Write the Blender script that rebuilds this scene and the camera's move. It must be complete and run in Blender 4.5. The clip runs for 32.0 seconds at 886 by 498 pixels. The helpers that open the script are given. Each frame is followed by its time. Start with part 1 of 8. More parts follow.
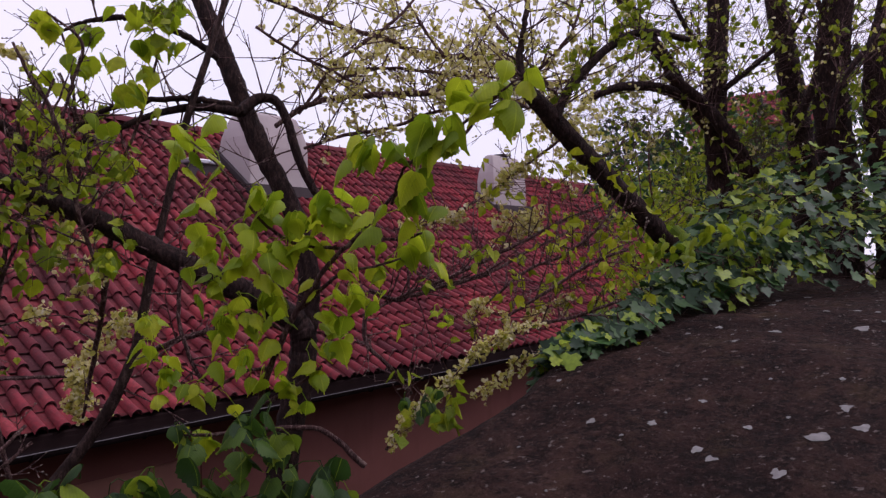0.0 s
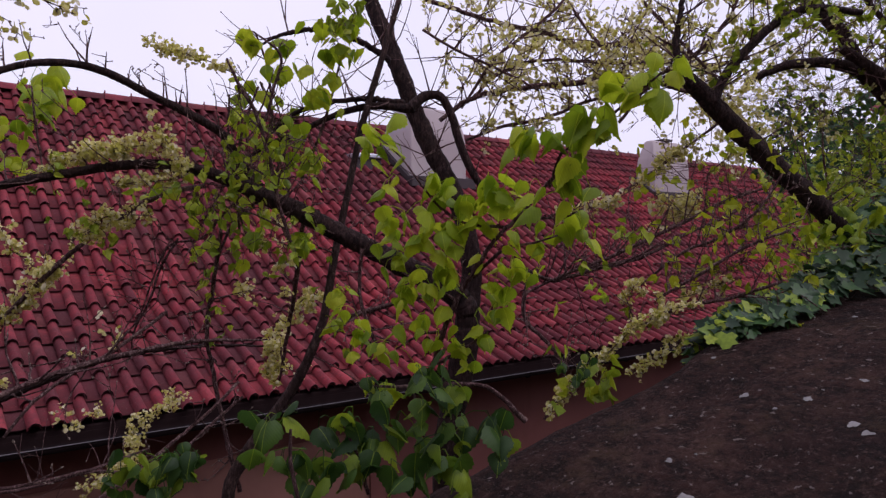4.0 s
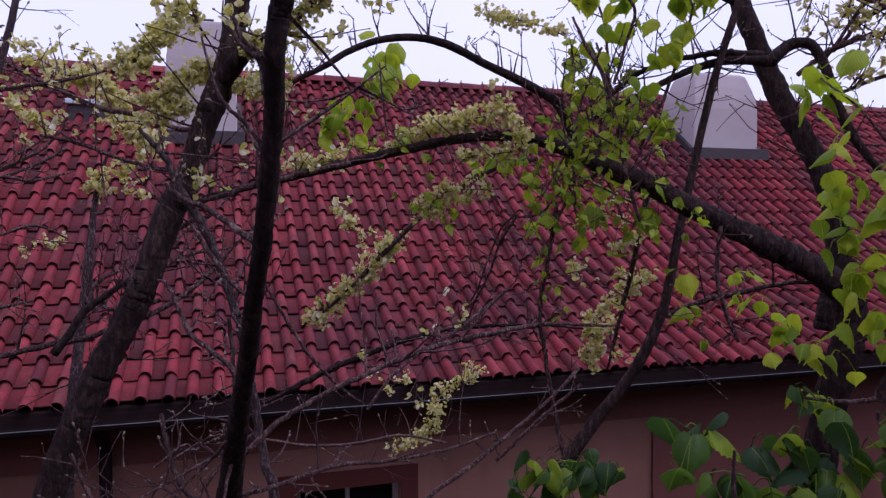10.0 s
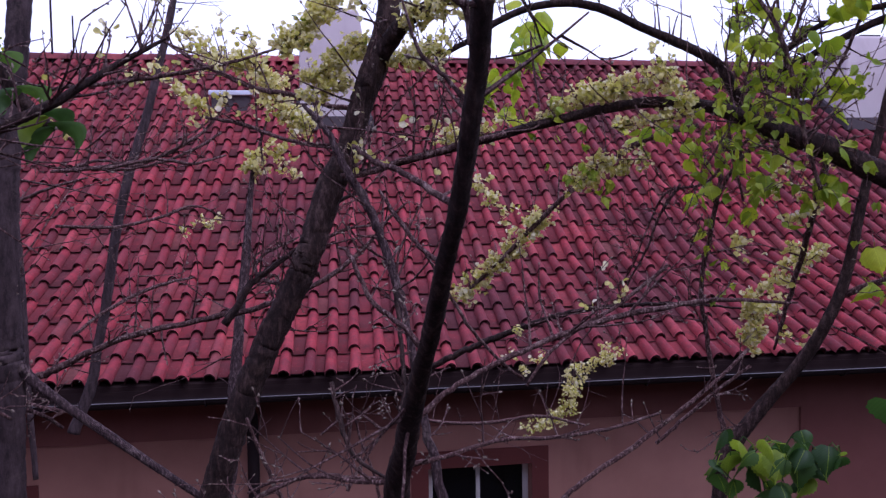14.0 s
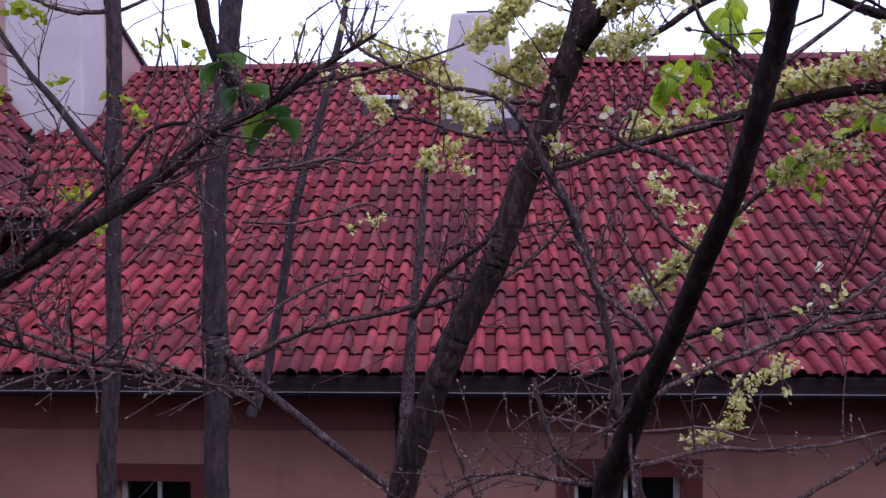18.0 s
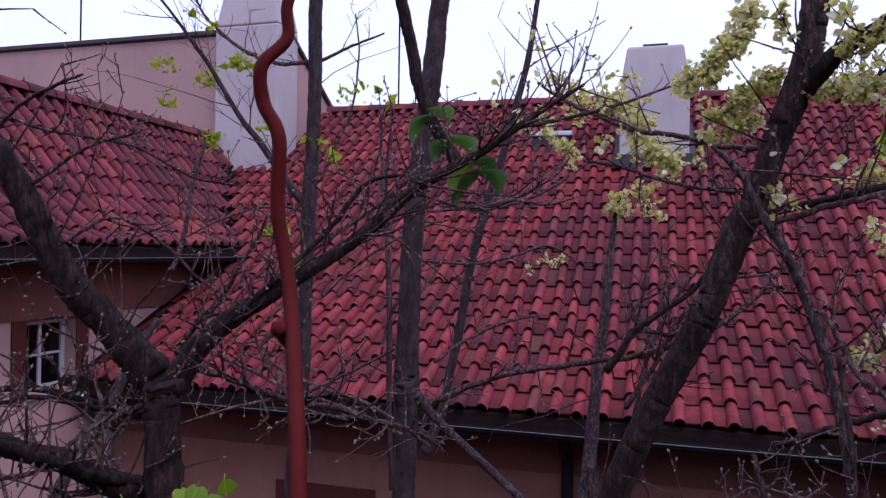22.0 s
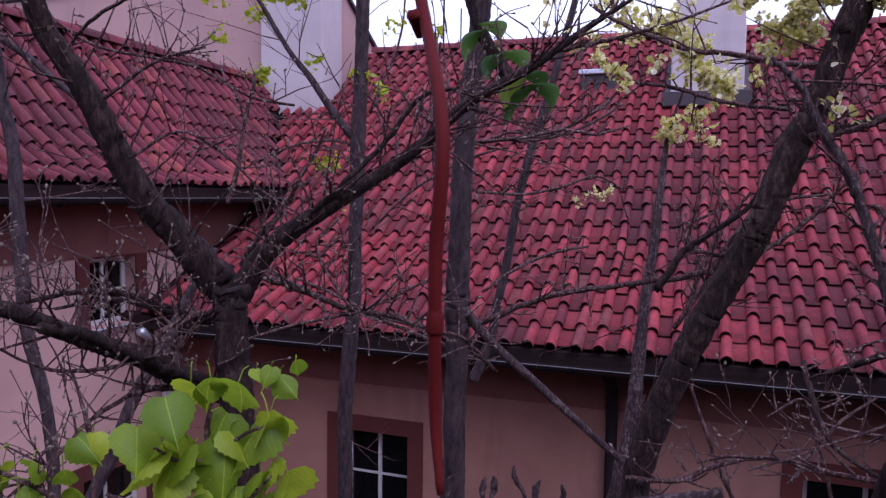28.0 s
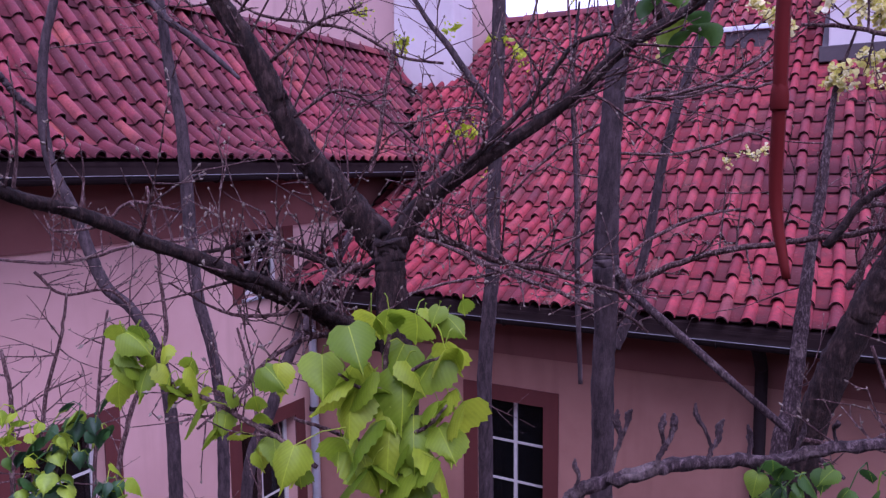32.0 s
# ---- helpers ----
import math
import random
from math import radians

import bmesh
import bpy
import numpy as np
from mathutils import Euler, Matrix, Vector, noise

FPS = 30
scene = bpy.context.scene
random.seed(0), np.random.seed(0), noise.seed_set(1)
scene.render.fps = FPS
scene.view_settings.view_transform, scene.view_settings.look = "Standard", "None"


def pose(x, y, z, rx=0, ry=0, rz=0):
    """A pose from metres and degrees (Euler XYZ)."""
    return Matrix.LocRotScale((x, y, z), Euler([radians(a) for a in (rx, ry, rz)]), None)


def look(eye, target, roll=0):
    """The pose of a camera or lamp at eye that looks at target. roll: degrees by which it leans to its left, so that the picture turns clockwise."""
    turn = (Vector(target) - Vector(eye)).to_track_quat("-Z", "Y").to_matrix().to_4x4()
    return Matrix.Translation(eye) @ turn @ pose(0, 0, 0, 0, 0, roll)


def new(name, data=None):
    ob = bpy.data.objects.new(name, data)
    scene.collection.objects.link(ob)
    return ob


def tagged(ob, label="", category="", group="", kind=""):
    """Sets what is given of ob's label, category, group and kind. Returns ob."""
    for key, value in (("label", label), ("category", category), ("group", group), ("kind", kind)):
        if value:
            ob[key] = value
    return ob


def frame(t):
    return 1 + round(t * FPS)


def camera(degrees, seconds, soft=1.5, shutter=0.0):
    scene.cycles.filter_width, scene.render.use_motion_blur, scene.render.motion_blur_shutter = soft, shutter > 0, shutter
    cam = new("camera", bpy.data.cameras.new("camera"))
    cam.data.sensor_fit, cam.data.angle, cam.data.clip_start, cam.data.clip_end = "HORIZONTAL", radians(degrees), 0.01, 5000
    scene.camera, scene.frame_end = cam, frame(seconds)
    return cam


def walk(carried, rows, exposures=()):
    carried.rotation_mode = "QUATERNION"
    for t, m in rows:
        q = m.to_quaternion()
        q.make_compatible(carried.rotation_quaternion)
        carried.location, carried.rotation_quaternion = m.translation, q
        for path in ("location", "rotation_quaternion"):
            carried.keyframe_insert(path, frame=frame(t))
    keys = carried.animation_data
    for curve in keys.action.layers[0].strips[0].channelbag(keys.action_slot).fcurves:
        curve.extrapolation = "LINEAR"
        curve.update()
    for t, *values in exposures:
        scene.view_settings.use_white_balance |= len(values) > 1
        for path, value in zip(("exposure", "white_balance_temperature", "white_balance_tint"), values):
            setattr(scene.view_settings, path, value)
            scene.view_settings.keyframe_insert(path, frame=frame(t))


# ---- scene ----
cam = camera(63.4, 32.0, soft=1.3, shutter=0.3)
# seconds, eye, target, roll
PATH = [
    (0, (-0.510, 0.878, 4.144), (1.021, 2.165, 4.169), -0.66),
    (0.5, (-0.527, 0.863, 4.140), (0.971, 2.188, 4.164), -0.83),
    (1, (-0.544, 0.843, 4.139), (0.917, 2.208, 4.161), -1.01),
    (1.5, (-0.554, 0.816, 4.131), (0.860, 2.229, 4.155), -0.91),
    (2, (-0.579, 0.801, 4.137), (0.793, 2.256, 4.143), -0.91),
    (2.5, (-0.600, 0.792, 4.132), (0.728, 2.287, 4.136), -0.88),
    (3, (-0.606, 0.780, 4.126), (0.686, 2.307, 4.130), -0.79),
    (3.5, (-0.617, 0.777, 4.122), (0.639, 2.334, 4.125), -0.74),
    (5.5, (-0.592, 0.831, 4.130), (0.477, 2.521, 4.139), -0.59),
    (6, (-0.599, 0.841, 4.138), (0.401, 2.573, 4.156), -0.41),
    (6.5, (-0.615, 0.841, 4.125), (0.323, 2.607, 4.154), -0.11),
    (7, (-0.626, 0.876, 4.146), (0.263, 2.668, 4.152), -0.47),
    (7.5, (-0.632, 0.912, 4.143), (0.206, 2.728, 4.135), -0.49),
    (8, (-0.652, 0.947, 4.135), (0.128, 2.788, 4.114), -0.25),
    (8.5, (-0.682, 0.970, 4.132), (0.043, 2.833, 4.093), -0.24),
    (9, (-0.709, 0.990, 4.129), (-0.034, 2.872, 4.086), -0.01),
    (9.5, (-0.724, 1.025, 4.126), (-0.096, 2.923, 4.077), -0.20),
    (10, (-0.723, 1.055, 4.124), (-0.140, 2.967, 4.068), -0.25),
    (10.5, (-0.730, 1.068, 4.119), (-0.185, 2.991, 4.054), -0.07),
    (11, (-0.748, 1.078, 4.111), (-0.240, 3.011, 4.037), -0.11),
    (11.5, (-0.753, 1.088, 4.109), (-0.294, 3.033, 4.026), -0.22),
    (12, (-0.751, 1.092, 4.108), (-0.339, 3.047, 4.025), -0.60),
    (12.5, (-0.752, 1.092, 4.109), (-0.384, 3.055, 4.016), -0.73),
    (13, (-0.764, 1.095, 4.106), (-0.422, 3.063, 4.010), -0.82),
    (13.5, (-0.780, 1.099, 4.101), (-0.480, 3.074, 4.004), -0.74),
    (14, (-0.798, 1.110, 4.100), (-0.541, 3.091, 4.000), -0.87),
    (14.5, (-0.809, 1.114, 4.098), (-0.607, 3.101, 4.000), -0.84),
    (16.5, (-0.878, 1.126, 4.084), (-0.848, 3.123, 3.978), -0.55),
    (17, (-0.893, 1.129, 4.081), (-0.901, 3.125, 3.971), -0.34),
    (17.5, (-0.918, 1.132, 4.080), (-0.972, 3.129, 3.977), -0.48),
    (18, (-0.929, 1.143, 4.083), (-1.041, 3.138, 3.996), -0.48),
    (18.5, (-0.934, 1.147, 4.086), (-1.115, 3.138, 4.022), -0.78),
    (19, (-0.937, 1.153, 4.087), (-1.193, 3.136, 4.045), -1.05),
    (19.5, (-0.958, 1.148, 4.094), (-1.276, 3.123, 4.069), -0.96),
    (20, (-0.974, 1.150, 4.106), (-1.349, 3.115, 4.095), -0.98),
    (20.5, (-0.980, 1.156, 4.109), (-1.412, 3.109, 4.112), -0.70),
    (21, (-0.993, 1.163, 4.114), (-1.472, 3.104, 4.120), -0.14),
    (21.5, (-1.007, 1.165, 4.115), (-1.531, 3.095, 4.123), 0.41),
    (22, (-1.011, 1.156, 4.121), (-1.565, 3.078, 4.123), 0.92),
    (22.5, (-1.019, 1.158, 4.115), (-1.598, 3.073, 4.118), 1.01),
    (23, (-1.029, 1.153, 4.118), (-1.615, 3.065, 4.117), 1.00),
    (23.5, (-1.025, 1.147, 4.116), (-1.626, 3.055, 4.119), 1.03),
    (24, (-1.023, 1.138, 4.112), (-1.637, 3.041, 4.116), 0.99),
    (24.5, (-1.023, 1.136, 4.111), (-1.648, 3.036, 4.106), 0.86),
    (26.5, (-1.011, 1.128, 4.086), (-1.640, 3.025, 4.005), 0.68),
    (27, (-1.004, 1.127, 4.079), (-1.645, 3.018, 3.967), 0.65),
    (27.5, (-1.005, 1.125, 4.067), (-1.659, 3.010, 3.934), 0.59),
    (28, (-1.015, 1.118, 4.059), (-1.683, 2.997, 3.908), 0.77),
    (28.5, (-1.021, 1.116, 4.053), (-1.711, 2.986, 3.893), 0.68),
    (29, (-1.024, 1.118, 4.046), (-1.744, 2.976, 3.877), 0.44),
    (29.5, (-1.026, 1.118, 4.036), (-1.790, 2.958, 3.856), 0.15),
    (30, (-1.028, 1.118, 4.021), (-1.840, 2.935, 3.830), -0.26),
    (30.5, (-1.028, 1.108, 4.019), (-1.883, 2.903, 3.805), -0.25),
    (31, (-1.034, 1.107, 4.017), (-1.940, 2.875, 3.797), -0.35),
    (31.5, (-1.049, 1.099, 4.016), (-2.001, 2.845, 3.794), -0.49),
    (32, (-1.055, 1.098, 4.016), (-2.047, 2.821, 3.795), -0.60),
]
EXPO = [(0.0, 0.12, 6100, 25), (6.0, 0.03, 5850, 24), (9.0, 0.06, 5450, 28), (12.0, 0.40, 5250, 34), (14.0, 0.60, 5150, 31), (17.0, 0.78, 5100, 25), (19.0, 0.62, 5150, 21), (23.0, 0.36, 5150, 24), (28.0, 0.68, 5150, 29), (32.0, 1.18, 4950, 45)]
walk(cam, [(t, look(eye, target, roll)) for t, eye, target, roll in PATH], EXPO)

# ---- light: an overcast spring day ----
world = bpy.data.worlds.new("world")
scene.world = world
world.use_nodes = True
wn, wl = world.node_tree.nodes, world.node_tree.links
wn.clear()
w_out = wn.new("ShaderNodeOutputWorld")
w_bg = wn.new("ShaderNodeBackground")
w_sky = wn.new("ShaderNodeTexSky")
w_sky.sky_type = "NISHITA"
w_sky.sun_disc = False
w_sky.sun_elevation, w_sky.sun_rotation = radians(54), radians(135)
w_sky.air_density, w_sky.dust_density, w_sky.ozone_density = 1.0, 6.0, 1.5
w_cloud = wn.new("ShaderNodeMix")
w_cloud.data_type = "RGBA"
w_cloud.inputs[0].default_value = 0.9
w_noise = wn.new("ShaderNodeTexNoise")
w_noise.inputs["Scale"].default_value, w_noise.inputs["Detail"].default_value = 1.6, 4
w_ramp = wn.new("ShaderNodeValToRGB")
w_ramp.color_ramp.elements[0].position, w_ramp.color_ramp.elements[0].color = 0.3, (8.2, 8.1, 9.4, 1)
w_ramp.color_ramp.elements[1].position, w_ramp.color_ramp.elements[1].color = 0.7, (9.6, 9.2, 10.0, 1)
wl.new(w_noise.outputs["Fac"], w_ramp.inputs["Fac"])
wl.new(w_sky.outputs["Color"], w_cloud.inputs[6])
wl.new(w_ramp.outputs["Color"], w_cloud.inputs[7])
wl.new(w_cloud.outputs[2], w_bg.inputs["Color"])
w_bg.inputs["Strength"].default_value = 0.1
wl.new(w_bg.outputs["Background"], w_out.inputs["Surface"])
sun = new("sun", bpy.data.lights.new("sun", "SUN"))
sun.data.energy, sun.data.angle, sun.data.color = 0.9, radians(25), (1.0, 0.96, 0.92)
sun.matrix_world = look((7, -1, 16), (0, 6, 3))

# ---- materials ----


def material(name, build):
    m = bpy.data.materials.new(name)
    m.use_nodes = True
    b = m.node_tree.nodes["Principled BSDF"]
    build(m.node_tree, b)
    return m


def nd(nt, kind, **kw):
    n = nt.nodes.new(kind)
    for k, v in kw.items():
        n.inputs[k].default_value = v
    return n


def ramp(nt, fac, stops):
    n = nt.nodes.new("ShaderNodeValToRGB")
    els = n.color_ramp.elements
    while len(els) < len(stops):
        els.new(0.5)
    for e, (p, c) in zip(els, stops):
        e.position, e.color = p, (*c, 1)
    nt.links.new(fac, n.inputs["Fac"])
    return n.outputs["Color"]


def mix(nt, fac, a, b, mode="MIX"):
    n = nt.nodes.new("ShaderNodeMix")
    n.data_type, n.blend_type = "RGBA", mode
    for sock, v in ((n.inputs[0], fac), (n.inputs[6], a), (n.inputs[7], b)):
        if hasattr(v, "is_linked"):
            nt.links.new(v, sock)
        else:
            sock.default_value = v if isinstance(v, (int, float)) else (*v, 1)
    return n.outputs[2]


def world_pos(nt):
    return nt.nodes.new("ShaderNodeNewGeometry").outputs["Position"]


def noise_tex(nt, scale, detail=4.0, rough=0.6, vec=None, stretch=None):
    n = nd(nt, "ShaderNodeTexNoise", Scale=scale, Detail=detail, Roughness=rough)
    v = vec or world_pos(nt)
    if stretch:
        mp = nt.nodes.new("ShaderNodeMapping")
        mp.inputs["Scale"].default_value = stretch
        nt.links.new(v, mp.inputs["Vector"])
        v = mp.outputs["Vector"]
    nt.links.new(v, n.inputs["Vector"])
    return n.outputs["Fac"]


def bump(nt, b, height, strength, dist):
    n = nd(nt, "ShaderNodeBump", Strength=strength, Distance=dist)
    nt.links.new(height, n.inputs["Height"])
    nt.links.new(n.outputs["Normal"], b.inputs["Normal"])


def piece_random(nt):
    """A value for each piece: by object for single ones, by island for joined ones."""
    o = nt.nodes.new("ShaderNodeObjectInfo").outputs["Random"]
    g = nt.nodes.new("ShaderNodeNewGeometry").outputs["Random Per Island"]
    a = nt.nodes.new("ShaderNodeMath")
    nt.links.new(o, a.inputs[0])
    nt.links.new(g, a.inputs[1])
    f = nt.nodes.new("ShaderNodeMath")
    f.operation = "FRACT"
    nt.links.new(a.outputs[0], f.inputs[0])
    return f.outputs[0]


def m_tile(cols, sooty, rust):
    def f(nt, b):
        base = ramp(nt, piece_random(nt), cols)
        soot = noise_tex(nt, 0.6, 5, 0.65)
        base = mix(nt, ramp(nt, soot, [(0.40, (0, 0, 0)), (0.68, (sooty, sooty, sooty))]), base, (0.070, 0.024, 0.030))
        stain = noise_tex(nt, 7.0, 6, 0.72)
        base = mix(nt, ramp(nt, stain, [(0.46, (0, 0, 0)), (0.70, (0.75, 0.75, 0.75))]), base, (0.085, 0.028, 0.030))
        base = mix(nt, ramp(nt, stain, [(0.28, (0.55, 0.55, 0.55)), (0.42, (0, 0, 0))]), base, rust)
        fine = noise_tex(nt, 30, 6, 0.75)
        base = mix(nt, ramp(nt, fine, [(0.47, (0, 0, 0)), (0.70, (0.75, 0.75, 0.75))]), base, (0.105, 0.036, 0.036))
        lich = noise_tex(nt, 48, 4, 0.6)
        base = mix(nt, ramp(nt, lich, [(0.62, (0, 0, 0)), (0.76, (0.35, 0.35, 0.35))]), base, (0.34, 0.24, 0.23))
        nt.links.new(base, b.inputs["Base Color"])
        b.inputs["Roughness"].default_value = 0.75
        b.inputs["Specular IOR Level"].default_value = 0.12
        bump(nt, b, fine, 0.6, 0.012)
    return f


def m_plaster(col, stain, rough=0.9):
    def f(nt, b):
        big = noise_tex(nt, 0.7, 5, 0.6)
        c = mix(nt, ramp(nt, big, [(0.35, (0, 0, 0)), (0.7, (0.8, 0.8, 0.8))]), col, stain)
        streak = noise_tex(nt, 3.0, 4, 0.6, stretch=(1, 1, 0.12))
        c = mix(nt, ramp(nt, streak, [(0.55, (0, 0, 0)), (0.8, (0.35, 0.35, 0.35))]), c, [x * 0.6 for x in stain])
        fine = noise_tex(nt, 90, 3, 0.6)
        nt.links.new(c, b.inputs["Base Color"])
        b.inputs["Roughness"].default_value = rough
        b.inputs["Specular IOR Level"].default_value = 0.2
        bump(nt, b, fine, 0.25, 0.004)
    return f


def m_bark(dark, light, scale=1.0, relief=0.010):
    def f(nt, b):
        tc = nt.nodes.new("ShaderNodeNewGeometry").outputs["Position"]
        ridge = noise_tex(nt, 95 * scale, 7, 0.75, tc, (1, 1, 0.30))
        c = ramp(nt, ridge, [(0.38, [x * 0.4 for x in dark]), (0.52, dark), (0.70, light)])
        patch = noise_tex(nt, 20, 6, 0.75, tc)
        c = mix(nt, ramp(nt, patch, [(0.56, (0, 0, 0)), (0.70, (0.45, 0.45, 0.45))]), c, (light[0] * 1.3, light[1] * 1.35, light[2] * 1.2))
        spot = noise_tex(nt, 150, 3, 0.6, tc)
        c = mix(nt, ramp(nt, spot, [(0.64, (0, 0, 0)), (0.76, (0.3, 0.3, 0.3))]), c, (0.16, 0.14, 0.11))
        nt.links.new(c, b.inputs["Base Color"])
        b.inputs["Roughness"].default_value = 0.85
        b.inputs["Specular IOR Level"].default_value = 0.2
        bump(nt, b, ridge, 1.0, relief)
    return f


def m_leaf(cols, trans=0.45):
    def f(nt, b):
        r = piece_random(nt)
        c = ramp(nt, r, cols)
        v = noise_tex(nt, 100, 3, 0.5)
        c = mix(nt, ramp(nt, v, [(0.4, (0, 0, 0)), (0.7, (0.35, 0.35, 0.35))]), c, [x * 0.55 for x in cols[0][1]])
        nt.links.new(c, b.inputs["Base Color"])
        b.inputs["Roughness"].default_value = 0.5
        b.inputs["Specular IOR Level"].default_value = 0.35
        tr = nt.nodes.new("ShaderNodeBsdfTranslucent")
        nt.links.new(c, tr.inputs["Color"])
        ms = nt.nodes.new("ShaderNodeMixShader")
        ms.inputs[0].default_value = trans
        nt.links.new(b.outputs["BSDF"], ms.inputs[1])
        nt.links.new(tr.outputs["BSDF"], ms.inputs[2])
        nt.links.new(ms.outputs["Shader"], nt.nodes["Material Output"].inputs["Surface"])
    return f


def m_plain(col, rough=0.6, metal=0.0, vary=0.25, scale=12, spec=0.5):
    def f(nt, b):
        v = noise_tex(nt, scale, 5, 0.6)
        c = mix(nt, v, [x * (1 - vary) for x in col], [min(1, x * (1 + vary)) for x in col])
        nt.links.new(c, b.inputs["Base Color"])
        b.inputs["Roughness"].default_value, b.inputs["Metallic"].default_value = rough, metal
        b.inputs["Specular IOR Level"].default_value = spec
    return f


def m_red(nt, b):
    v = noise_tex(nt, 60, 4, 0.6)
    nt.links.new(mix(nt, v, (0.055, 0.0045, 0.0045), (0.115, 0.010, 0.008)), b.inputs["Base Color"])
    b.inputs["Roughness"].default_value, b.inputs["Specular IOR Level"].default_value = 0.7, 0.1


def m_veined(cols):
    """A leaf with a midrib and pleated side veins, laid out on the leaf itself."""
    def f(nt, b):
        r = piece_random(nt)
        c = ramp(nt, r, cols)
        sep = nt.nodes.new("ShaderNodeSeparateXYZ")
        nt.links.new(nt.nodes.new("ShaderNodeTexCoord").outputs["Object"], sep.inputs[0])

        def math_node(op, a, q):
            n = nt.nodes.new("ShaderNodeMath")
            n.operation = op
            for sock, v in zip(n.inputs, (a, q)):
                if hasattr(v, "is_linked"):
                    nt.links.new(v, sock)
                else:
                    sock.default_value = v
            return n.outputs[0]
        ax = math_node("ABSOLUTE", sep.outputs[0], 0.0)
        ph = math_node("MULTIPLY", math_node("SUBTRACT", sep.outputs[1], math_node("MULTIPLY", ax, 0.75)), 58.0)
        pleat = math_node("SINE", ph, 0.0)
        rib = math_node("LESS_THAN", ax, 0.012)
        c = mix(nt, math_node("MULTIPLY", math_node("ADD", pleat, 1.0), 0.05), c, [x * 0.45 for x in cols[0][1]])
        c = mix(nt, math_node("MULTIPLY", rib, 0.5), c, [min(1, x * 1.3) for x in cols[-1][1]])
        spot = noise_tex(nt, 40, 4, 0.6)
        c = mix(nt, ramp(nt, spot, [(0.45, (0, 0, 0)), (0.75, (0.4, 0.4, 0.4))]), c, [x * 0.6 for x in cols[0][1]])
        nt.links.new(c, b.inputs["Base Color"])
        b.inputs["Roughness"].default_value, b.inputs["Specular IOR Level"].default_value = 0.48, 0.35
        bump(nt, b, pleat, 0.10, 0.003)
        tr = nt.nodes.new("ShaderNodeBsdfTranslucent")
        nt.links.new(c, tr.inputs["Color"])
        ms = nt.nodes.new("ShaderNodeMixShader")
        ms.inputs[0].default_value = 0.52
        nt.links.new(b.outputs["BSDF"], ms.inputs[1])
        nt.links.new(tr.outputs["BSDF"], ms.inputs[2])
        nt.links.new(ms.outputs["Shader"], nt.nodes["Material Output"].inputs["Surface"])
    return f


def m_stone(nt, b):
    big = noise_tex(nt, 3.5, 6, 0.65)
    c = ramp(nt, big, [(0.3, (0.020, 0.0085, 0.0070)), (0.52, (0.054, 0.025, 0.019)), (0.75, (0.105, 0.054, 0.040))])
    moss = noise_tex(nt, 7.0, 5, 0.6)
    c = mix(nt, ramp(nt, moss, [(0.54, (0, 0, 0)), (0.74, (0.6, 0.6, 0.6))]), c, (0.052, 0.036, 0.010))
    mid = noise_tex(nt, 20, 9, 0.78)
    c = mix(nt, ramp(nt, mid, [(0.42, (0.85, 0.85, 0.85)), (0.56, (0, 0, 0))]), c, (0.010, 0.0055, 0.0050))
    fine = noise_tex(nt, 85, 7, 0.8)
    c = mix(nt, ramp(nt, fine, [(0.53, (0, 0, 0)), (0.66, (0.75, 0.75, 0.75))]), c, (0.135, 0.082, 0.066))
    speck = noise_tex(nt, 50, 4, 0.6)
    c = mix(nt, ramp(nt, speck, [(0.635, (0, 0, 0)), (0.68, (0.75, 0.75, 0.75))]), c, (0.24, 0.195, 0.175))
    nt.links.new(c, b.inputs["Base Color"])
    b.inputs["Roughness"].default_value = 0.93
    b.inputs["Specular IOR Level"].default_value = 0.15
    bump(nt, b, mid, 1.0, 0.04)


def m_glass(nt, b):
    b.inputs["Base Color"].default_value = (0.02, 0.02, 0.025, 1)
    b.inputs["Roughness"].default_value = 0.06
    b.inputs["Transmission Weight"].default_value = 0.85
    b.inputs["IOR"].default_value = 1.45


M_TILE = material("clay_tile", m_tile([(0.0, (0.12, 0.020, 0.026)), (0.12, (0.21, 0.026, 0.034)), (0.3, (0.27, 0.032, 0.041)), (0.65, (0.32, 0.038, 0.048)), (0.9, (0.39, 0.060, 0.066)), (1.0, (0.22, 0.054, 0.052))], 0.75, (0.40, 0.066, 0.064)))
# Under tiles take darker reds than the covers
M_TILE_PAN = material("darker_under_tile", m_tile([(0.0, (0.090, 0.024, 0.026)), (0.25, (0.16, 0.024, 0.030)), (0.6, (0.25, 0.034, 0.042)), (0.9, (0.32, 0.050, 0.055)), (1.0, (0.17, 0.060, 0.052))], 0.85, (0.34, 0.066, 0.062)))
M_TILE_OLD = material("old_sooty_clay_tile", m_tile([(0.0, (0.085, 0.022, 0.029)), (0.4, (0.18, 0.033, 0.046)), (0.8, (0.26, 0.046, 0.060)), (1.0, (0.35, 0.084, 0.070))], 0.8, (0.34, 0.090, 0.065)))
# Tile ends: some dirt, and the shadow line under each end put into the colour
M_RIM = material("shaded_tile_rim", m_plain((0.030, 0.010, 0.011), 0.9, 0.0, 0.5, 30, 0.2))
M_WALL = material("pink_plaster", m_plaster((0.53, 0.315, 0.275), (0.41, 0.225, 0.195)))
# Browner than the wing's plaster, with the main wall's shade mixed into the colour
M_WALL_SHADED = material("shaded_brown_pink_plaster", m_plaster((0.33, 0.160, 0.125), (0.20, 0.090, 0.068)))
M_BAND = material("red_brown_plaster", m_plaster((0.105, 0.028, 0.024), (0.075, 0.022, 0.02)))
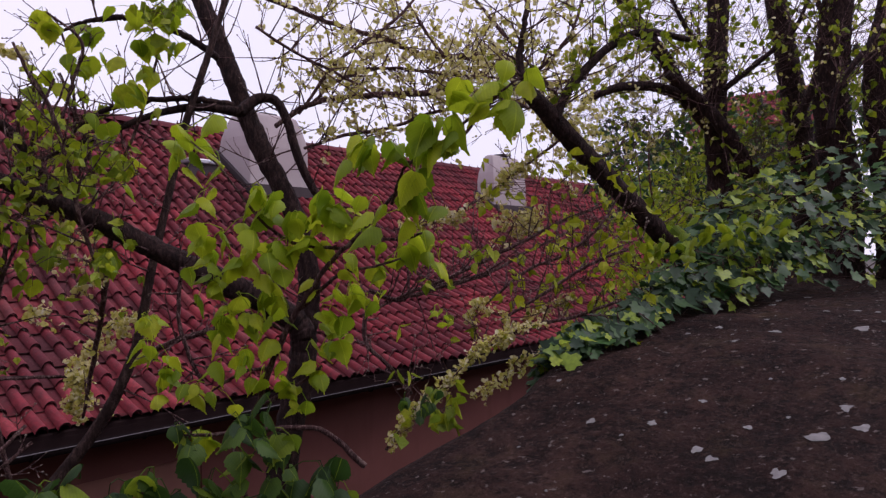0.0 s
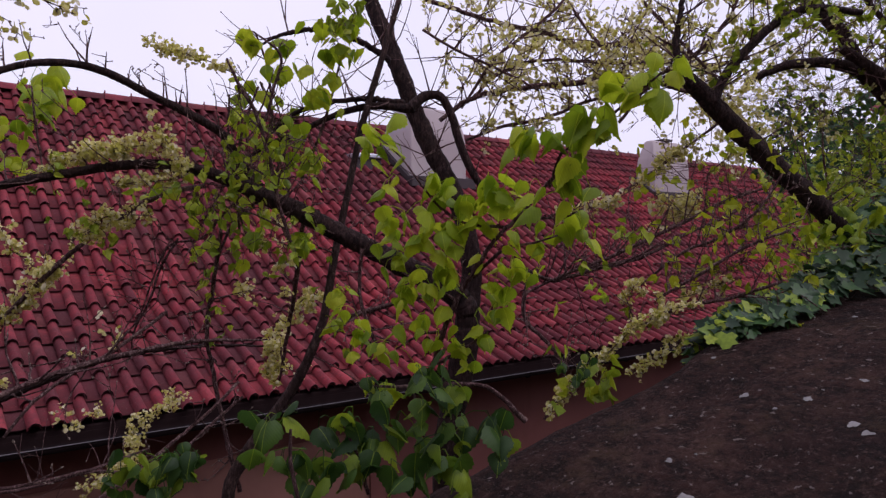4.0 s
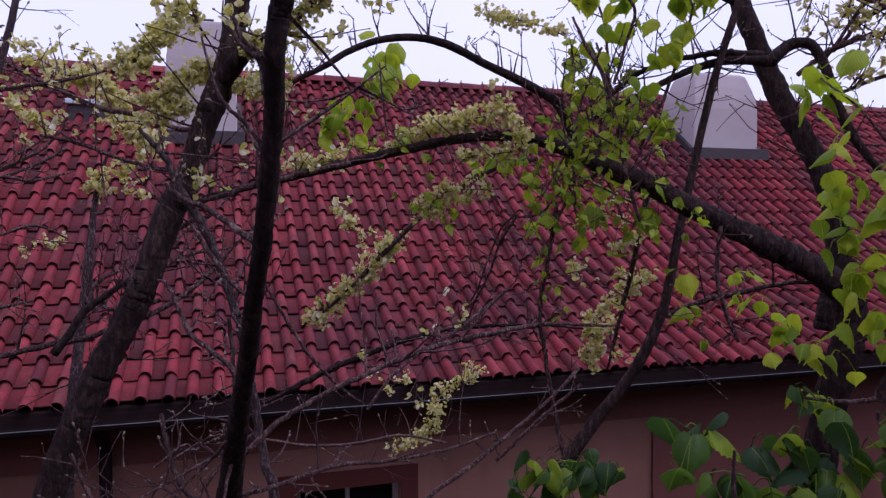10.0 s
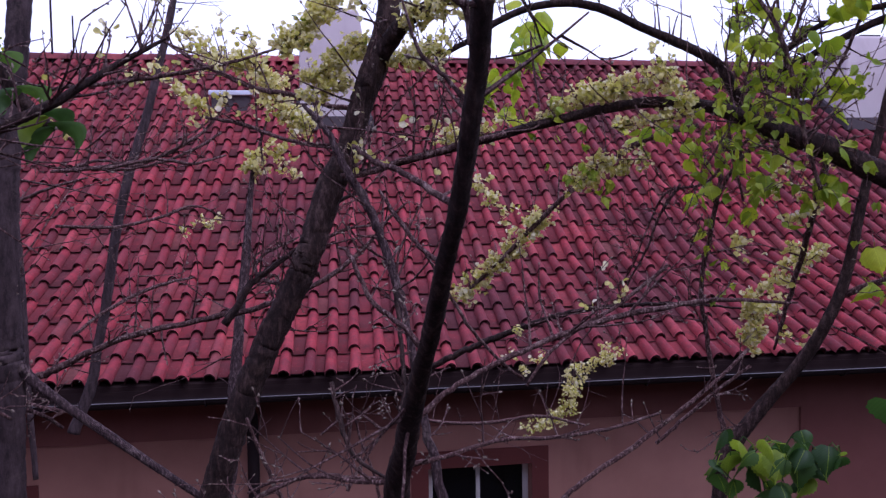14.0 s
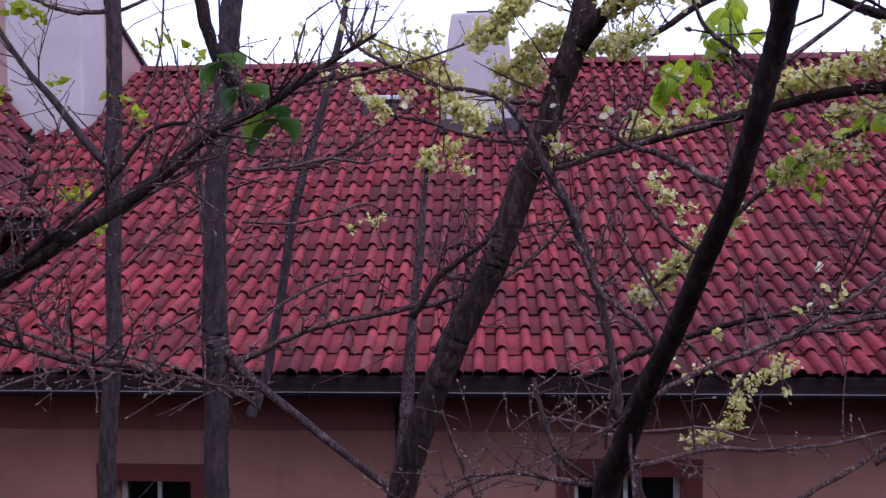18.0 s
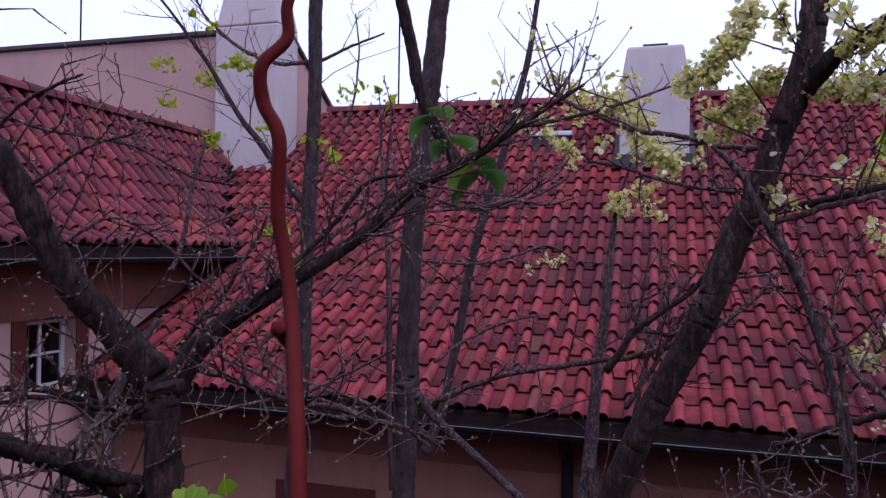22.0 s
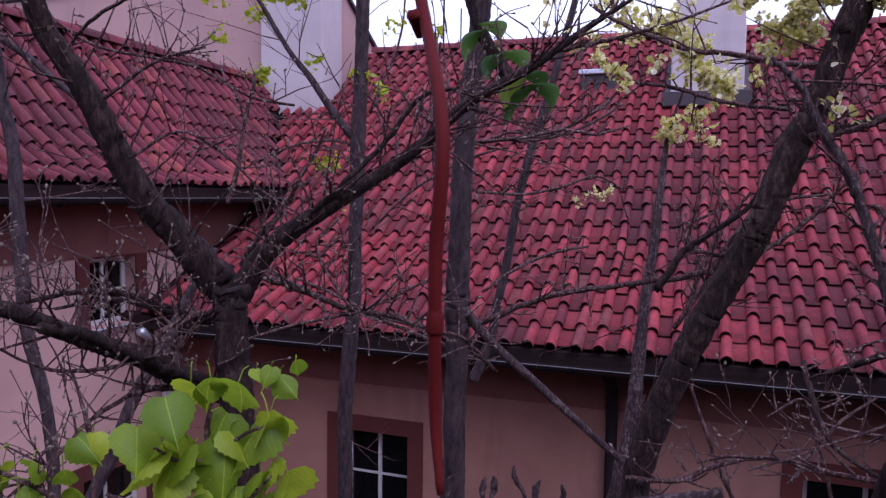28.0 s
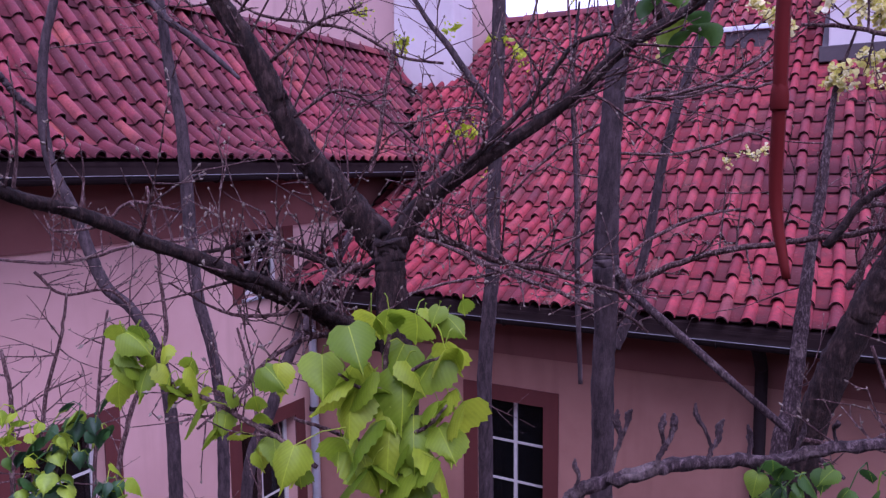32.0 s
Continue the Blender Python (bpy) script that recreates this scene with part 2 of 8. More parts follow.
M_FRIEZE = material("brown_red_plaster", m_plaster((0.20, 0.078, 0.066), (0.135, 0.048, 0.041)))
M_PINK = material("salmon_plaster", m_plaster((0.40, 0.25, 0.22), (0.33, 0.21, 0.19)))
M_CHIM = material("chimney_render", m_plaster((0.47, 0.405, 0.395), (0.38, 0.315, 0.31)))
M_LEAD = material("lead_flashing", m_plain((0.050, 0.036, 0.038), 0.8, 0.0))
M_ZINC = material("zinc_sheet", m_plain((0.52, 0.52, 0.56), 0.35, 0.6))
M_BEAD = material("dull_metal", m_plain((0.12, 0.105, 0.11), 0.7, 0.0))
M_DARK = material("dark_gutter", m_plain((0.022, 0.015, 0.016), 0.95, 0.0, spec=0.05))
# Near-black boards: the eave overhang's shadow is part of this colour
M_SOFFIT = material("shaded_soffit_boards", m_plain((0.024, 0.014, 0.014), 0.95, spec=0.05))
M_WHITE = material("white_window_paint", m_plain((0.50, 0.46, 0.44), 0.5, 0.0, 0.12))
M_GLASS = material("window_glass", m_glass)
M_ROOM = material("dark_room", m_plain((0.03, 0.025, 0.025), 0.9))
M_STONE = material("mossy_stone", m_stone)
M_LICHEN = material("pale_lichen", m_plain((0.19, 0.175, 0.165), 0.95, 0.0, 0.6, 60))
M_EARTH = material("earth", m_plain((0.055, 0.042, 0.03), 0.95, 0.0, 0.5, 3))
M_BARK = material("brown_bark", m_bark((0.027, 0.013, 0.0115), (0.095, 0.054, 0.046)))
M_BARK_GREY = material("grey_bark", m_bark((0.040, 0.021, 0.018), (0.150, 0.092, 0.080), 0.8))
M_TWIG = material("twig_bark", m_bark((0.095, 0.045, 0.042), (0.43, 0.29, 0.27), 2.0))
M_BARK_SMOOTH = material("smooth_grey_bark", m_bark((0.046, 0.029, 0.031), (0.090, 0.061, 0.063), 0.5, 0.003))
M_BARK_LICHEN = material("lichened_bark", m_bark((0.066, 0.038, 0.040), (0.27, 0.19, 0.19), 1.6))
M_LEAF = material("young_green_leaf", m_leaf([(0.0, (0.16, 0.23, 0.012)), (0.5, (0.27, 0.35, 0.014)), (1.0, (0.42, 0.47, 0.02))]))
M_LEAF_Y = material("lime_green_leaf", m_leaf([(0.0, (0.26, 0.32, 0.010)), (0.5, (0.38, 0.43, 0.012)), (1.0, (0.50, 0.52, 0.018))]))
M_IVY = material("ivy_leaf", m_leaf([(0.0, (0.018, 0.045, 0.018)), (0.45, (0.035, 0.085, 0.025)), (0.68, (0.05, 0.125, 0.022)), (0.74, (0.22, 0.32, 0.018)), (1.0, (0.32, 0.40, 0.02))], 0.2))
M_BLOSSOM = material("pale_blossom", m_leaf([(0.0, (0.55, 0.52, 0.08)), (0.4, (0.74, 0.68, 0.23)), (0.75, (0.86, 0.79, 0.42)), (1.0, (0.90, 0.85, 0.66))], 0.5))
M_BUD = material("pale_bud", m_plain((0.17, 0.125, 0.095), 0.8, 0.0, 0.5, 80))
M_RED = material("red_shoot", m_red)
M_LEAF_BIG = material("veined_green_leaf", m_veined([(0.0, (0.20, 0.31, 0.012)), (0.4, (0.36, 0.48, 0.014)), (0.8, (0.50, 0.59, 0.018)), (1.0, (0.58, 0.64, 0.03))]))
M_LEAF_LIME = material("veined_lime_leaf", m_veined([(0.0, (0.16, 0.25, 0.012)), (0.5, (0.26, 0.36, 0.014)), (1.0, (0.40, 0.47, 0.020))]))
M_LEAF_DEEP = material("veined_deep_green_leaf", m_veined([(0.0, (0.025, 0.062, 0.014)), (0.45, (0.055, 0.12, 0.018)), (0.75, (0.10, 0.19, 0.020)), (1.0, (0.30, 0.40, 0.02))]))

# ---- building blocks ----


class Shell:
    """Collects vertices and faces for one mesh."""

    def __init__(self):
        self.v, self.f = [], []

    def add(self, verts, faces):
        n = len(self.v)
        self.v.extend(verts)
        self.f.extend([tuple(i + n for i in q) for q in faces])

    def box(self, x0, y0, z0, x1, y1, z1):
        self.add([(x0, y0, z0), (x1, y0, z0), (x1, y1, z0), (x0, y1, z0), (x0, y0, z1), (x1, y0, z1), (x1, y1, z1), (x0, y1, z1)],
                 [(0, 3, 2, 1), (4, 5, 6, 7), (0, 1, 5, 4), (1, 2, 6, 5), (2, 3, 7, 6), (3, 0, 4, 7)])

    def mesh(self, name, mat, smooth=False):
        me = bpy.data.meshes.new(name)
        me.from_pydata([tuple(p) for p in self.v], [], self.f)
        me.materials.append(mat)
        if smooth:
            me.polygons.foreach_set("use_smooth", [True] * len(me.polygons))
        me.update()
        return me


def part(name, shell, mat, parent=None, label="", smooth=False, bevel=0.0):
    ob = new(name, shell.mesh(name, mat, smooth) if isinstance(shell, Shell) else shell)
    ob.parent = parent
    if label:
        ob["label"] = label
    if bevel:
        md = ob.modifiers.new("bevel", "BEVEL")
        md.width, md.segments, md.limit_method = bevel, 2, "ANGLE"
    return ob


def boxes(*bs):
    s = Shell()
    for b in bs:
        s.box(*b)
    return s


def empty(name, x, y, z, label, category, group=""):
    ob = new(name)
    ob.empty_display_size = 0.1
    ob.matrix_world = pose(x, y, z)
    return tagged(ob, label, category, group)


def smooth_line(pts, per=6):
    """Catmull-Rom through (x, y, z, r) points."""
    p = np.array(pts, float)
    p = np.vstack([2 * p[0] - p[1], p, 2 * p[-1] - p[-2]])
    out = []
    for i in range(1, len(p) - 2):
        a, b, c, d = p[i - 1:i + 3]
        for t in np.arange(per) / per:
            out.append(0.5 * (2 * b + (c - a) * t + (2 * a - 5 * b + 4 * c - d) * t * t + (3 * b - a - 3 * c + d) * t ** 3))
    out.append(p[-2])
    out = np.array(out)
    out[:, 3] = np.maximum(out[:, 3], 0.0004)
    return out


def tube(shell, line, sides=8, wob=0.0, rng=None):
    """A swept tube round line, rows of x, y, z, r."""
    line = np.asarray(line, float)
    n = len(line)
    d = np.empty((n, 3))
    d[1:-1] = line[2:, :3] - line[:-2, :3]
    d[0], d[-1] = line[1, :3] - line[0, :3], line[-1, :3] - line[-2, :3]
    d /= np.sqrt((d * d).sum(1))[:, None] + 1e-9
    ux, uy, uz = (-d[0][1], d[0][0], 0.0) if abs(d[0][2]) < 0.9 else (0.0, d[0][2], -d[0][1])
    us = np.empty((n, 3))
    for k, (a, b, c) in enumerate(d.tolist()):
        t = ux * a + uy * b + uz * c
        ux, uy, uz = ux - a * t, uy - b * t, uz - c * t
        q = math.sqrt(ux * ux + uy * uy + uz * uz) + 1e-9
        ux, uy, uz = ux / q, uy / q, uz / q
        us[k] = (ux, uy, uz)
    ws = np.cross(d, us)
    ang = np.arange(sides) * 2 * np.pi / sides
    rad = np.repeat(line[:, 3:4], sides, 1)
    if wob and rng is not None:
        g = rng.standard_normal((n + 4, sides))
        g = (g[:-4] + g[1:-3] + g[2:-2] + g[3:-1] + g[4:]) / 2.24
        rad = rad * (1 + wob * g)
    v = line[:, None, :3] + rad[:, :, None] * (np.cos(ang)[None, :, None] * us[:, None] + np.sin(ang)[None, :, None] * ws[:, None])
    shell.add(v.reshape(-1, 3).tolist(), tube_faces(n, sides))


def tube_faces(n, sides):
    if (n, sides) not in TUBE_FACES:
        f = [(k * sides + i, k * sides + (i + 1) % sides, (k + 1) * sides + (i + 1) % sides, (k + 1) * sides + i) for k in range(n - 1) for i in range(sides)]
        TUBE_FACES[n, sides] = f + [tuple(range(sides))[::-1], tuple((n - 1) * sides + i for i in range(sides))]
    return TUBE_FACES[n, sides]


TUBE_FACES = {}


# ---- plan of the house ----
PITCH, PITCH_WING, COURSE = 0.192, 0.181, 0.31  # widths of a tile column, length of a course
EAVE_Y, EAVE_Z = 6.85, 2.81         # main roof's eave
KINK, LOW, HIGH = 1.95, 25.0, 35.7  # the roof steepens at the kink
ROWS_MAIN, X_RIGHT = 22, 31.0
WING_X, WING_Z, ROWS_WING, COURSE_WING = -5.96, 4.11, 8, 0.30
WING_Y0, WING_Y1 = -4.0, 9.4
WALL_Y, WING_WALL = 7.35, -6.46
GROUND = -1.5


def profile(s):
    """Run and rise of the roof at the slope distance s above the eave."""
    a = min(s, KINK)
    b = max(0.0, s - KINK)
    return (a * math.cos(radians(LOW)) + b * math.cos(radians(HIGH)), a * math.sin(radians(LOW)) + b * math.sin(radians(HIGH)))


def roof_z(y):
    """Height of the main roof's plane over y."""
    run = y - EAVE_Y
    k = KINK * math.cos(radians(LOW))
    return EAVE_Z + (run * math.tan(radians(LOW)) if run < k else k * math.tan(radians(LOW)) + (run - k) * math.tan(radians(HIGH)))


WING_FOLDS = ((0.36, 25.0), (0.64, 42.0), (9.0, 52.0))  # the wing's roof steepens in two folds


def wing_profile(s):
    """Run and rise of the wing's roof at the slope distance s above its eave."""
    run = rise = 0.0
    for length, deg in WING_FOLDS:
        d = min(s, length)
        run, rise, s = run + d * math.cos(radians(deg)), rise + d * math.sin(radians(deg)), s - d
    return run, rise


def wing_top(x):
    """Height of the wing's roof over x."""
    run, z = WING_X - x, WING_Z
    for length, deg in WING_FOLDS:
        d = min(run, length * math.cos(radians(deg)))
        run, z = run - d, z + d * math.tan(radians(deg))
    return z


RIDGE_Y, RIDGE_Z = EAVE_Y + profile(ROWS_MAIN * COURSE)[0], EAVE_Z + profile(ROWS_MAIN * COURSE)[1]

# ---- ground and terrace ----


def heightfield(x0, x1, y0, y1, nx, ny, fz):
    s = Shell()
    xs, ys = np.linspace(x0, x1, nx), np.linspace(y0, y1, ny)
    s.add([(x, y, fz(x, y)) for y in ys for x in xs], [(j * nx + i, j * nx + i + 1, (j + 1) * nx + i + 1, (j + 1) * nx + i) for j in range(ny - 1) for i in range(nx - 1)])
    return s


def bank(x, y):
    """The terrace by the stone wall falls steeply to the yard."""
    t = min(1.0, max(0.0, (y - 1.6) / 3.4))
    t = t * t * (3 - 2 * t)
    return (1 - t) * 2.55 + t * GROUND + 0.06 * noise.noise((x * 0.9, y * 0.9, 0.3))


def ground_z(x, y):
    far = max(abs(x), abs(y))
    return bank(x, y) if far < 60 else (2.5 if y < 0 else GROUND)


gx = [-900, -300, -120, -60, -40, *np.linspace(-25, 35, 61), 60, 120, 300, 900]
gy = [-900, -300, -120, -60, -30, -10, *np.linspace(-4, 12, 41), 20, 60, 120, 300, 900]
gs = Shell()
gs.add([(x, y, ground_z(x, y)) for y in gy for x in gx], [(j * len(gx) + i, j * len(gx) + i + 1, (j + 1) * len(gx) + i + 1, (j + 1) * len(gx) + i) for j in range(len(gy) - 1) for i in range(len(gx) - 1)])
tagged(part("ground", gs, M_EARTH, smooth=True), "dark bare earth bank falling to the yard", "ground", kind="structure")


def fore(p):
    """From the terrace's own plan, drawn at a larger scale, to its place beside the camera."""
    x, y, z = p
    return (-0.5544 + 0.4495 * (x + 0.1523), 0.8157 + 0.4489 * (y + 0.13) + 0.0203 * (x + 0.1523), 4.1312 + 0.4386 * (z - 4.4858) + 0.0016 * (x + 0.1523) + 0.0094 * (y + 0.13))


def stone_top(x, y):
    """Top of the old wall: it climbs along x, with a rounded worn edge towards the house."""
    edge = 2.02 + 0.10 * noise.noise((x * 1.3, 0.0, 5.0)) - 0.03 * max(0.0, x - 3.5)
    edge += 0.24 * min(1.0, max(0.0, (3.0 - x) / 1.2))
    over = max(0.0, y - (edge - 0.22)) / 0.22
    rise = x - 1.93 if x < 3.2 else 1.27 + 1.5 * (1 - math.exp(-(x - 3.2) / 1.5))
    z = 3.49 + 0.256 * rise + 0.035 * noise.noise((x * 1.7, y * 1.7, 2.0)) + 0.012 * noise.noise((x * 6, y * 6, 4.0))
    return z - 0.16 * over ** 2.2 - (2.5 * (over - 1.3) if over > 1.3 else 0.0)


st = heightfield(-1.6, 9.0, -2.4, 2.75, 150, 110, stone_top)
st.v = [fore(p) for p in st.v]
stone = tagged(part("stone_wall", st, M_STONE, smooth=True), "old dark mossy stone wall top with pale lichen, climbing along the terrace", "wall", kind="structure")


lr = np.random.default_rng(77)


def lichen(x, y, r):
    """An irregular pale crust on the stone."""
    n, vs = 14, [(x, y, stone_top(x, y) + 0.008)]
    for k in range(n):
        a = 2 * math.pi * k / n
        q = r * (1 + 0.35 * math.sin(3 * a + x * 9) * lr.random() + lr.uniform(-0.28, 0.28))
        px_, py_ = x + q * math.cos(a), y + q * 0.8 * math.sin(a)
        vs.append((px_, py_, stone_top(px_, py_) + 0.004))
    s = Shell()
    s.add([fore(p) for p in vs], [(0, k + 1, (k + 1) % n + 1) for k in range(n)])
    part("lichen", s, M_LICHEN, stone)


for k in range(120):
    x, y = lr.uniform(1.6, 6.5), lr.uniform(-1.6, 1.85)
    lichen(x, y, 0.008 + 0.03 * lr.random() ** 3)
for x, y, r in ((3.0, 0.55, 0.065), (3.12, 0.42, 0.05), (3.03, 0.82, 0.03), (2.82, 1.44, 0.035), (2.88, 1.18, 0.032), (2.69, 0.87, 0.035), (2.65, 0.62, 0.045), (3.3, 0.5, 0.045), (4.3, 1.0, 0.06), (4.6, 0.6, 0.07)):
    lichen(x, y, r * 0.7)

# unseen high block added behind the terrace; it closes it and cuts light on the house
tagged(part("wall_rear", boxes((-30, -6.5, 0, 40, -6.0, 7.5)), M_STONE), "unseen high dark stone wall added behind the terrace to close it and cut light", "wall", kind="structure")

# ---- house ----


def to_main(u, v, z):
    return (u, WALL_Y + v, z)


def to_wing(u, v, z):
    return (WING_WALL - v, u, z)


def box_at(s, f, u0, u1, v0, v1, z0, z1):
    c = [f(u, v, z) for z in (z0, z1) for v in (v0, v1) for u in (u0, u1)]
    s.add(c, [(0, 2, 3, 1), (4, 5, 7, 6), (0, 1, 5, 4), (1, 3, 7, 5), (3, 2, 6, 7), (2, 0, 4, 6)])


def wall_with_holes(name, f, u0, u1, z0, z1, thick, holes, mat, label):
    us = sorted({u0, u1, *(h[0] for h in holes), *(h[1] for h in holes)})
    zs = sorted({z0, z1, *(h[2] for h in holes), *(h[3] for h in holes)})
    nu, nz = len(us), len(zs)

    def solid(i, j):
        return 0 <= i < nu - 1 and 0 <= j < nz - 1 and not any(h[0] <= us[i] and us[i + 1] <= h[1] and h[2] <= zs[j] and zs[j + 1] <= h[3] for h in holes)

    def at(i, j, back):
        return (i * nz + j) * 2 + back
    faces = []
    for i in range(nu - 1):
        for j in range(nz - 1):
            if not solid(i, j):
                continue
            ring = [(i, j), (i + 1, j), (i + 1, j + 1), (i, j + 1)]
            faces.append(tuple(at(*c, 0) for c in ring))
            faces.append(tuple(at(*c, 1) for c in reversed(ring)))
            for (p, r), beside in zip(zip(ring, ring[1:] + ring[:1]), ((i, j - 1), (i + 1, j), (i, j + 1), (i - 1, j))):
                if not solid(*beside):
                    faces.append((at(*r, 0), at(*p, 0), at(*p, 1), at(*r, 1)))
    used = sorted({k for q in faces for k in q})
    order = {k: n for n, k in enumerate(used)}
    s = Shell()
    s.add([f(us[k // 2 // nz], thick * (k % 2), zs[k // 2 % nz]) for k in used], [tuple(order[k] for k in q) for q in faces])
    return tagged(part(name, s, mat), label, "wall", kind="structure")


def window(name, f, u0, u1, z0, z1, cols, rows, label):
    """A casement set back in its opening, with a painted surround on the wall."""
    w = new(name)
    tagged(w, label, "window", kind="structure")
    w.matrix_world = pose(*f((u0 + u1) / 2, 0, z0))
    inv = w.matrix_world.inverted()

    def bit(nm, mat, *bs, label="", bevel=0.0):
        s = Shell()
        for q in bs:
            box_at(s, lambda u, v, z: tuple(inv @ Vector(f(u, v, z))), *q)
        return part(nm, s, mat, w, label, bevel=bevel)
    e = 0.155
    bit("surround", M_BAND, (u0 - e, u0, -0.015, 0.0, z0 - 0.05, z1 + e), (u1, u1 + e, -0.015, 0.0, z0 - 0.05, z1 + e), (u0, u1, -0.015, 0.0, z1, z1 + e), label="red-brown painted plaster surround")
    bit("sill", M_ZINC, (u0 - 0.05, u1 + 0.05, -0.06, 0.10, z0 - 0.035, z0 - 0.004), label="grey sheet-metal sill", bevel=0.006)
    v0, v1, t = 0.13, 0.18, 0.05
    fr = bit("frame", M_WHITE, (u0, u0 + t, v0, v1, z0, z1), (u1 - t, u1, v0, v1, z0, z1), (u0 + t, u1 - t, v0, v1, z1 - t, z1), (u0 + t, u1 - t, v0, v1, z0, z0 + t), bevel=0.004)
    iu = np.linspace(u0 + t, u1 - t, cols + 1)
    iz = np.linspace(z0 + t, z1 - t, rows + 1)
    for k, u in enumerate(iu[1:-1]):
        bit("mullion", M_WHITE, (u - 0.018, u + 0.018, v0 + 0.006, v1 - 0.006, z0 + t, z1 - t))
    for z in iz[1:-1]:
        for a, b in zip(iu, iu[1:]):
            bit("glazing_bar", M_WHITE, (a + (0.018 if a > iu[0] else 0), b - (0.018 if b < iu[-1] else 0), v0 + 0.012, v1 - 0.012, z - 0.011, z + 0.011))
    for a, b in zip(iu, iu[1:]):
        for c, d in zip(iz, iz[1:]):
            g = bit("pane", M_GLASS, (a, b, v0 + 0.023, v0 + 0.027, c, d))
            g.visible_shadow = False
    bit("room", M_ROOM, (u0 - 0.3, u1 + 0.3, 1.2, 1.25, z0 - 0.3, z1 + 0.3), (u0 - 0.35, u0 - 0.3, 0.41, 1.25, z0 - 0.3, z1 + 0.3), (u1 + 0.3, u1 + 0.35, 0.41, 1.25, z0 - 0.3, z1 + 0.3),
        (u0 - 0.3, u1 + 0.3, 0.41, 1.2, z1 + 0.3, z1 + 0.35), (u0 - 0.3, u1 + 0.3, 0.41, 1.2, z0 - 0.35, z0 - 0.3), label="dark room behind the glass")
    return w


MAIN_WINDOWS = [(-4.27, -3.56, 0.40, 1.74), (-0.15, 0.79, 0.45, 1.83)]
WING_WINDOWS = [(6.38, 6.98, 2.72, 3.40), (6.25, 7.08, -0.06, 1.27), (4.01, 4.72, 0.78, 1.88), (1.65, 2.24, 2.63, 3.26)]
wall_with_holes("wall_main", to_main, WING_WALL, 30.5, GROUND, 3.0, 0.4, MAIN_WINDOWS, M_WALL_SHADED, "pink-beige rendered house wall, stained, its colour also darkened for shade")
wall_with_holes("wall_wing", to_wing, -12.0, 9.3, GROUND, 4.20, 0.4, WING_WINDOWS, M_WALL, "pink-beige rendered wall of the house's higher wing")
NAMES = iter(range(1, 20))
for (a, b, c, d) in MAIN_WINDOWS:
    window("window_%d" % next(NAMES), to_main, a, b, c, d, 2, 3, "white wooden casement window with six panes and red-brown surround")
for k, (a, b, c, d) in enumerate(WING_WINDOWS):
    window("window_%d" % next(NAMES), to_wing, a, b, c, d, 2, 2 if d - c < 1 else 3, "small white casement window, dark inside, with red-brown surround" if d - c < 1 else "white wooden casement window with red-brown surround")
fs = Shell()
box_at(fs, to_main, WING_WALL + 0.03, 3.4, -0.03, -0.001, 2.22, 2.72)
# Far end: the box reaches down, its brown standing for shade on the wall
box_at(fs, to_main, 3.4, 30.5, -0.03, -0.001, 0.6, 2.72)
tagged(part("frieze_main", fs, M_FRIEZE), "red-brown painted frieze under the eaves, with wall shade painted below it along the far end", "frieze", kind="structure")
fs = Shell()
box_at(fs, to_wing, -12.0, 9.2, -0.03, -0.001, 3.42, 4.06)
tagged(part("frieze_wing", fs, M_FRIEZE), "red-brown painted frieze under the wing's eaves", "frieze", kind="structure")


def gutter(name, a, b, label):
    """Half-round gutter from a to b with a bright front bead, on brackets."""
    g = empty(name, *a, label, "gutter")
    a, b = Vector(a), Vector(b)
    d = (b - a).normalized()
    side = d.cross(Vector((0, 0, 1)))
    s = Shell()
    n = 9
    ring = [(math.cos(math.pi + math.pi * k / (n - 1)), math.sin(math.pi + math.pi * k / (n - 1))) for k in range(n)]
    prof = [(0.062 * c, 0.062 * q) for c, q in ring] + [(0.056 * c, 0.056 * q) for c, q in reversed(ring)]
    m = len(prof)
    L = (b - a).length
    vs = [side * p + Vector((0, 0, q)) + d * t for t in (0, L) for p, q in prof]
    s.add(vs, [(k, (k + 1) % m, m + (k + 1) % m, m + k) for k in range(m)] + [tuple(range(m))[::-1], tuple(range(m, 2 * m))])
    part("trough", s, M_DARK, g)
    s = Shell()
    line = [(*(side * 0.066 + d * t), 0.0045) for t in np.linspace(0, L, 40)]
    tube(s, line, 6)
    part("bead", s, M_BEAD, g, "thin pale metal bead")
    for t in np.arange(0.4, L, 0.9):
        s = Shell()
        tube(s, [(*(side * p * 0.07 + Vector((0, 0, q * 0.07)) + d * t), 0.006) for p, q in ring], 5)
        part("bracket", s, M_DARK, g)
    return g


gutter("gutter", (WING_X + 0.02, EAVE_Y + 0.0, EAVE_Z - 0.12), (30.4, EAVE_Y + 0.0, EAVE_Z - 0.12), "dark half-round gutter with a pale bead along the main eave")
gutter("gutter", (WING_X + 0.02, -11.0, WING_Z - 0.12), (WING_X + 0.02, 9.1, WING_Z - 0.12), "dark half-round gutter with a pale bead along the wing's eave")

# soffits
tagged(part("soffit_main", boxes((-5.92, EAVE_Y + 0.05, 2.72, 30.4, WALL_Y, 2.75)), M_SOFFIT), "boarded soffit under the main eave, overhang shadow in its dark colour", "soffit", kind="structure")
tagged(part("soffit_wing", boxes((WING_WALL, -11.9, 4.065, WING_X - 0.05, 9.1, 4.095)), M_SOFFIT), "boarded soffit under the wing's eave, overhang shadow in its dark colour", "soffit", kind="structure")


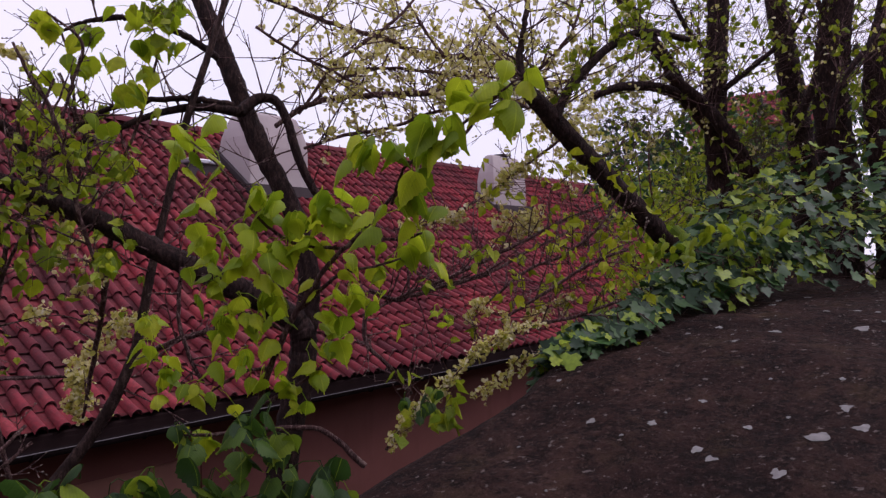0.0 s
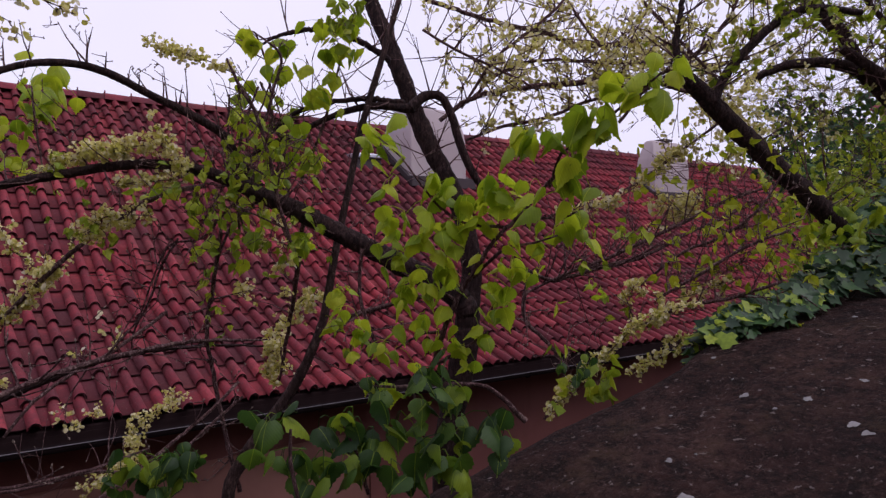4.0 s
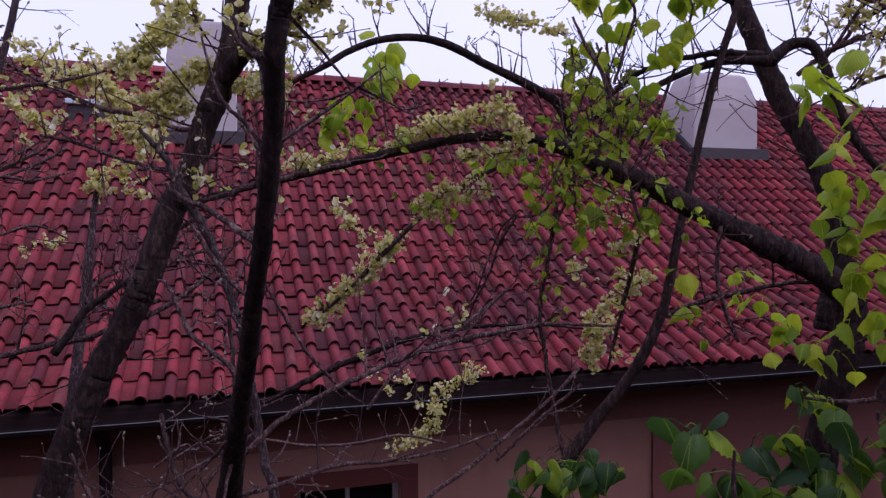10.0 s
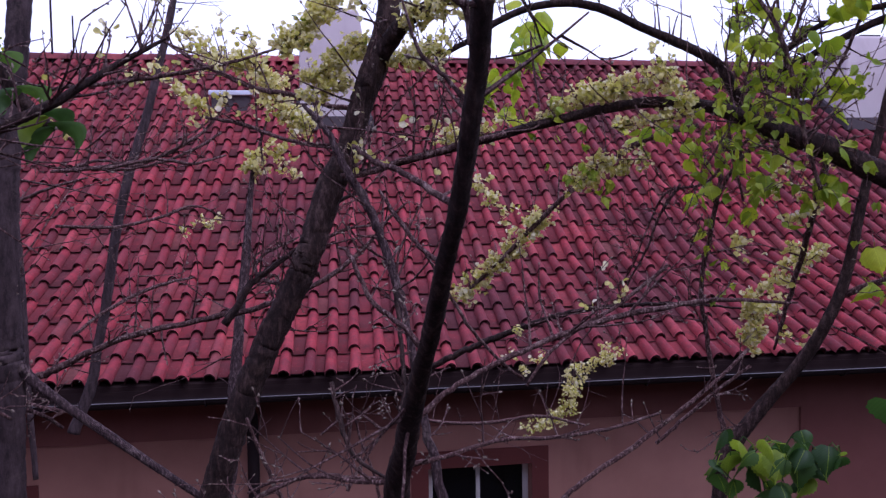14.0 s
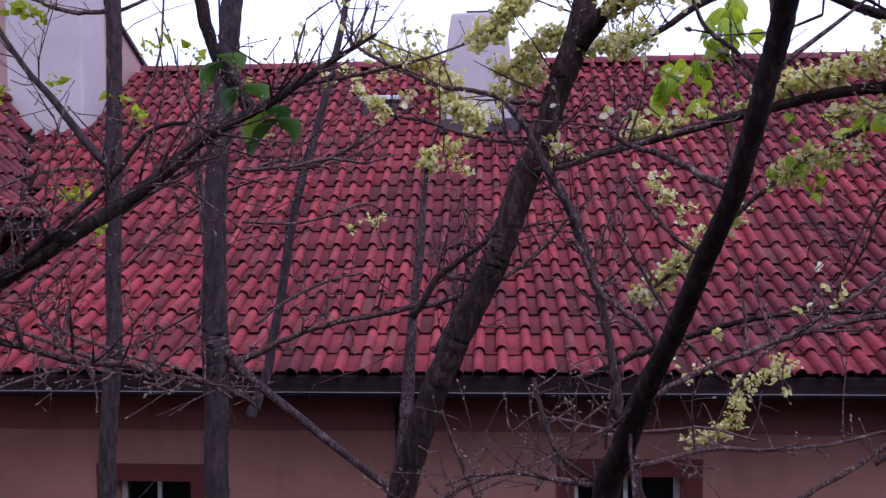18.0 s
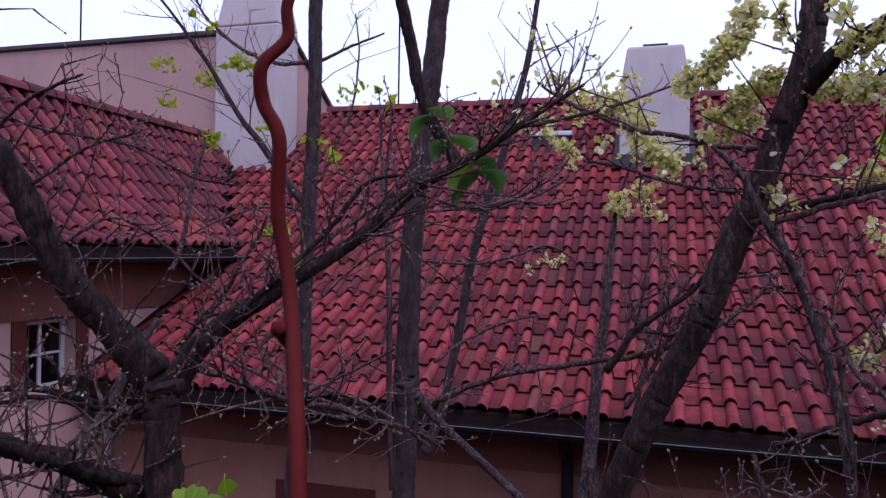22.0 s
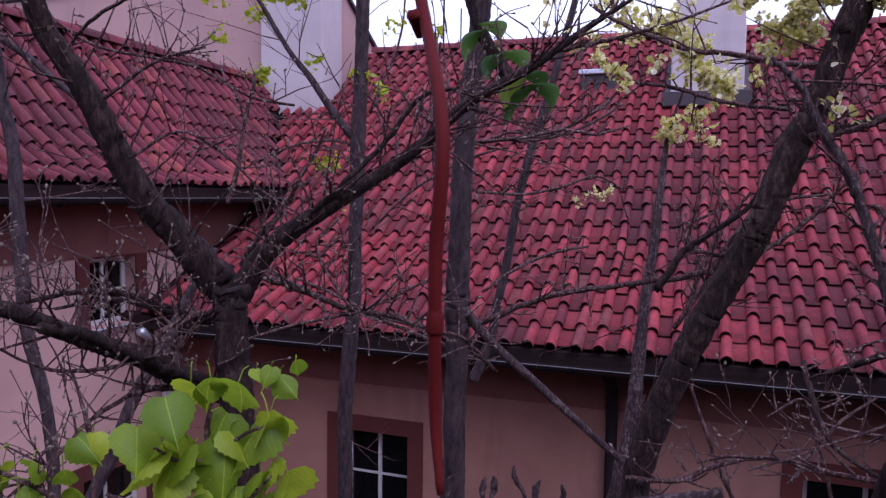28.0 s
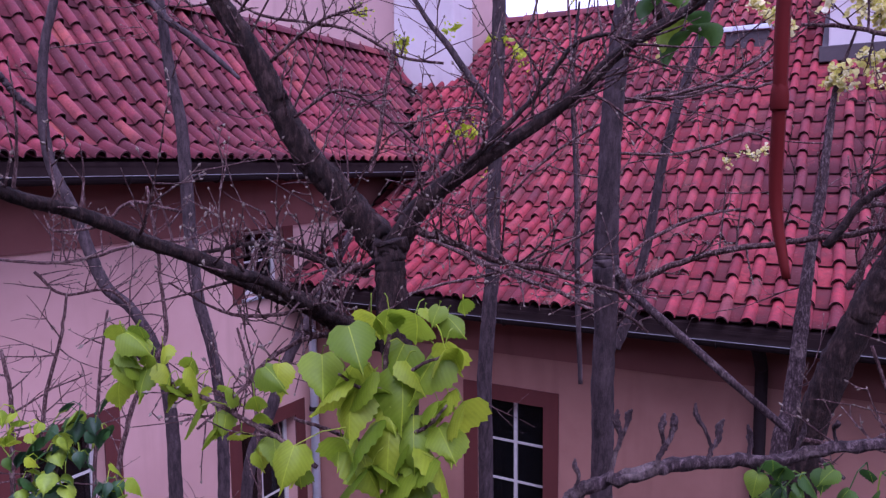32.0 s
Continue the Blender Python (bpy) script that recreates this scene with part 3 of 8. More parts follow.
def deck(run_pts, extrude0, extrude1, f):
    """A roof slab from a section of (run, rise) points, extruded along the eave."""
    s = Shell()
    n = len(run_pts)
    sec = [(r, z) for r, z in run_pts] + [(r, z - 0.12) for r, z in reversed(run_pts)]
    vs = [f(u, r, z) for u in (extrude0, extrude1) for r, z in sec]
    m = 2 * n
    s.add(vs, [(k, (k + 1) % m, m + (k + 1) % m, m + k) for k in range(m)] + [tuple(range(m))[::-1], tuple(range(m, 2 * m))])
    return s


SEC = [profile(s) for s in (0.06, KINK, ROWS_MAIN * COURSE)]
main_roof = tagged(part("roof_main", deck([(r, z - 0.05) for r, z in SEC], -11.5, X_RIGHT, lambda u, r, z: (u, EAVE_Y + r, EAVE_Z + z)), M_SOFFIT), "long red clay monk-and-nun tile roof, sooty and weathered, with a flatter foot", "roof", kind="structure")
back = deck([(0.0, 0.0), (6.4, -4.2)], -11.5, X_RIGHT, lambda u, r, z: (u, RIDGE_Y + r, RIDGE_Z - 0.06 + z))
tagged(part("roof_back", back, M_TILE), "rear slope of the red tiled roof", "roof", kind="structure")
SECW = [wing_profile(s) for s in (0.06, 0.36, 1.00, ROWS_WING * COURSE_WING)]
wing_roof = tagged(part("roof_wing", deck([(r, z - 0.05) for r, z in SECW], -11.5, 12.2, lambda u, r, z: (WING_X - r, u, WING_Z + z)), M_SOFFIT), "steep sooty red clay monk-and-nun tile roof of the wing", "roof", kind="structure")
WRX, WRZ = WING_X - SECW[-1][0], WING_Z + SECW[-1][1]
back = deck([(0.0, 0.0), (5.0, -3.6)], -11.5, 11.2, lambda u, r, z: (WRX - r, u, WRZ - 0.06 + z))
tagged(part("roof_wing_back", back, M_TILE), "rear slope of the wing's red tiled roof", "roof", kind="structure")


def frustum(s, x0, x1, y0, y1, z0, X0, X1, Y0, Y1, z1):
    s.add([(x0, y0, z0), (x1, y0, z0), (x1, y1, z0), (x0, y1, z0), (X0, Y0, z1), (X1, Y0, z1), (X1, Y1, z1), (X0, Y1, z1)],
          [(0, 3, 2, 1), (4, 5, 6, 7), (0, 1, 5, 4), (1, 2, 6, 5), (2, 3, 7, 6), (3, 0, 4, 7)])


def chimney(x0, x1, y0, y1, shoulder, top, label, taper=0.13):
    zb = roof_z(y0) - 0.3
    c = empty("chimney", (x0 + x1) / 2, y0, zb, label, "chimney", "chimneys of the main roof")
    o = c.location
    s = Shell()
    hz = shoulder - zb
    ht = top - shoulder
    ring = [(0, 0.0), (hz, 0.0), (hz + 0.3 * ht, taper * 0.14), (hz + 0.6 * ht, taper * 0.42), (hz + 0.96 * ht, taper * 0.86), (top - zb, taper * 1.12)]
    for z, t in ring:
        s.v += [(x0 - o.x + t, y0 - o.y + t, z), (x1 - o.x - t, y0 - o.y + t, z), (x1 - o.x - t, y1 - o.y - t, z), (x0 - o.x + t, y1 - o.y - t, z)]
    s.f = [(4 * k + i, 4 * k + (i + 1) % 4, 4 * k + 4 + (i + 1) % 4, 4 * k + 4 + i) for k in range(5) for i in range(4)] + [(3, 2, 1, 0), (20, 21, 22, 23)]
    part("shaft", s, M_CHIM, c, bevel=0.03)
    part("flue", boxes((-0.16, (y1 - y0) / 2 - 0.16, top - zb + 0.001, 0.16, (y1 - y0) / 2 + 0.16, top - zb + 0.05)), M_LEAD, c, "dark flue opening")
    s = Shell()
    s.box(x0 - o.x - 0.09, y0 - o.y - 0.16, roof_z(y0 - 0.16) - zb + 0.03, x1 - o.x + 0.09, y0 - o.y - 0.003, roof_z(y0) - zb + 0.10)
    part("apron_flashing", s, M_LEAD, c, "dark lead apron flashing", bevel=0.01)
    for xa in (x0 - 0.07, x1 + 0.002):
        s = Shell()
        za, zc = roof_z(y0) - zb + 0.04, roof_z(y1) - zb + 0.04
        a, b = xa - o.x, xa - o.x + 0.068
        s.add([(a, 0, za - 0.1), (b, 0, za - 0.1), (b, y1 - o.y, zc - 0.1), (a, y1 - o.y, zc - 0.1), (a, 0, za + 0.07), (b, 0, za + 0.07), (b, y1 - o.y, zc + 0.07), (a, y1 - o.y, zc + 0.07)],
              [(0, 3, 2, 1), (4, 5, 6, 7), (0, 1, 5, 4), (1, 2, 6, 5), (2, 3, 7, 6), (3, 0, 4, 7)])
        part("side_flashing", s, M_LEAD, c)
    return c


chimney(6.51, 7.75, 10.94, 11.84, 6.06, 6.66, "wide pale rendered chimney with a tapered head on the red roof", 0.16)
chimney(-1.42, -0.54, 10.94, 11.65, 6.15, 6.87, "pale rendered chimney with a tapered head on the red roof", 0.09)
chimney(13.38, 14.75, 10.94, 11.45, 6.0, 6.64, "pale rendered chimney further along the red roof", 0.16)


def roof_hatch(x, y, w=0.52, length=0.46):
    """A small roof hatch: dark curb with a level pale metal lid."""
    h = empty("roof_hatch", x, y, roof_z(y), "small roof hatch with a pale metal lid and dark curb", "roof hatch", "roof hatches")
    rise = length * math.tan(radians(HIGH))
    top = max(0.16, rise * 0.55)
    part("curb", boxes((-w / 2, 0.0, -0.12, w / 2, length, top)), M_LEAD, h, bevel=0.01)
    part("lid", boxes((-w / 2 - 0.03, -0.05, top + 0.002, w / 2 + 0.03, length + 0.05, top + 0.07)), M_ZINC, h, "pale zinc lid", bevel=0.012)


roof_hatch(-2.37, 11.3)
roof_hatch(5.85, 11.25)

# the taller neighbouring house
nh = empty("neighbour_house", -12, 11.2, 2.0, "taller salmon-plastered house rising behind the wing's roof", "house")
o = nh.location
PX, PY, PZ = -6.55, 11.3, 7.52
s = Shell()
sec = [(PY, 2.0), (PY, PZ), (PY + 4.6, PZ - 2.65), (PY + 4.6, 2.0)]
s.add([(x - o.x, y - o.y, z - o.z) for x in (-26.0, PX) for y, z in sec], [(0, 1, 5, 4), (1, 2, 6, 5), (2, 3, 7, 6), (3, 0, 4, 7), (3, 2, 1, 0), (4, 5, 6, 7)])
part("wall", s, M_PINK, nh, "salmon-pink rendered wall")
s = Shell()
s.add([(x - o.x, y - o.y, z - o.z) for x in (-26.05, PX + 0.06) for y, z in [(PY - 0.06, PZ + 0.03), (PY - 0.06, PZ + 0.09), (PY + 4.7, PZ - 2.6), (PY + 4.7, PZ - 2.66)]],
      [(0, 1, 5, 4), (1, 2, 6, 5), (2, 3, 7, 6), (3, 0, 4, 7), (3, 2, 1, 0), (4, 5, 6, 7)])
part("roof", s, M_LEAD, nh, "dark thin roof edge")
s = Shell()
s.box(-7.6 - o.x, 10.95 - o.y, 3.0 - o.z, -6.5 - o.x, 11.6 - o.y, 7.55 - o.z)
ch = part("chimney", s, M_CHIM, nh, "broad pale lilac-grey rendered chimney", bevel=0.03)
s = Shell()
frustum(s, -7.6 - o.x, -6.5 - o.x, 10.95 - o.y, 11.6 - o.y, 7.552 - o.z, -7.42 - o.x, -6.68 - o.x, 11.05 - o.y, 11.5 - o.y, 8.5 - o.z)
part("chimney_head", s, M_CHIM, ch, bevel=0.03)


def pole(name, x, y, z0, z1, r, label):
    s = Shell()
    tube(s, [(0, 0, t, r) for t in np.linspace(0, z1 - z0, 5)], 6)
    p = part(name, s, M_DARK)
    p.location = (x, y, z0)
    tagged(p, label, "antenna mast")


pole("antenna_mast", -5.1, 12.5, 6.3, 8.6, 0.015, "thin dark antenna mast on the roof ridge")
pole("antenna_mast", -10.6, 11.4, 7.4, 8.6, 0.015, "thin dark rod on the neighbouring wall")
pole("antenna_mast", -4.8, 12.5, 6.3, 7.1, 0.012, "short thin rod on the roof ridge")


def downpipe(x, y, z0, z1, mat, label, r=0.05):
    d = empty("downpipe", x, y, z0, label, "downpipe")
    s = Shell()
    tube(s, smooth_line([(0, 0, 0, r), (0, 0, (z1 - z0) * 0.5, r), (0, 0, z1 - z0 - 0.45, r), (0, -0.1, z1 - z0 - 0.2, r), (0, -0.38, z1 - z0, r)]), 10)
    part("pipe", s, mat, d, smooth=True)
    for z in (0.4, 1.6, 2.8):
        if z < z1 - z0 - 0.6:
            s = Shell()
            tube(s, [(0, 0, z, r + 0.008), (0, 0, z + 0.05, r + 0.008)], 10)
            part("clamp", s, M_DARK, d)


downpipe(-1.65, WALL_Y - 0.08, GROUND, EAVE_Z - 0.16, M_DARK, "dark metal downpipe on the main wall")
downpipe(-6.3, WALL_Y - 0.12, GROUND, EAVE_Z - 0.16, M_ZINC, "pale zinc downpipe in the inner corner")

# ---- trees and plants ----


def leaf_shell(rows=6, droop=0.18, curl=0.5, notch=0.10, twist=0.0):
    """A heart-shaped toothed leaf of length 1 along y, its sides and tip hanging."""
    s = Shell()
    cols = (-1.0, -0.55, 0.0, 0.55, 1.0) if rows > 3 else (-1.0, 0.0, 1.0)
    vs = []
    for k in range(rows + 1):
        t = k / rows
        w = 0.50 * math.sin(math.pi * (0.025 + 0.975 * t) ** 0.60) ** 0.80 * (1 - 0.42 * t ** 2.2) + 0.004
        if rows > 3 and 0 < k < rows:
            w += 0.02 if k % 2 else -0.02
        for u in cols:
            y = t - notch * abs(u) * (1 - t) ** 2 - 0.05 * abs(u) * t
            if k == rows:
                y += 0.10
            x = u * w
            z = -droop * t * t - curl * (x * x * (0.9 + 0.6 * t) + 0.30 * abs(x)) + 0.05 * abs(u) * math.sin(5 * t) + twist * x * t
            vs.append((x, y, z))
    n = len(cols)
    s.add(vs, [(k * n + j, k * n + j + 1, (k + 1) * n + j + 1, (k + 1) * n + j) for k in range(rows) for j in range(n - 1)])
    return s


LEAF_MESHES = {}


def leaf_mesh(mat, k):
    """Three shapes of single leaf for each leaf material."""
    if (mat.name, k) not in LEAF_MESHES:
        LEAF_MESHES[mat.name, k] = leaf_shell(13, (0.20, 0.38, 0.60)[k], (0.55, 1.1, 0.8)[k], (0.12, 0.16, 0.08)[k], (0.25, -0.3, 0.1)[k]).mesh("leaf", mat, True)
    return LEAF_MESHES[mat.name, k]


SMALL = leaf_shell(3, 0.3, 0.6)
SMALL_V, SMALL_F = np.array(SMALL.v), SMALL.f


def frame_of(d, rng):
    """Three axes, the second along d, turned at random."""
    a, b, c = d
    q = math.sqrt(a * a + b * b + c * c) + 1e-9
    a, b, c = a / q, b / q, c / q
    x, y, z = rng.standard_normal(3).tolist()
    u = (b * z - c * y, c * x - a * z, a * y - b * x)
    q = math.sqrt(u[0] ** 2 + u[1] ** 2 + u[2] ** 2) + 1e-9
    u = (u[0] / q, u[1] / q, u[2] / q)
    return u, (a, b, c), (u[1] * c - u[2] * b, u[2] * a - u[0] * c, u[0] * b - u[1] * a)


def put_leaf(s, p, d, size, rng):
    s.add((SMALL_V * size @ np.array(frame_of(d, rng)) + p).tolist(), SMALL_F)


DISC = np.array([(0.0, 0.0, -0.1)] + [(math.cos(a) * (1 + 0.12 * math.sin(3 * a)), 0.18 * math.cos(2 * a), math.sin(a) * 1.1 + 0.9) for a in np.arange(7) * 2 * math.pi / 7])
DISC_F = [(1, 2, 3, 4, 5, 6, 7)]


def put_flower(s, p, size, rng):
    """A tuft of round papery discs, facing a random way."""
    for _ in range(2):
        x, y, z = rng.standard_normal(3).tolist()
        s.add((DISC * size * rng.uniform(0.4, 0.75) @ np.array(frame_of((x, y - 0.5, z + 0.3), rng)) + p).tolist(), DISC_F)


BUD = np.array([(0, 0, 0), (0.28, 0.45, 0), (0, 0.45, 0.28), (-0.28, 0.45, 0), (0, 0.45, -0.28), (0, 1, 0)])
BUD_F = [(0, 2, 1), (0, 3, 2), (0, 4, 3), (0, 1, 4), (5, 1, 2), (5, 2, 3), (5, 3, 4), (5, 4, 1)]


def put_bud(s, p, d, L, rng):
    s.add((BUD * L @ np.array(frame_of(d, rng)) + p).tolist(), BUD_F)


SEED = iter(range(1000, 9999))


def limb(tree, name, mat, pts, twig=0, tl=0.25, bloom=0.0, leafy=0.0, sides=8, rough=0.05, upright=False):
    """A tapering limb through its control points, with side twigs, buds and, where told, blossom or leaves."""
    rng = np.random.default_rng(next(SEED))
    o = np.array(tree.location)
    line = smooth_line(pts, 14 if max(q[3] for q in pts) > 0.013 else 6)
    line[:, :3] -= o
    big = line[:, 3].max() > 0.0055
    # knobs and small turns
    if big:
        line[:, 3] *= 0.86
        bumpy = np.convolve(rng.standard_normal(len(line) + 8), np.ones(9) / 3.0, "valid")
        line[1:-1, 3] *= 1 + rough * 0.25 * bumpy[1:-1]
    line[1:-1, :3] += rng.standard_normal((len(line) - 2, 3)) * np.minimum(0.002, line[1:-1, 3:4] * (0.0 if mat is M_RED else 0.03 if line[:, 3].max() > 0.013 else 0.18))
    s = Shell()
    thick = line[:, 3].max() > 0.013
    tube(s, line, 18 if thick else sides if big else 6, rough * (0.55 if thick else 0.9) if big else 0.0, rng)
    part_ob = part(name, s, mat, tree, smooth=True)
    if not twig:
        return part_ob
    ts, bs, fs, ls = Shell(), Shell(), Shell(), Shell()
    for _ in range(twig if bloom > 0.2 else int(twig * 0.9)):
        k = int(rng.uniform(0.08, 1.0) * (len(line) - 1))
        p, r0 = line[k, :3].copy(), line[k, 3]
        along = line[min(k + 1, len(line) - 1), :3] - line[max(k - 1, 0), :3]
        along /= np.linalg.norm(along) + 1e-9
        d = rng.standard_normal(3)
        d -= along * np.dot(d, along) * 0.7
        d /= np.linalg.norm(d)
        d = d + np.array([0, 0, 1.6 if upright else 0.55]) + along * rng.uniform(-0.2, 0.8)
        d /= np.linalg.norm(d)
        L = tl * rng.uniform(0.5, 2.5) * (0.55 if upright else 1)
        stack = [(p, d, L, min(0.0031, r0 * 0.6), 0)]
        while stack:
            p, d, L, r, lev = stack.pop()
            n = 5
            pts_t = [(*p, r)]
            bend = rng.standard_normal(3) * 0.22 + np.array([0, 0, 0.25])
            q = p
            for i in range(1, n):
                d = d + bend * 0.22 + rng.standard_normal(3) * 0.08
                d /= np.linalg.norm(d)
                q = q + d * L / (n - 1)
                pts_t.append((*q, max(0.0009, r * (1 - 0.7 * i / (n - 1)))))
                if rng.random() < bloom:
                    for _ in range(rng.integers(1, 4)):
                        put_flower(fs, q + rng.standard_normal(3) * 0.010, 0.012, rng)
                elif rng.random() < leafy:
                    for _ in range(3):
                        put_leaf(ls, q + rng.standard_normal(3) * 0.005, d * 0.6 + rng.standard_normal(3) * 0.7, rng.uniform(0.015, 0.028), rng)
                elif rng.random() < 0.22:
                    put_bud(bs, q, d + rng.standard_normal(3) * 0.6, rng.uniform(0.005, 0.010), rng)
                if lev < 2 and rng.random() < (0.36 if lev == 0 else 0.2) and L > 0.024:
                    dd = d + rng.standard_normal(3) * 0.7
                    stack.append((q, dd / np.linalg.norm(dd), L * rng.uniform(0.3, 0.6), r * 0.6, lev + 1))
            tube(ts, pts_t, 4)
            if rng.random() < 0.6:
                put_bud(bs, q, d, rng.uniform(0.006, 0.011), rng)
    tagged(part("twig_growth", ts, M_TWIG, part_ob), kind="stuff")
    if bs.v:
        tagged(part("bud_growth", bs, M_BUD, part_ob, "pale swelling buds"), kind="stuff")
    if fs.v:
        tagged(part("blossom", fs, M_BLOSSOM, part_ob, "pale cream blossom"), kind="stuff")
    if ls.v:
        tagged(part("foliage", ls, M_LEAF, part_ob, "small fresh green leaves"), kind="stuff")
    return part_ob


def along_line(pts, n, rng):
    p = np.array(pts, float)
    seg = np.linalg.norm(np.diff(p, axis=0), axis=1)
    cum = np.r_[0, np.cumsum(seg)]
    for t in np.sort(rng.uniform(0, cum[-1], n)):
        i = min(len(seg) - 1, int(np.searchsorted(cum, t) - 1) if t > 0 else 0)
        yield p[i] + (p[i + 1] - p[i]) * (t - cum[i]) / seg[i]


def blossom_spray(tree, pts, count=60, spread=0.06, seed=0, size=0.012):
    """Short spurs crowded with blossom along a line."""
    rng = np.random.default_rng(seed)
    o = np.array(tree.location)
    s, tw, ls = Shell(), Shell(), Shell()
    axis = smooth_line([(*(np.array(p) - o), 0.0014) for p in pts], 5)
    tube(tw, axis, 5)
    for q in along_line(axis[:, :3], count, rng):
        e = q + np.clip(rng.standard_normal(3), -1.6, 1.6) * spread * 0.85
        tube(tw, [(*q, 0.001), (*((q + e) / 2 + rng.standard_normal(3) * 0.003), 0.0008), (*e, 0.0006)], 4)
        for _ in range(rng.integers(5, 9)):
            put_flower(s, e + rng.standard_normal(3) * size * 0.8, size * rng.uniform(0.75, 1.25), rng)
        if rng.random() < 0.35:
            put_leaf(ls, e, rng.standard_normal(3), rng.uniform(0.008, 0.016), rng)
    sp = part("spray", tw, M_TWIG, tree)
    tagged(part("blossom", s, M_BLOSSOM, sp, "dense pale cream-yellow blossom"), kind="stuff")
    if ls.v:
        tagged(part("foliage", ls, M_LEAF, sp), kind="stuff")


def leafy(tree, pts, count=40, size=0.06, spread=0.1, seed=0, lime=False):
    """Small fresh leaves on thin twigs about a line."""
    rng = np.random.default_rng(seed)
    o = np.array(tree.location)
    s, tw = Shell(), Shell()
    for q in along_line(np.array(pts) - o, count, rng):
        e = q + rng.standard_normal(3) * spread
        m = (q + e) / 2 + rng.standard_normal(3) * spread * 0.2
        tube(tw, [(*q, 0.001), (*m, 0.0008), (*e, 0.0005)], 4)
        for _ in range(2):
            put_leaf(s, e + rng.standard_normal(3) * 0.006, rng.standard_normal(3) * 0.6 + np.array([0, 0, -0.7]), size * rng.uniform(0.6, 1.2), rng)
    sp = part("twig_growth", tw, M_TWIG, tree)
    tagged(sp, kind="stuff")
    tagged(part("foliage", s, M_LEAF_Y if lime else M_LEAF, sp, "fresh green leaves"), kind="stuff")


def leaf_tufts(tree, pts, count=6, size=0.07, spread=0.05, seed=0):
    rng = np.random.default_rng(seed)
    o = np.array(tree.location)
    s = Shell()
    for p in pts:
        for _ in range(count):
            q = np.array(p) - o + rng.standard_normal(3) * spread * 0.5
            put_leaf(s, q, rng.standard_normal(3) + np.array([0, 0, 0.2]), size * rng.uniform(0.5, 1.0), rng)
        for _ in range(3 * count):
            put_flower(s, np.array(p) - o + rng.standard_normal(3) * spread * 0.7, size * 0.22, rng)
    tagged(part("leaf_tuft", s, M_LEAF_Y, tree, "small yellow-green leaf tufts"), kind="stuff")


def big_leaves(tree, pts, size=0.12, seed=0, mat=None, crowd=1):
    """Single drooping leaves, each a part, its stalk end near the given point."""
    rng = np.random.default_rng(seed)
    o = np.array(tree.location)
    m = {"M_LEAF_Y": M_LEAF_LIME, "M_IVY": M_IVY, "M_DEEP": M_LEAF_DEEP}.get(mat, M_LEAF_BIG)
    stalks = Shell()
    for p in pts:
        for twin in range(int(rng.integers(2, 4)) if crowd == 1 else 1 + (rng.random() < crowd) if crowd else 1):
            L = size * rng.uniform(0.38, 0.66)
            a = rng.uniform(-math.pi, math.pi)
            d = np.array([0.75 * math.cos(a), 0.75 * math.sin(a), rng.uniform(-1.0, -0.25)])
            d /= np.linalg.norm(d)
            face = np.array([math.cos(a), math.sin(a), 0.0]) * rng.uniform(0.3, 0.9) + np.array([rng.uniform(-0.4, 0.4), rng.uniform(-0.4, 0.4), rng.uniform(0.5, 1.1)])
            face -= d * np.dot(face, d)
            face /= np.linalg.norm(face)
            side = np.cross(d, face)
            c = np.array(p) - o
            q = c + np.array([d[0], d[1], 0.0]) * size * 0.12 * (twin > 0) - d * L * 0.30 + rng.standard_normal(3) * (0.004 + 0.20 * size * (twin > 0))
            ob = new("leaf", leaf_mesh(m, int(rng.integers(0, 3))))
            ob.parent = tree
            mat4 = Matrix(((*(side * L), 0), (*(d * L), 0), (*(face * L), 0), (0, 0, 0, 1))).transposed()
            mat4.translation = q
            ob.matrix_local = mat4
            top = c + np.array([0, 0.0, 0.25 * size])
            tube(stalks, [(*top, 0.0008), (*((top + q) / 2 + np.array([0, 0, 0.005])), 0.0007), (*q, 0.0006)], 4)
    tagged(part("stalk_growth", stalks, m, tree), kind="stuff")


def curled_leaves(tree, pts, seed=0):
    """Pairs of narrow curled young leaves hanging from a shoot."""
    rng = np.random.default_rng(seed)
    o = np.array(tree.location)
    for k, p in enumerate(pts):
        s = Shell()
        d = np.array([(-1) ** k * 0.55, rng.uniform(-0.4, 0.1), -0.75])
        d /= np.linalg.norm(d)
        u = np.cross(d, (0.2, 1, 0.1))
        u /= np.linalg.norm(u)
        w = np.cross(u, d)
        L = rng.uniform(0.058, 0.085)
        n, vs = 8, []
        c = np.array(p) - o
        for i in range(n + 1):
            t = i / n
            c2 = c + d * L * t + w * 0.015 * math.sin(t * 2.4) + u * (-1) ** k * 0.026 * math.sin(math.pi * t)
            wd = 0.017 * math.sin(math.pi * min(1, t * 0.97 + 0.03)) ** 0.7 + 0.0006
            vs += [c2 - u * wd + w * wd * 0.7, c2, c2 + u * wd + w * wd * 0.7]
        s.add(vs, [(3 * i + j, 3 * i + j + 1, 3 * i + j + 4, 3 * i + j + 3) for i in range(n) for j in range(2)])
        part("leaf", s, M_LEAF_DEEP, tree, smooth=True)


# ---- ivy on the stone wall ----


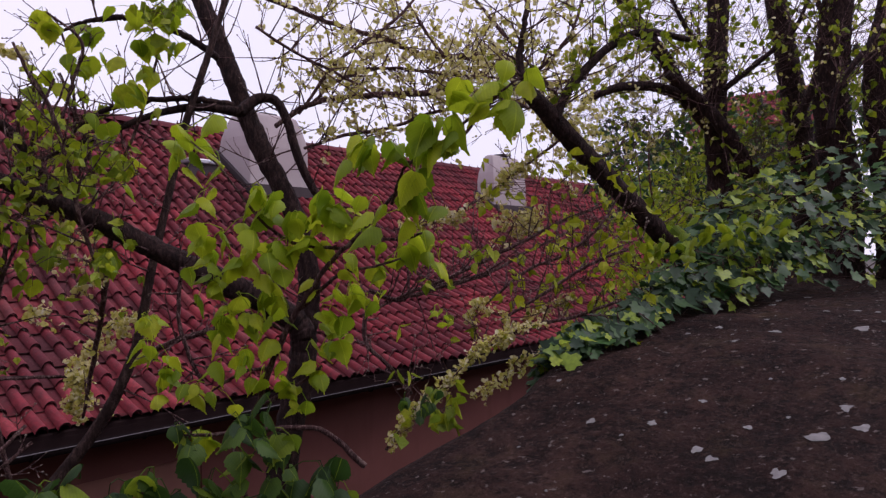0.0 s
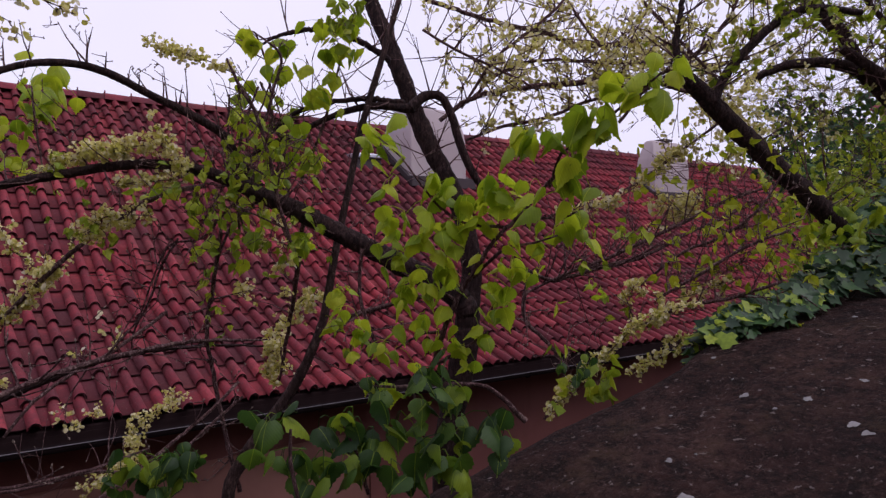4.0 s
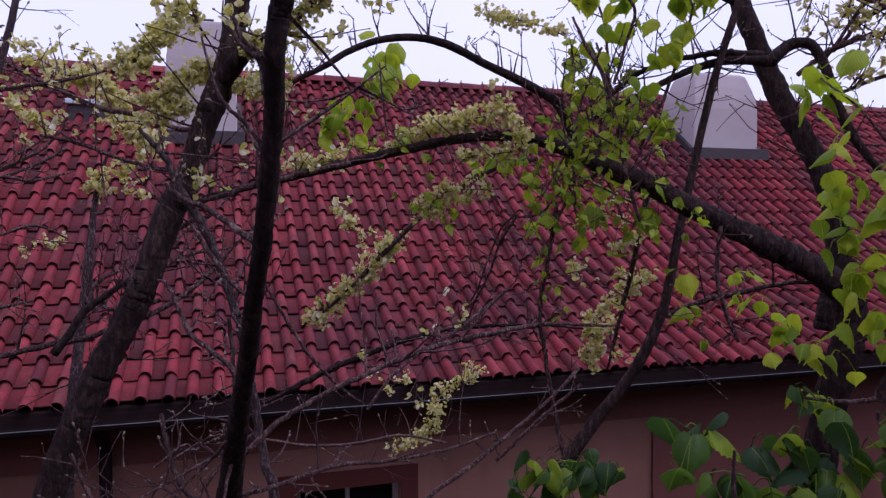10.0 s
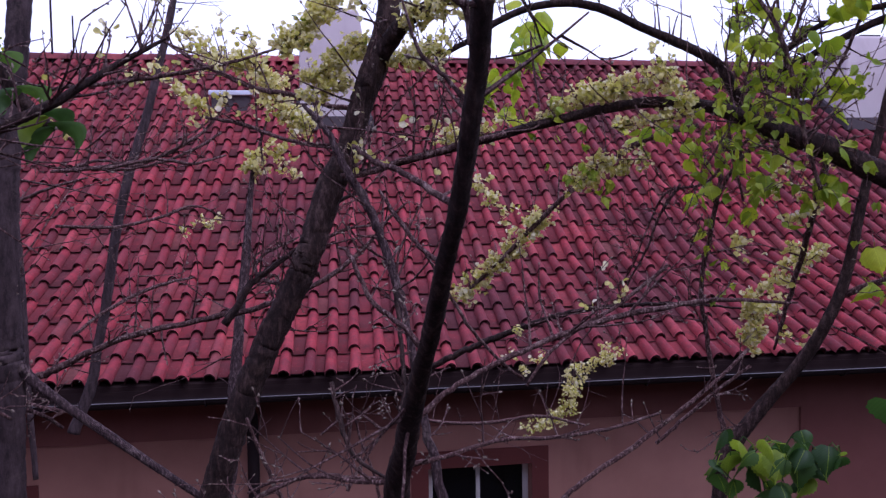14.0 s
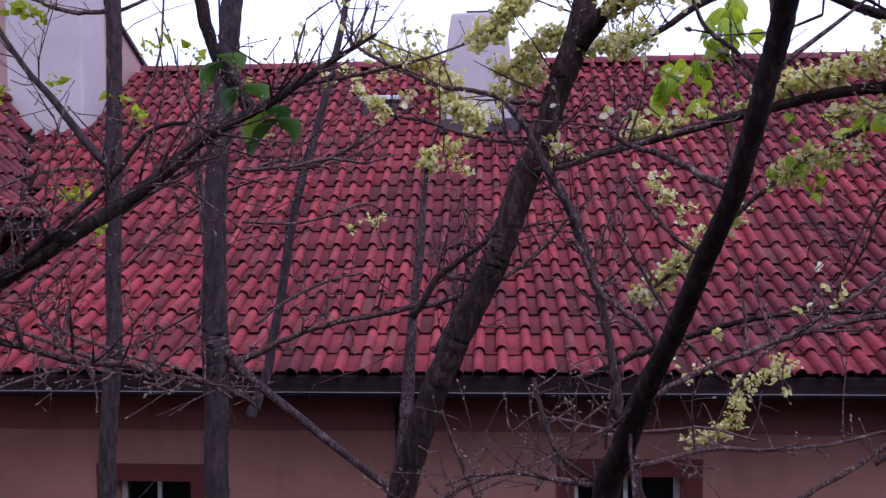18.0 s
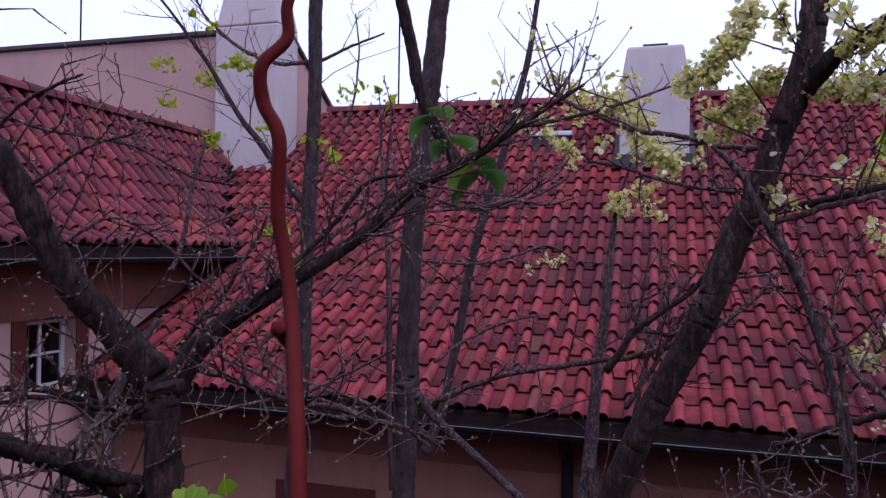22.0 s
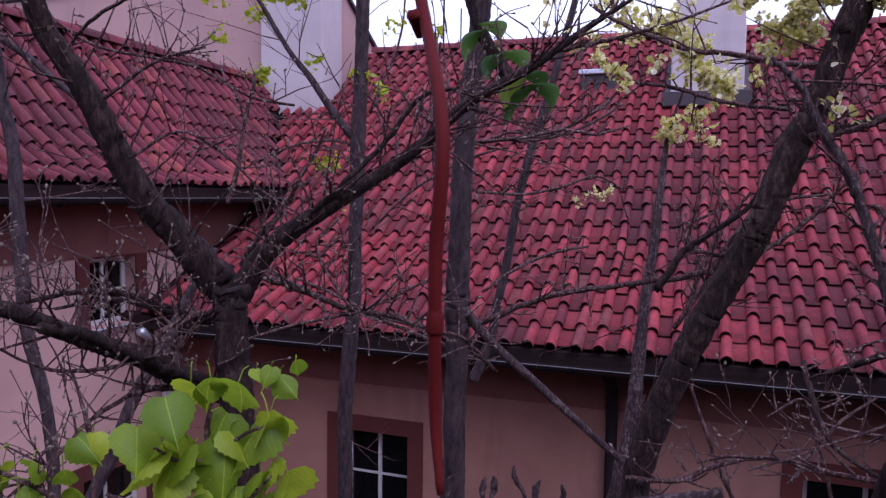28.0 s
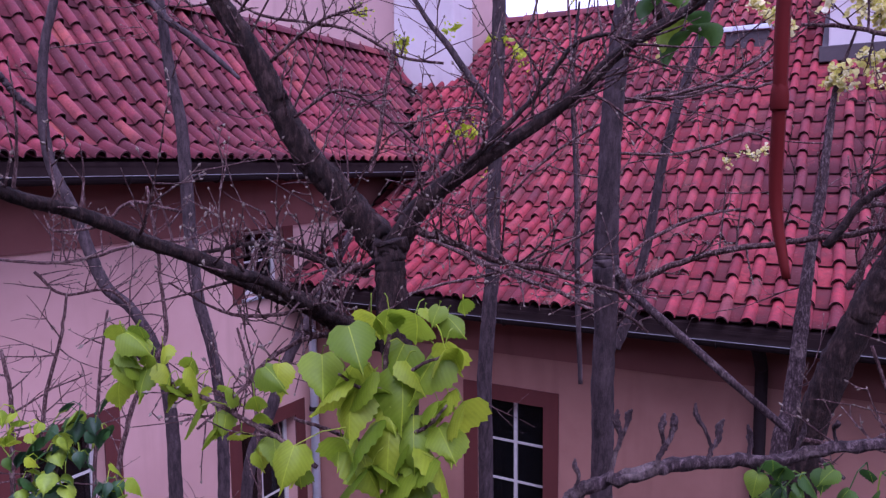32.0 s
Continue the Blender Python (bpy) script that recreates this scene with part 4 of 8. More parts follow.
def ivy_leaf(k):
    """A five-lobed ivy leaf of width 1, slightly cupped."""
    s = Shell()
    out = [(0.0, -0.08), (0.22, -0.22), (0.46, -0.05), (0.34, 0.16), (0.52, 0.34), (0.26, 0.42), (0.0, 0.86), (-0.26, 0.42), (-0.52, 0.34), (-0.34, 0.16), (-0.46, -0.05), (-0.22, -0.22)]
    cup = (0.10, 0.22, -0.08)[k]
    s.add([(0, 0.18, 0.0)] + [(x, y, cup * (abs(x) + abs(y - 0.18)) - 0.25 * max(0, y - 0.3) ** 2) for x, y in out], [(0, i + 1, (i + 1) % 12 + 1) for i in range(12)])
    return s


IVY_PATH = np.array([(3.35, 2.0, 0.03), (3.8, 1.93, 0.10), (4.7, 1.84, 0.22), (5.3, 1.66, 0.55), (5.9, 1.46, 0.95), (7.1, 0.80, 1.25), (8.4, 0.1, 1.35), (9.4, -0.6, 1.4)])
ivy = empty("ivy", *fore((5.2, 1.7, stone_top(5.2, 1.7))), "dense dark green ivy with lighter leaves creeping over stone wall", "ivy")


def grow_ivy(single, rest):
    rng = np.random.default_rng(404)
    shells = [ivy_leaf(k) for k in range(3)]
    meshes = [s.mesh("leaf", M_IVY, True) for s in shells]
    o = np.array(ivy.location)
    joined, stems = Shell(), Shell()
    for i in range(single + rest):
        t = rng.random() ** 0.9 * (len(IVY_PATH) - 1)
        k = min(int(t), len(IVY_PATH) - 2)
        c = IVY_PATH[k] + (IVY_PATH[k + 1] - IVY_PATH[k]) * (t - k)
        a = rng.uniform(-1, 1)
        h = c[2] * math.sqrt(max(0.0, 1 - a * a)) * rng.uniform(0.35, 1.08)
        width = 0.20 + 0.38 * c[2]
        x, y = c[0] + rng.normal(0, 0.06), c[1] + a * width
        z = min(stone_top(x, y), stone_top(c[0], c[1]) + 0.05)
        z = max(z, stone_top(c[0], c[1]) - 0.5) + 0.03 + h + abs(rng.normal(0, 0.03))
        face = np.array([rng.normal(-0.35, 0.4), a * 0.7 - 0.15 + rng.normal(0, 0.35), 0.55 + abs(rng.normal(0, 0.4))])
        face /= np.linalg.norm(face)
        d = np.cross(face, rng.standard_normal(3)) + np.array([0, 0, -0.5])
        d -= face * np.dot(d, face)
        d /= np.linalg.norm(d)
        L = 0.45 * rng.uniform(0.06, 0.135)
        m = np.array([np.cross(d, face) * L, d * L, face * L])
        p = np.array(fore((x, y, z))) - o
        if i < single:
            ob = new("leaf", meshes[i % 3])
            ob.parent = ivy
            m4 = Matrix(((*m[0], 0), (*m[1], 0), (*m[2], 0), (0, 0, 0, 1))).transposed()
            m4.translation = p
            ob.matrix_local = m4
        else:
            joined.add((np.array(shells[i % 3].v) @ m + p).tolist(), shells[i % 3].f)
        if i % 9 == 0:
            tube(stems, [(*p, 0.0014), (*(p - face * 0.022 + rng.standard_normal(3) * 0.022), 0.0014), (*(p - face * 0.05 + rng.standard_normal(3) * 0.045), 0.002)], 4)
    tagged(part("leaf_mass", joined, M_IVY, ivy, "further ivy leaves", smooth=True), kind="stuff")
    tagged(part("stem_growth", stems, M_TWIG, ivy), kind="stuff")


grow_ivy(300, 2300)


def shrub_mass(name, label, blobs, size, mat, seed):
    """A far shrub: stems and many small leaves filling uneven clumps."""
    rng = np.random.default_rng(seed)
    x0, y0, z0 = blobs[0][:3]
    sh = empty(name, x0, y0, z0 - blobs[0][3], label, "shrub")
    o = np.array(sh.location)
    s, tw = Shell(), Shell()
    for x, y, z, r, n in blobs:
        c = np.array([x, y, z]) - o
        for _ in range(n):
            v = rng.standard_normal(3)
            v *= r * rng.uniform(0.25, 1.05) ** 0.6 / np.linalg.norm(v)
            v[2] *= 0.9
            put_leaf(s, c + v, rng.standard_normal(3) + np.array([0, 0, -0.4]), size * rng.uniform(0.6, 1.3), rng)
        for _ in range(14):
            e = c + rng.standard_normal(3) * r * 0.55
            b = np.array([c[0] + rng.normal(0, r * 0.2), c[1] + rng.normal(0, r * 0.2), c[2] - r])
            tube(tw, smooth_line([(*b, 0.010), (*((b + e) / 2 + rng.standard_normal(3) * 0.06), 0.007), (*e, 0.002)], 3), 5)
    tagged(part("foliage", s, mat, sh), kind="stuff")
    tagged(part("stem_growth", tw, M_TWIG, sh), kind="stuff")


shrub_mass("hedge", "dark tangled hedge of evergreen leaves behind the ivy", [(5.30, 2.72, 4.61, 0.81, 1500), (6.51, 3.01, 4.85, 0.93, 1500), (5.72, 1.52, 5.00, 0.87, 1600), (7.72, 3.43, 4.75, 0.99, 1300), (6.80, 1.20, 5.53, 1.12, 1500), (6.99, 4.45, 5.15, 0.62, 900), (6.2, 3.75, 4.75, 0.55, 600)], 0.062, M_IVY, 501)
shrub_mass("shrub", "loose fresh-leaved shrub beyond the stone wall", [(3.62, 2.63, 4.19, 0.39, 420), (4.15, 2.76, 4.45, 0.44, 420), (3.13, 2.51, 3.92, 0.28, 260)], 0.039, M_LEAF, 502)

# the far house on the rise
fh = empty("far_house", 22.96, 7.64, 5.3, "distant house with a red tiled roof behind the trees", "house")
part("wall", boxes((-1.6, -1.6, 0, 1.6, 1.6, 2.6)), M_WALL, fh)
s = Shell()
s.add([(-1.8, -1.8, 2.58), (1.8, -1.8, 2.58), (1.8, 1.8, 2.58), (-1.8, 1.8, 2.58), (0, -1.8, 3.9), (0, 1.8, 3.9)], [(0, 3, 5, 4), (1, 4, 5, 2), (0, 4, 1), (3, 2, 5), (0, 1, 2, 3)])
part("roof", s, M_TILE, fh)
part("plinth", boxes((-1.7, -1.7, -7.1, 1.7, 1.7, -0.002)), M_STONE, fh)


plum = empty("plum_tree", -1.745, 2.173, 2.163, "gnarled dark plum tree with rough bark, forked low, buds opening", "tree")
limb(plum, "trunk", M_BARK, [(-1.800, 2.195, 3.885, 0.0388), (-1.797, 2.190, 3.830, 0.0345), (-1.782, 2.180, 3.705, 0.0323), (-1.767, 2.176, 3.579, 0.0323), (-1.755, 2.161, 3.411, 0.0336), (-1.752, 2.162, 3.262, 0.0342), (-1.752, 2.163, 3.109, 0.0345), (-1.749, 2.167, 2.959, 0.0351), (-1.749, 2.168, 2.807, 0.0357), (-1.748, 2.172, 2.657, 0.0363), (-1.745, 2.173, 2.504, 0.0369), (-1.745, 2.173, 2.334, 0.0384), (-1.745, 2.173, 2.163, 0.0399)], sides=12, rough=0.09)
limb(plum, "limb", M_BARK, [(-1.880, 2.314, 3.844, 0.0409), (-1.923, 2.276, 3.916, 0.0378), (-1.963, 2.242, 3.983, 0.0340), (-1.999, 2.208, 4.041, 0.0312), (-2.032, 2.172, 4.129, 0.0288), (-2.057, 2.144, 4.215, 0.0261), (-2.086, 2.115, 4.286, 0.0237), (-2.108, 2.091, 4.337, 0.0223), (-2.115, 2.057, 4.427, 0.0199), (-2.141, 2.024, 4.509, 0.0165)], twig=39, tl=0.09612, sides=12, rough=0.09)
limb(plum, "limb", M_BARK, [(-1.854, 2.283, 3.853, 0.0307), (-1.805, 2.305, 3.937, 0.0257), (-1.744, 2.329, 3.994, 0.0210), (-1.667, 2.363, 4.049, 0.0174), (-1.585, 2.403, 4.108, 0.0150), (-1.514, 2.425, 4.164, 0.0140), (-1.453, 2.460, 4.230, 0.0127), (-1.386, 2.487, 4.275, 0.0113), (-1.326, 2.508, 4.311, 0.0103), (-1.286, 2.518, 4.341, 0.0093), (-1.217, 2.546, 4.394, 0.0066), (-1.138, 2.571, 4.447, 0.0035)], twig=66, tl=0.1001, rough=0.08)
limb(plum, "limb", M_BARK, [(-1.775, 2.302, 3.960, 0.0077), (-1.702, 2.330, 4.032, 0.0070), (-1.642, 2.349, 4.089, 0.0064), (-1.579, 2.380, 4.161, 0.0058), (-1.523, 2.396, 4.238, 0.0052), (-1.464, 2.413, 4.257, 0.0041), (-1.422, 2.437, 4.244, 0.0025)], twig=21, tl=0.06675)
limb(plum, "limb", M_BARK, [(-1.841, 2.267, 3.669, 0.0307), (-1.885, 2.179, 3.713, 0.0250), (-1.911, 2.114, 3.762, 0.0220), (-1.937, 2.053, 3.794, 0.0194), (-1.960, 1.981, 3.833, 0.0164), (-1.980, 1.906, 3.875, 0.0147), (-1.996, 1.830, 3.907, 0.0130), (-2.002, 1.760, 3.942, 0.0123), (-2.005, 1.694, 3.968, 0.0117), (-2.003, 1.649, 3.980, 0.0113), (-1.998, 1.610, 3.993, 0.0107), (-1.987, 1.546, 4.009, 0.0107), (-1.959, 1.474, 4.021, 0.0080)], twig=27, tl=0.07343, rough=0.1)
limb(plum, "limb", M_BARK, [(-1.914, 2.286, 3.805, 0.0110), (-1.925, 2.266, 3.808, 0.0087), (-1.955, 2.209, 3.840, 0.0073), (-1.988, 2.135, 3.872, 0.0065), (-2.014, 2.074, 3.884, 0.0063), (-2.030, 2.020, 3.880, 0.0046), (-2.038, 1.969, 3.876, 0.0036), (-2.047, 1.918, 3.885, 0.0021)], twig=21, tl=0.06008)
limb(plum, "limb", M_TWIG, [(-1.826, 2.287, 3.906, 0.0090), (-1.740, 2.326, 3.871, 0.0073), (-1.657, 2.368, 3.835, 0.0067), (-1.577, 2.412, 3.818, 0.0066), (-1.507, 2.442, 3.790, 0.0061), (-1.459, 2.466, 3.777, 0.0050), (-1.416, 2.491, 3.737, 0.0033)], twig=33, tl=0.07343)
limb(plum, "limb", M_TWIG, [(-1.888, 2.347, 3.910, 0.0077), (-1.838, 2.344, 3.977, 0.0070), (-1.790, 2.343, 4.021, 0.0059), (-1.750, 2.338, 4.078, 0.0048), (-1.712, 2.338, 4.132, 0.0037), (-1.685, 2.333, 4.182, 0.0026)], twig=10, tl=0.06675)
limb(plum, "limb", M_TWIG, [(-1.896, 2.160, 3.706, 0.0077), (-1.925, 2.096, 3.708, 0.0057), (-1.948, 2.016, 3.680, 0.0045), (-1.951, 1.962, 3.646, 0.0039), (-1.958, 1.867, 3.604, 0.0027)], twig=27, tl=0.06675)
limb(plum, "limb", M_TWIG, [(-1.864, 2.195, 3.838, 0.0077), (-1.904, 2.130, 3.809, 0.0052), (-1.926, 2.070, 3.765, 0.0046), (-1.973, 2.002, 3.763, 0.0040), (-2.002, 1.955, 3.782, 0.0029), (-2.038, 1.891, 3.834, 0.0019)], twig=27, tl=0.06675)
limb(plum, "limb", M_BARK, [(-1.886, 2.310, 3.870, 0.0087), (-1.902, 2.264, 3.825, 0.0067), (-1.942, 2.198, 3.834, 0.0060), (-1.982, 2.121, 3.865, 0.0052), (-2.007, 2.067, 3.864, 0.0041), (-2.023, 2.020, 3.860, 0.0031)], twig=18, tl=0.06675)
limb(plum, "limb", M_BARK, [(-1.852, 2.250, 3.688, 0.0134), (-1.872, 2.146, 3.736, 0.0113), (-1.880, 2.042, 3.788, 0.0103), (-1.873, 1.943, 3.840, 0.0103), (-1.857, 1.847, 3.871, 0.0093)], twig=27, tl=0.06675, rough=0.1)
limb(plum, "limb", M_TWIG, [(-2.134, 2.131, 4.279, 0.0025), (-2.080, 2.126, 4.326, 0.0029), (-2.016, 2.119, 4.363, 0.0034), (-1.947, 2.119, 4.388, 0.0028), (-1.906, 2.118, 4.398, 0.0019)], twig=7, tl=0.03338)
limb(plum, "limb", M_TWIG, [(-2.268, 2.246, 4.403, 0.0023), (-2.198, 2.304, 4.355, 0.0035), (-2.114, 2.370, 4.340, 0.0036), (-2.045, 2.424, 4.325, 0.0036), (-1.961, 2.488, 4.270, 0.0037), (-1.881, 2.544, 4.255, 0.0032)], twig=21, tl=0.07343)
limb(plum, "limb", M_TWIG, [(-2.032, 2.145, 4.223, 0.0038), (-1.949, 2.182, 4.291, 0.0032), (-1.866, 2.216, 4.319, 0.0021)], twig=9, tl=0.05006)
limb(plum, "limb", M_TWIG, [(-1.990, 2.159, 4.117, 0.0032), (-1.918, 2.207, 4.168, 0.0032), (-1.842, 2.244, 4.123, 0.0032), (-1.783, 2.272, 4.060, 0.0027), (-1.703, 2.310, 4.005, 0.0021)], twig=21, tl=0.06675)
limb(plum, "limb", M_TWIG, [(-1.655, 2.338, 4.015, 0.0032), (-1.693, 2.310, 3.961, 0.0032), (-1.659, 2.318, 3.888, 0.0032), (-1.616, 2.337, 3.832, 0.0027), (-1.541, 2.382, 3.804, 0.0021)], twig=15, tl=0.06675)

sap = empty("sapling", -3.165, 3.035, 0.914, "slender grey multi-stemmed sapling, bare with swelling buds", "tree", "grey saplings by the wing")
limb(sap, "stem", M_BARK_SMOOTH, [(-3.511, 3.098, 4.830, 0.0177), (-3.487, 3.095, 4.652, 0.0213), (-3.446, 3.085, 4.428, 0.0248), (-3.397, 3.088, 4.203, 0.0272), (-3.368, 3.074, 3.961, 0.0290), (-3.339, 3.060, 3.736, 0.0290), (-3.309, 3.051, 3.534, 0.0272), (-3.249, 3.059, 3.310, 0.0248), (-3.201, 3.050, 3.044, 0.0248), (-3.178, 3.021, 2.724, 0.0272), (-3.178, 3.023, 2.446, 0.0278), (-3.172, 3.024, 2.168, 0.0278), (-3.172, 3.026, 1.884, 0.0284), (-3.171, 3.034, 1.606, 0.0290), (-3.165, 3.035, 1.328, 0.0296), (-3.165, 3.035, 1.121, 0.0307), (-3.165, 3.035, 0.914, 0.0319)], twig=14, tl=0.1774)
limb(sap, "branch", M_BARK_SMOOTH, [(-3.108, 3.127, 4.366, 0.0086), (-3.229, 3.091, 4.477, 0.0142), (-3.314, 3.065, 4.547, 0.0154), (-3.381, 3.045, 4.593, 0.0154), (-3.448, 3.024, 4.663, 0.0154), (-3.550, 2.981, 4.769, 0.0130)], twig=4, tl=0.1182)
limb(sap, "stem", M_BARK_SMOOTH, [(-3.732, 2.822, 4.800, 0.0148), (-3.738, 2.808, 4.675, 0.0171), (-3.757, 2.772, 4.503, 0.0195), (-3.753, 2.741, 4.265, 0.0213), (-3.717, 2.738, 4.053, 0.0236), (-3.632, 2.761, 3.882, 0.0236), (-3.571, 2.779, 3.711, 0.0260), (-3.511, 2.796, 3.582, 0.0260), (-3.413, 2.840, 3.483, 0.0236), (-3.316, 2.868, 3.300, 0.0260), (-3.268, 2.866, 3.046, 0.0278), (-3.245, 2.847, 2.786, 0.0302), (-3.239, 2.849, 2.478, 0.0307), (-3.232, 2.851, 2.170, 0.0313), (-3.226, 2.859, 1.863, 0.0325), (-3.220, 2.862, 1.555, 0.0331), (-3.220, 2.862, 1.383, 0.0344), (-3.220, 2.862, 1.211, 0.0358)], twig=14, tl=0.1774)
limb(sap, "branch", M_BARK_SMOOTH, [(-3.753, 2.742, 4.248, 0.0148), (-3.790, 2.701, 4.276, 0.0148), (-3.816, 2.665, 4.329, 0.0148), (-3.829, 2.634, 4.381, 0.0136), (-3.886, 2.555, 4.504, 0.0103)])
limb(sap, "stem", M_BARK_SMOOTH, [(-2.978, 3.708, 3.815, 0.0154), (-3.046, 3.651, 3.666, 0.0231), (-3.133, 3.567, 3.415, 0.0278), (-3.232, 3.484, 3.188, 0.0290), (-3.289, 3.421, 2.961, 0.0307), (-3.351, 3.358, 2.765, 0.0307), (-3.370, 3.323, 2.557, 0.0307), (-3.377, 3.320, 2.249, 0.0313), (-3.376, 3.323, 1.941, 0.0319), (-3.383, 3.320, 1.633, 0.0325), (-3.388, 3.323, 1.331, 0.0331), (-3.389, 3.319, 1.024, 0.0337), (-3.389, 3.319, 0.717, 0.0350), (-3.389, 3.319, 0.410, 0.0364)], twig=12, tl=0.1478)
limb(sap, "stem", M_TWIG, [(-3.183, 2.746, 3.968, 0.0049), (-3.147, 2.742, 3.796, 0.0069), (-3.117, 2.733, 3.601, 0.0078), (-3.105, 2.725, 3.441, 0.0088), (-3.168, 2.667, 3.286, 0.0098), (-3.205, 2.625, 3.131, 0.0098), (-3.225, 2.584, 2.899, 0.0108), (-3.231, 2.576, 2.580, 0.0111), (-3.237, 2.573, 2.260, 0.0115), (-3.249, 2.565, 1.946, 0.0118), (-3.249, 2.565, 1.811, 0.0123), (-3.249, 2.565, 1.677, 0.0128)], twig=20, tl=0.1478)
limb(sap, "stem", M_TWIG, [(-3.171, 2.424, 3.642, 0.0044), (-3.178, 2.398, 3.506, 0.0061), (-3.209, 2.362, 3.345, 0.0070), (-3.222, 2.337, 3.191, 0.0079), (-3.229, 2.306, 3.013, 0.0079), (-3.236, 2.298, 2.651, 0.0083), (-3.236, 2.290, 2.296, 0.0087), (-3.236, 2.290, 2.167, 0.0090), (-3.236, 2.290, 2.037, 0.0094)], twig=24, tl=0.1182)
limb(sap, "stem", M_TWIG, [(-3.172, 2.561, 3.568, 0.0047), (-3.179, 2.529, 3.402, 0.0056), (-3.186, 2.510, 3.236, 0.0065), (-3.181, 2.475, 2.951, 0.0074), (-3.181, 2.471, 2.661, 0.0077), (-3.181, 2.468, 2.365, 0.0079), (-3.181, 2.464, 2.069, 0.0082), (-3.181, 2.464, 1.944, 0.0085), (-3.181, 2.464, 1.819, 0.0088)], twig=16, tl=0.1182)
limb(sap, "stem", M_TWIG, [(-2.961, 2.103, 3.561, 0.0051), (-2.931, 2.103, 3.461, 0.0066), (-2.925, 2.094, 3.330, 0.0073), (-2.914, 2.079, 3.182, 0.0080), (-2.902, 2.082, 2.845, 0.0085), (-2.896, 2.079, 2.514, 0.0089), (-2.896, 2.079, 2.383, 0.0092), (-2.896, 2.079, 2.252, 0.0096)], twig=20, tl=0.1301)
limb(sap, "stem", M_TWIG, [(-2.983, 2.941, 3.452, 0.0051), (-2.941, 2.948, 3.310, 0.0072), (-2.905, 2.944, 3.127, 0.0082), (-2.882, 2.920, 2.837, 0.0092), (-2.876, 2.921, 2.553, 0.0094), (-2.876, 2.923, 2.269, 0.0096), (-2.870, 2.931, 1.985, 0.0098), (-2.869, 2.933, 1.707, 0.0100), (-2.863, 2.934, 1.423, 0.0102), (-2.863, 2.934, 1.255, 0.0106), (-2.863, 2.934, 1.088, 0.0110)], twig=16, tl=0.1301)
limb(sap, "branch", M_TWIG, [(-3.262, 2.380, 3.712, 0.0053), (-3.224, 2.441, 3.636, 0.0054), (-3.142, 2.544, 3.639, 0.0055), (-3.098, 2.598, 3.575, 0.0047)], twig=16, tl=0.07095)
limb(sap, "branch", M_TWIG, [(-3.296, 2.296, 3.758, 0.0051), (-3.196, 2.399, 3.742, 0.0061), (-3.114, 2.490, 3.756, 0.0062), (-3.021, 2.591, 3.794, 0.0054), (-2.927, 2.688, 3.797, 0.0046), (-2.845, 2.784, 3.847, 0.0037)], twig=16, tl=0.07095)
limb(sap, "branch", M_TWIG, [(-3.302, 2.453, 3.867, 0.0036), (-3.277, 2.470, 3.832, 0.0054), (-3.166, 2.552, 3.846, 0.0055), (-3.103, 2.619, 3.919, 0.0064), (-2.974, 2.713, 3.886, 0.0056)], twig=16, tl=0.05912)

ash = empty("ash_tree", -1.626, 2.991, 0.991, "straight grey-barked young tree with a knot and a pale side branch", "tree", "straight young trees")
limb(ash, "trunk", M_BARK_SMOOTH, [(-1.510, 2.977, 4.969, 0.0248), (-1.522, 2.976, 4.881, 0.0269), (-1.551, 2.967, 4.775, 0.0285), (-1.563, 2.964, 4.658, 0.0298), (-1.580, 2.961, 4.478, 0.0306), (-1.601, 2.954, 4.285, 0.0315), (-1.613, 2.951, 4.134, 0.0327), (-1.618, 2.946, 3.937, 0.0336), (-1.622, 2.950, 3.803, 0.0386), (-1.622, 2.947, 3.744, 0.0403), (-1.621, 2.951, 3.622, 0.0357), (-1.626, 2.948, 3.454, 0.0352), (-1.626, 2.954, 3.252, 0.0352), (-1.628, 2.956, 3.047, 0.0357), (-1.628, 2.961, 2.841, 0.0361), (-1.628, 2.967, 2.640, 0.0365), (-1.627, 2.973, 2.438, 0.0369), (-1.627, 2.974, 2.232, 0.0373), (-1.627, 2.980, 2.031, 0.0378), (-1.627, 2.986, 1.829, 0.0382), (-1.626, 2.991, 1.624, 0.0386), (-1.626, 2.991, 1.307, 0.0401), (-1.626, 2.991, 0.991, 0.0417)], twig=8, tl=0.1678, sides=12, rough=0.03)
limb(ash, "branch", M_BARK_LICHEN, [(-1.618, 2.946, 3.765, 0.0252), (-1.586, 2.945, 3.731, 0.0176), (-1.557, 2.944, 3.701, 0.0147), (-1.505, 2.944, 3.654, 0.0130), (-1.407, 2.944, 3.575, 0.0130), (-1.315, 2.948, 3.499, 0.0117), (-1.232, 2.953, 3.431, 0.0105), (-1.170, 2.960, 3.378, 0.0097), (-1.116, 2.959, 3.332, 0.0067), (-1.048, 2.959, 3.286, 0.0053)], twig=6, tl=0.05035)
limb(ash, "branch", M_BARK_SMOOTH, [(-2.005, 4.361, 3.170, 0.0292), (-1.934, 4.390, 3.370, 0.0266), (-1.907, 4.406, 3.532, 0.0240), (-1.868, 4.432, 3.741, 0.0240), (-1.829, 4.463, 4.033, 0.0240), (-1.764, 4.499, 4.332, 0.0246), (-1.703, 4.535, 4.550, 0.0220), (-1.638, 4.575, 4.830, 0.0195), (-1.586, 4.607, 5.077, 0.0169), (-1.553, 4.623, 5.342, 0.0136), (-1.520, 4.649, 5.570, 0.0112)], twig=16, tl=0.227)
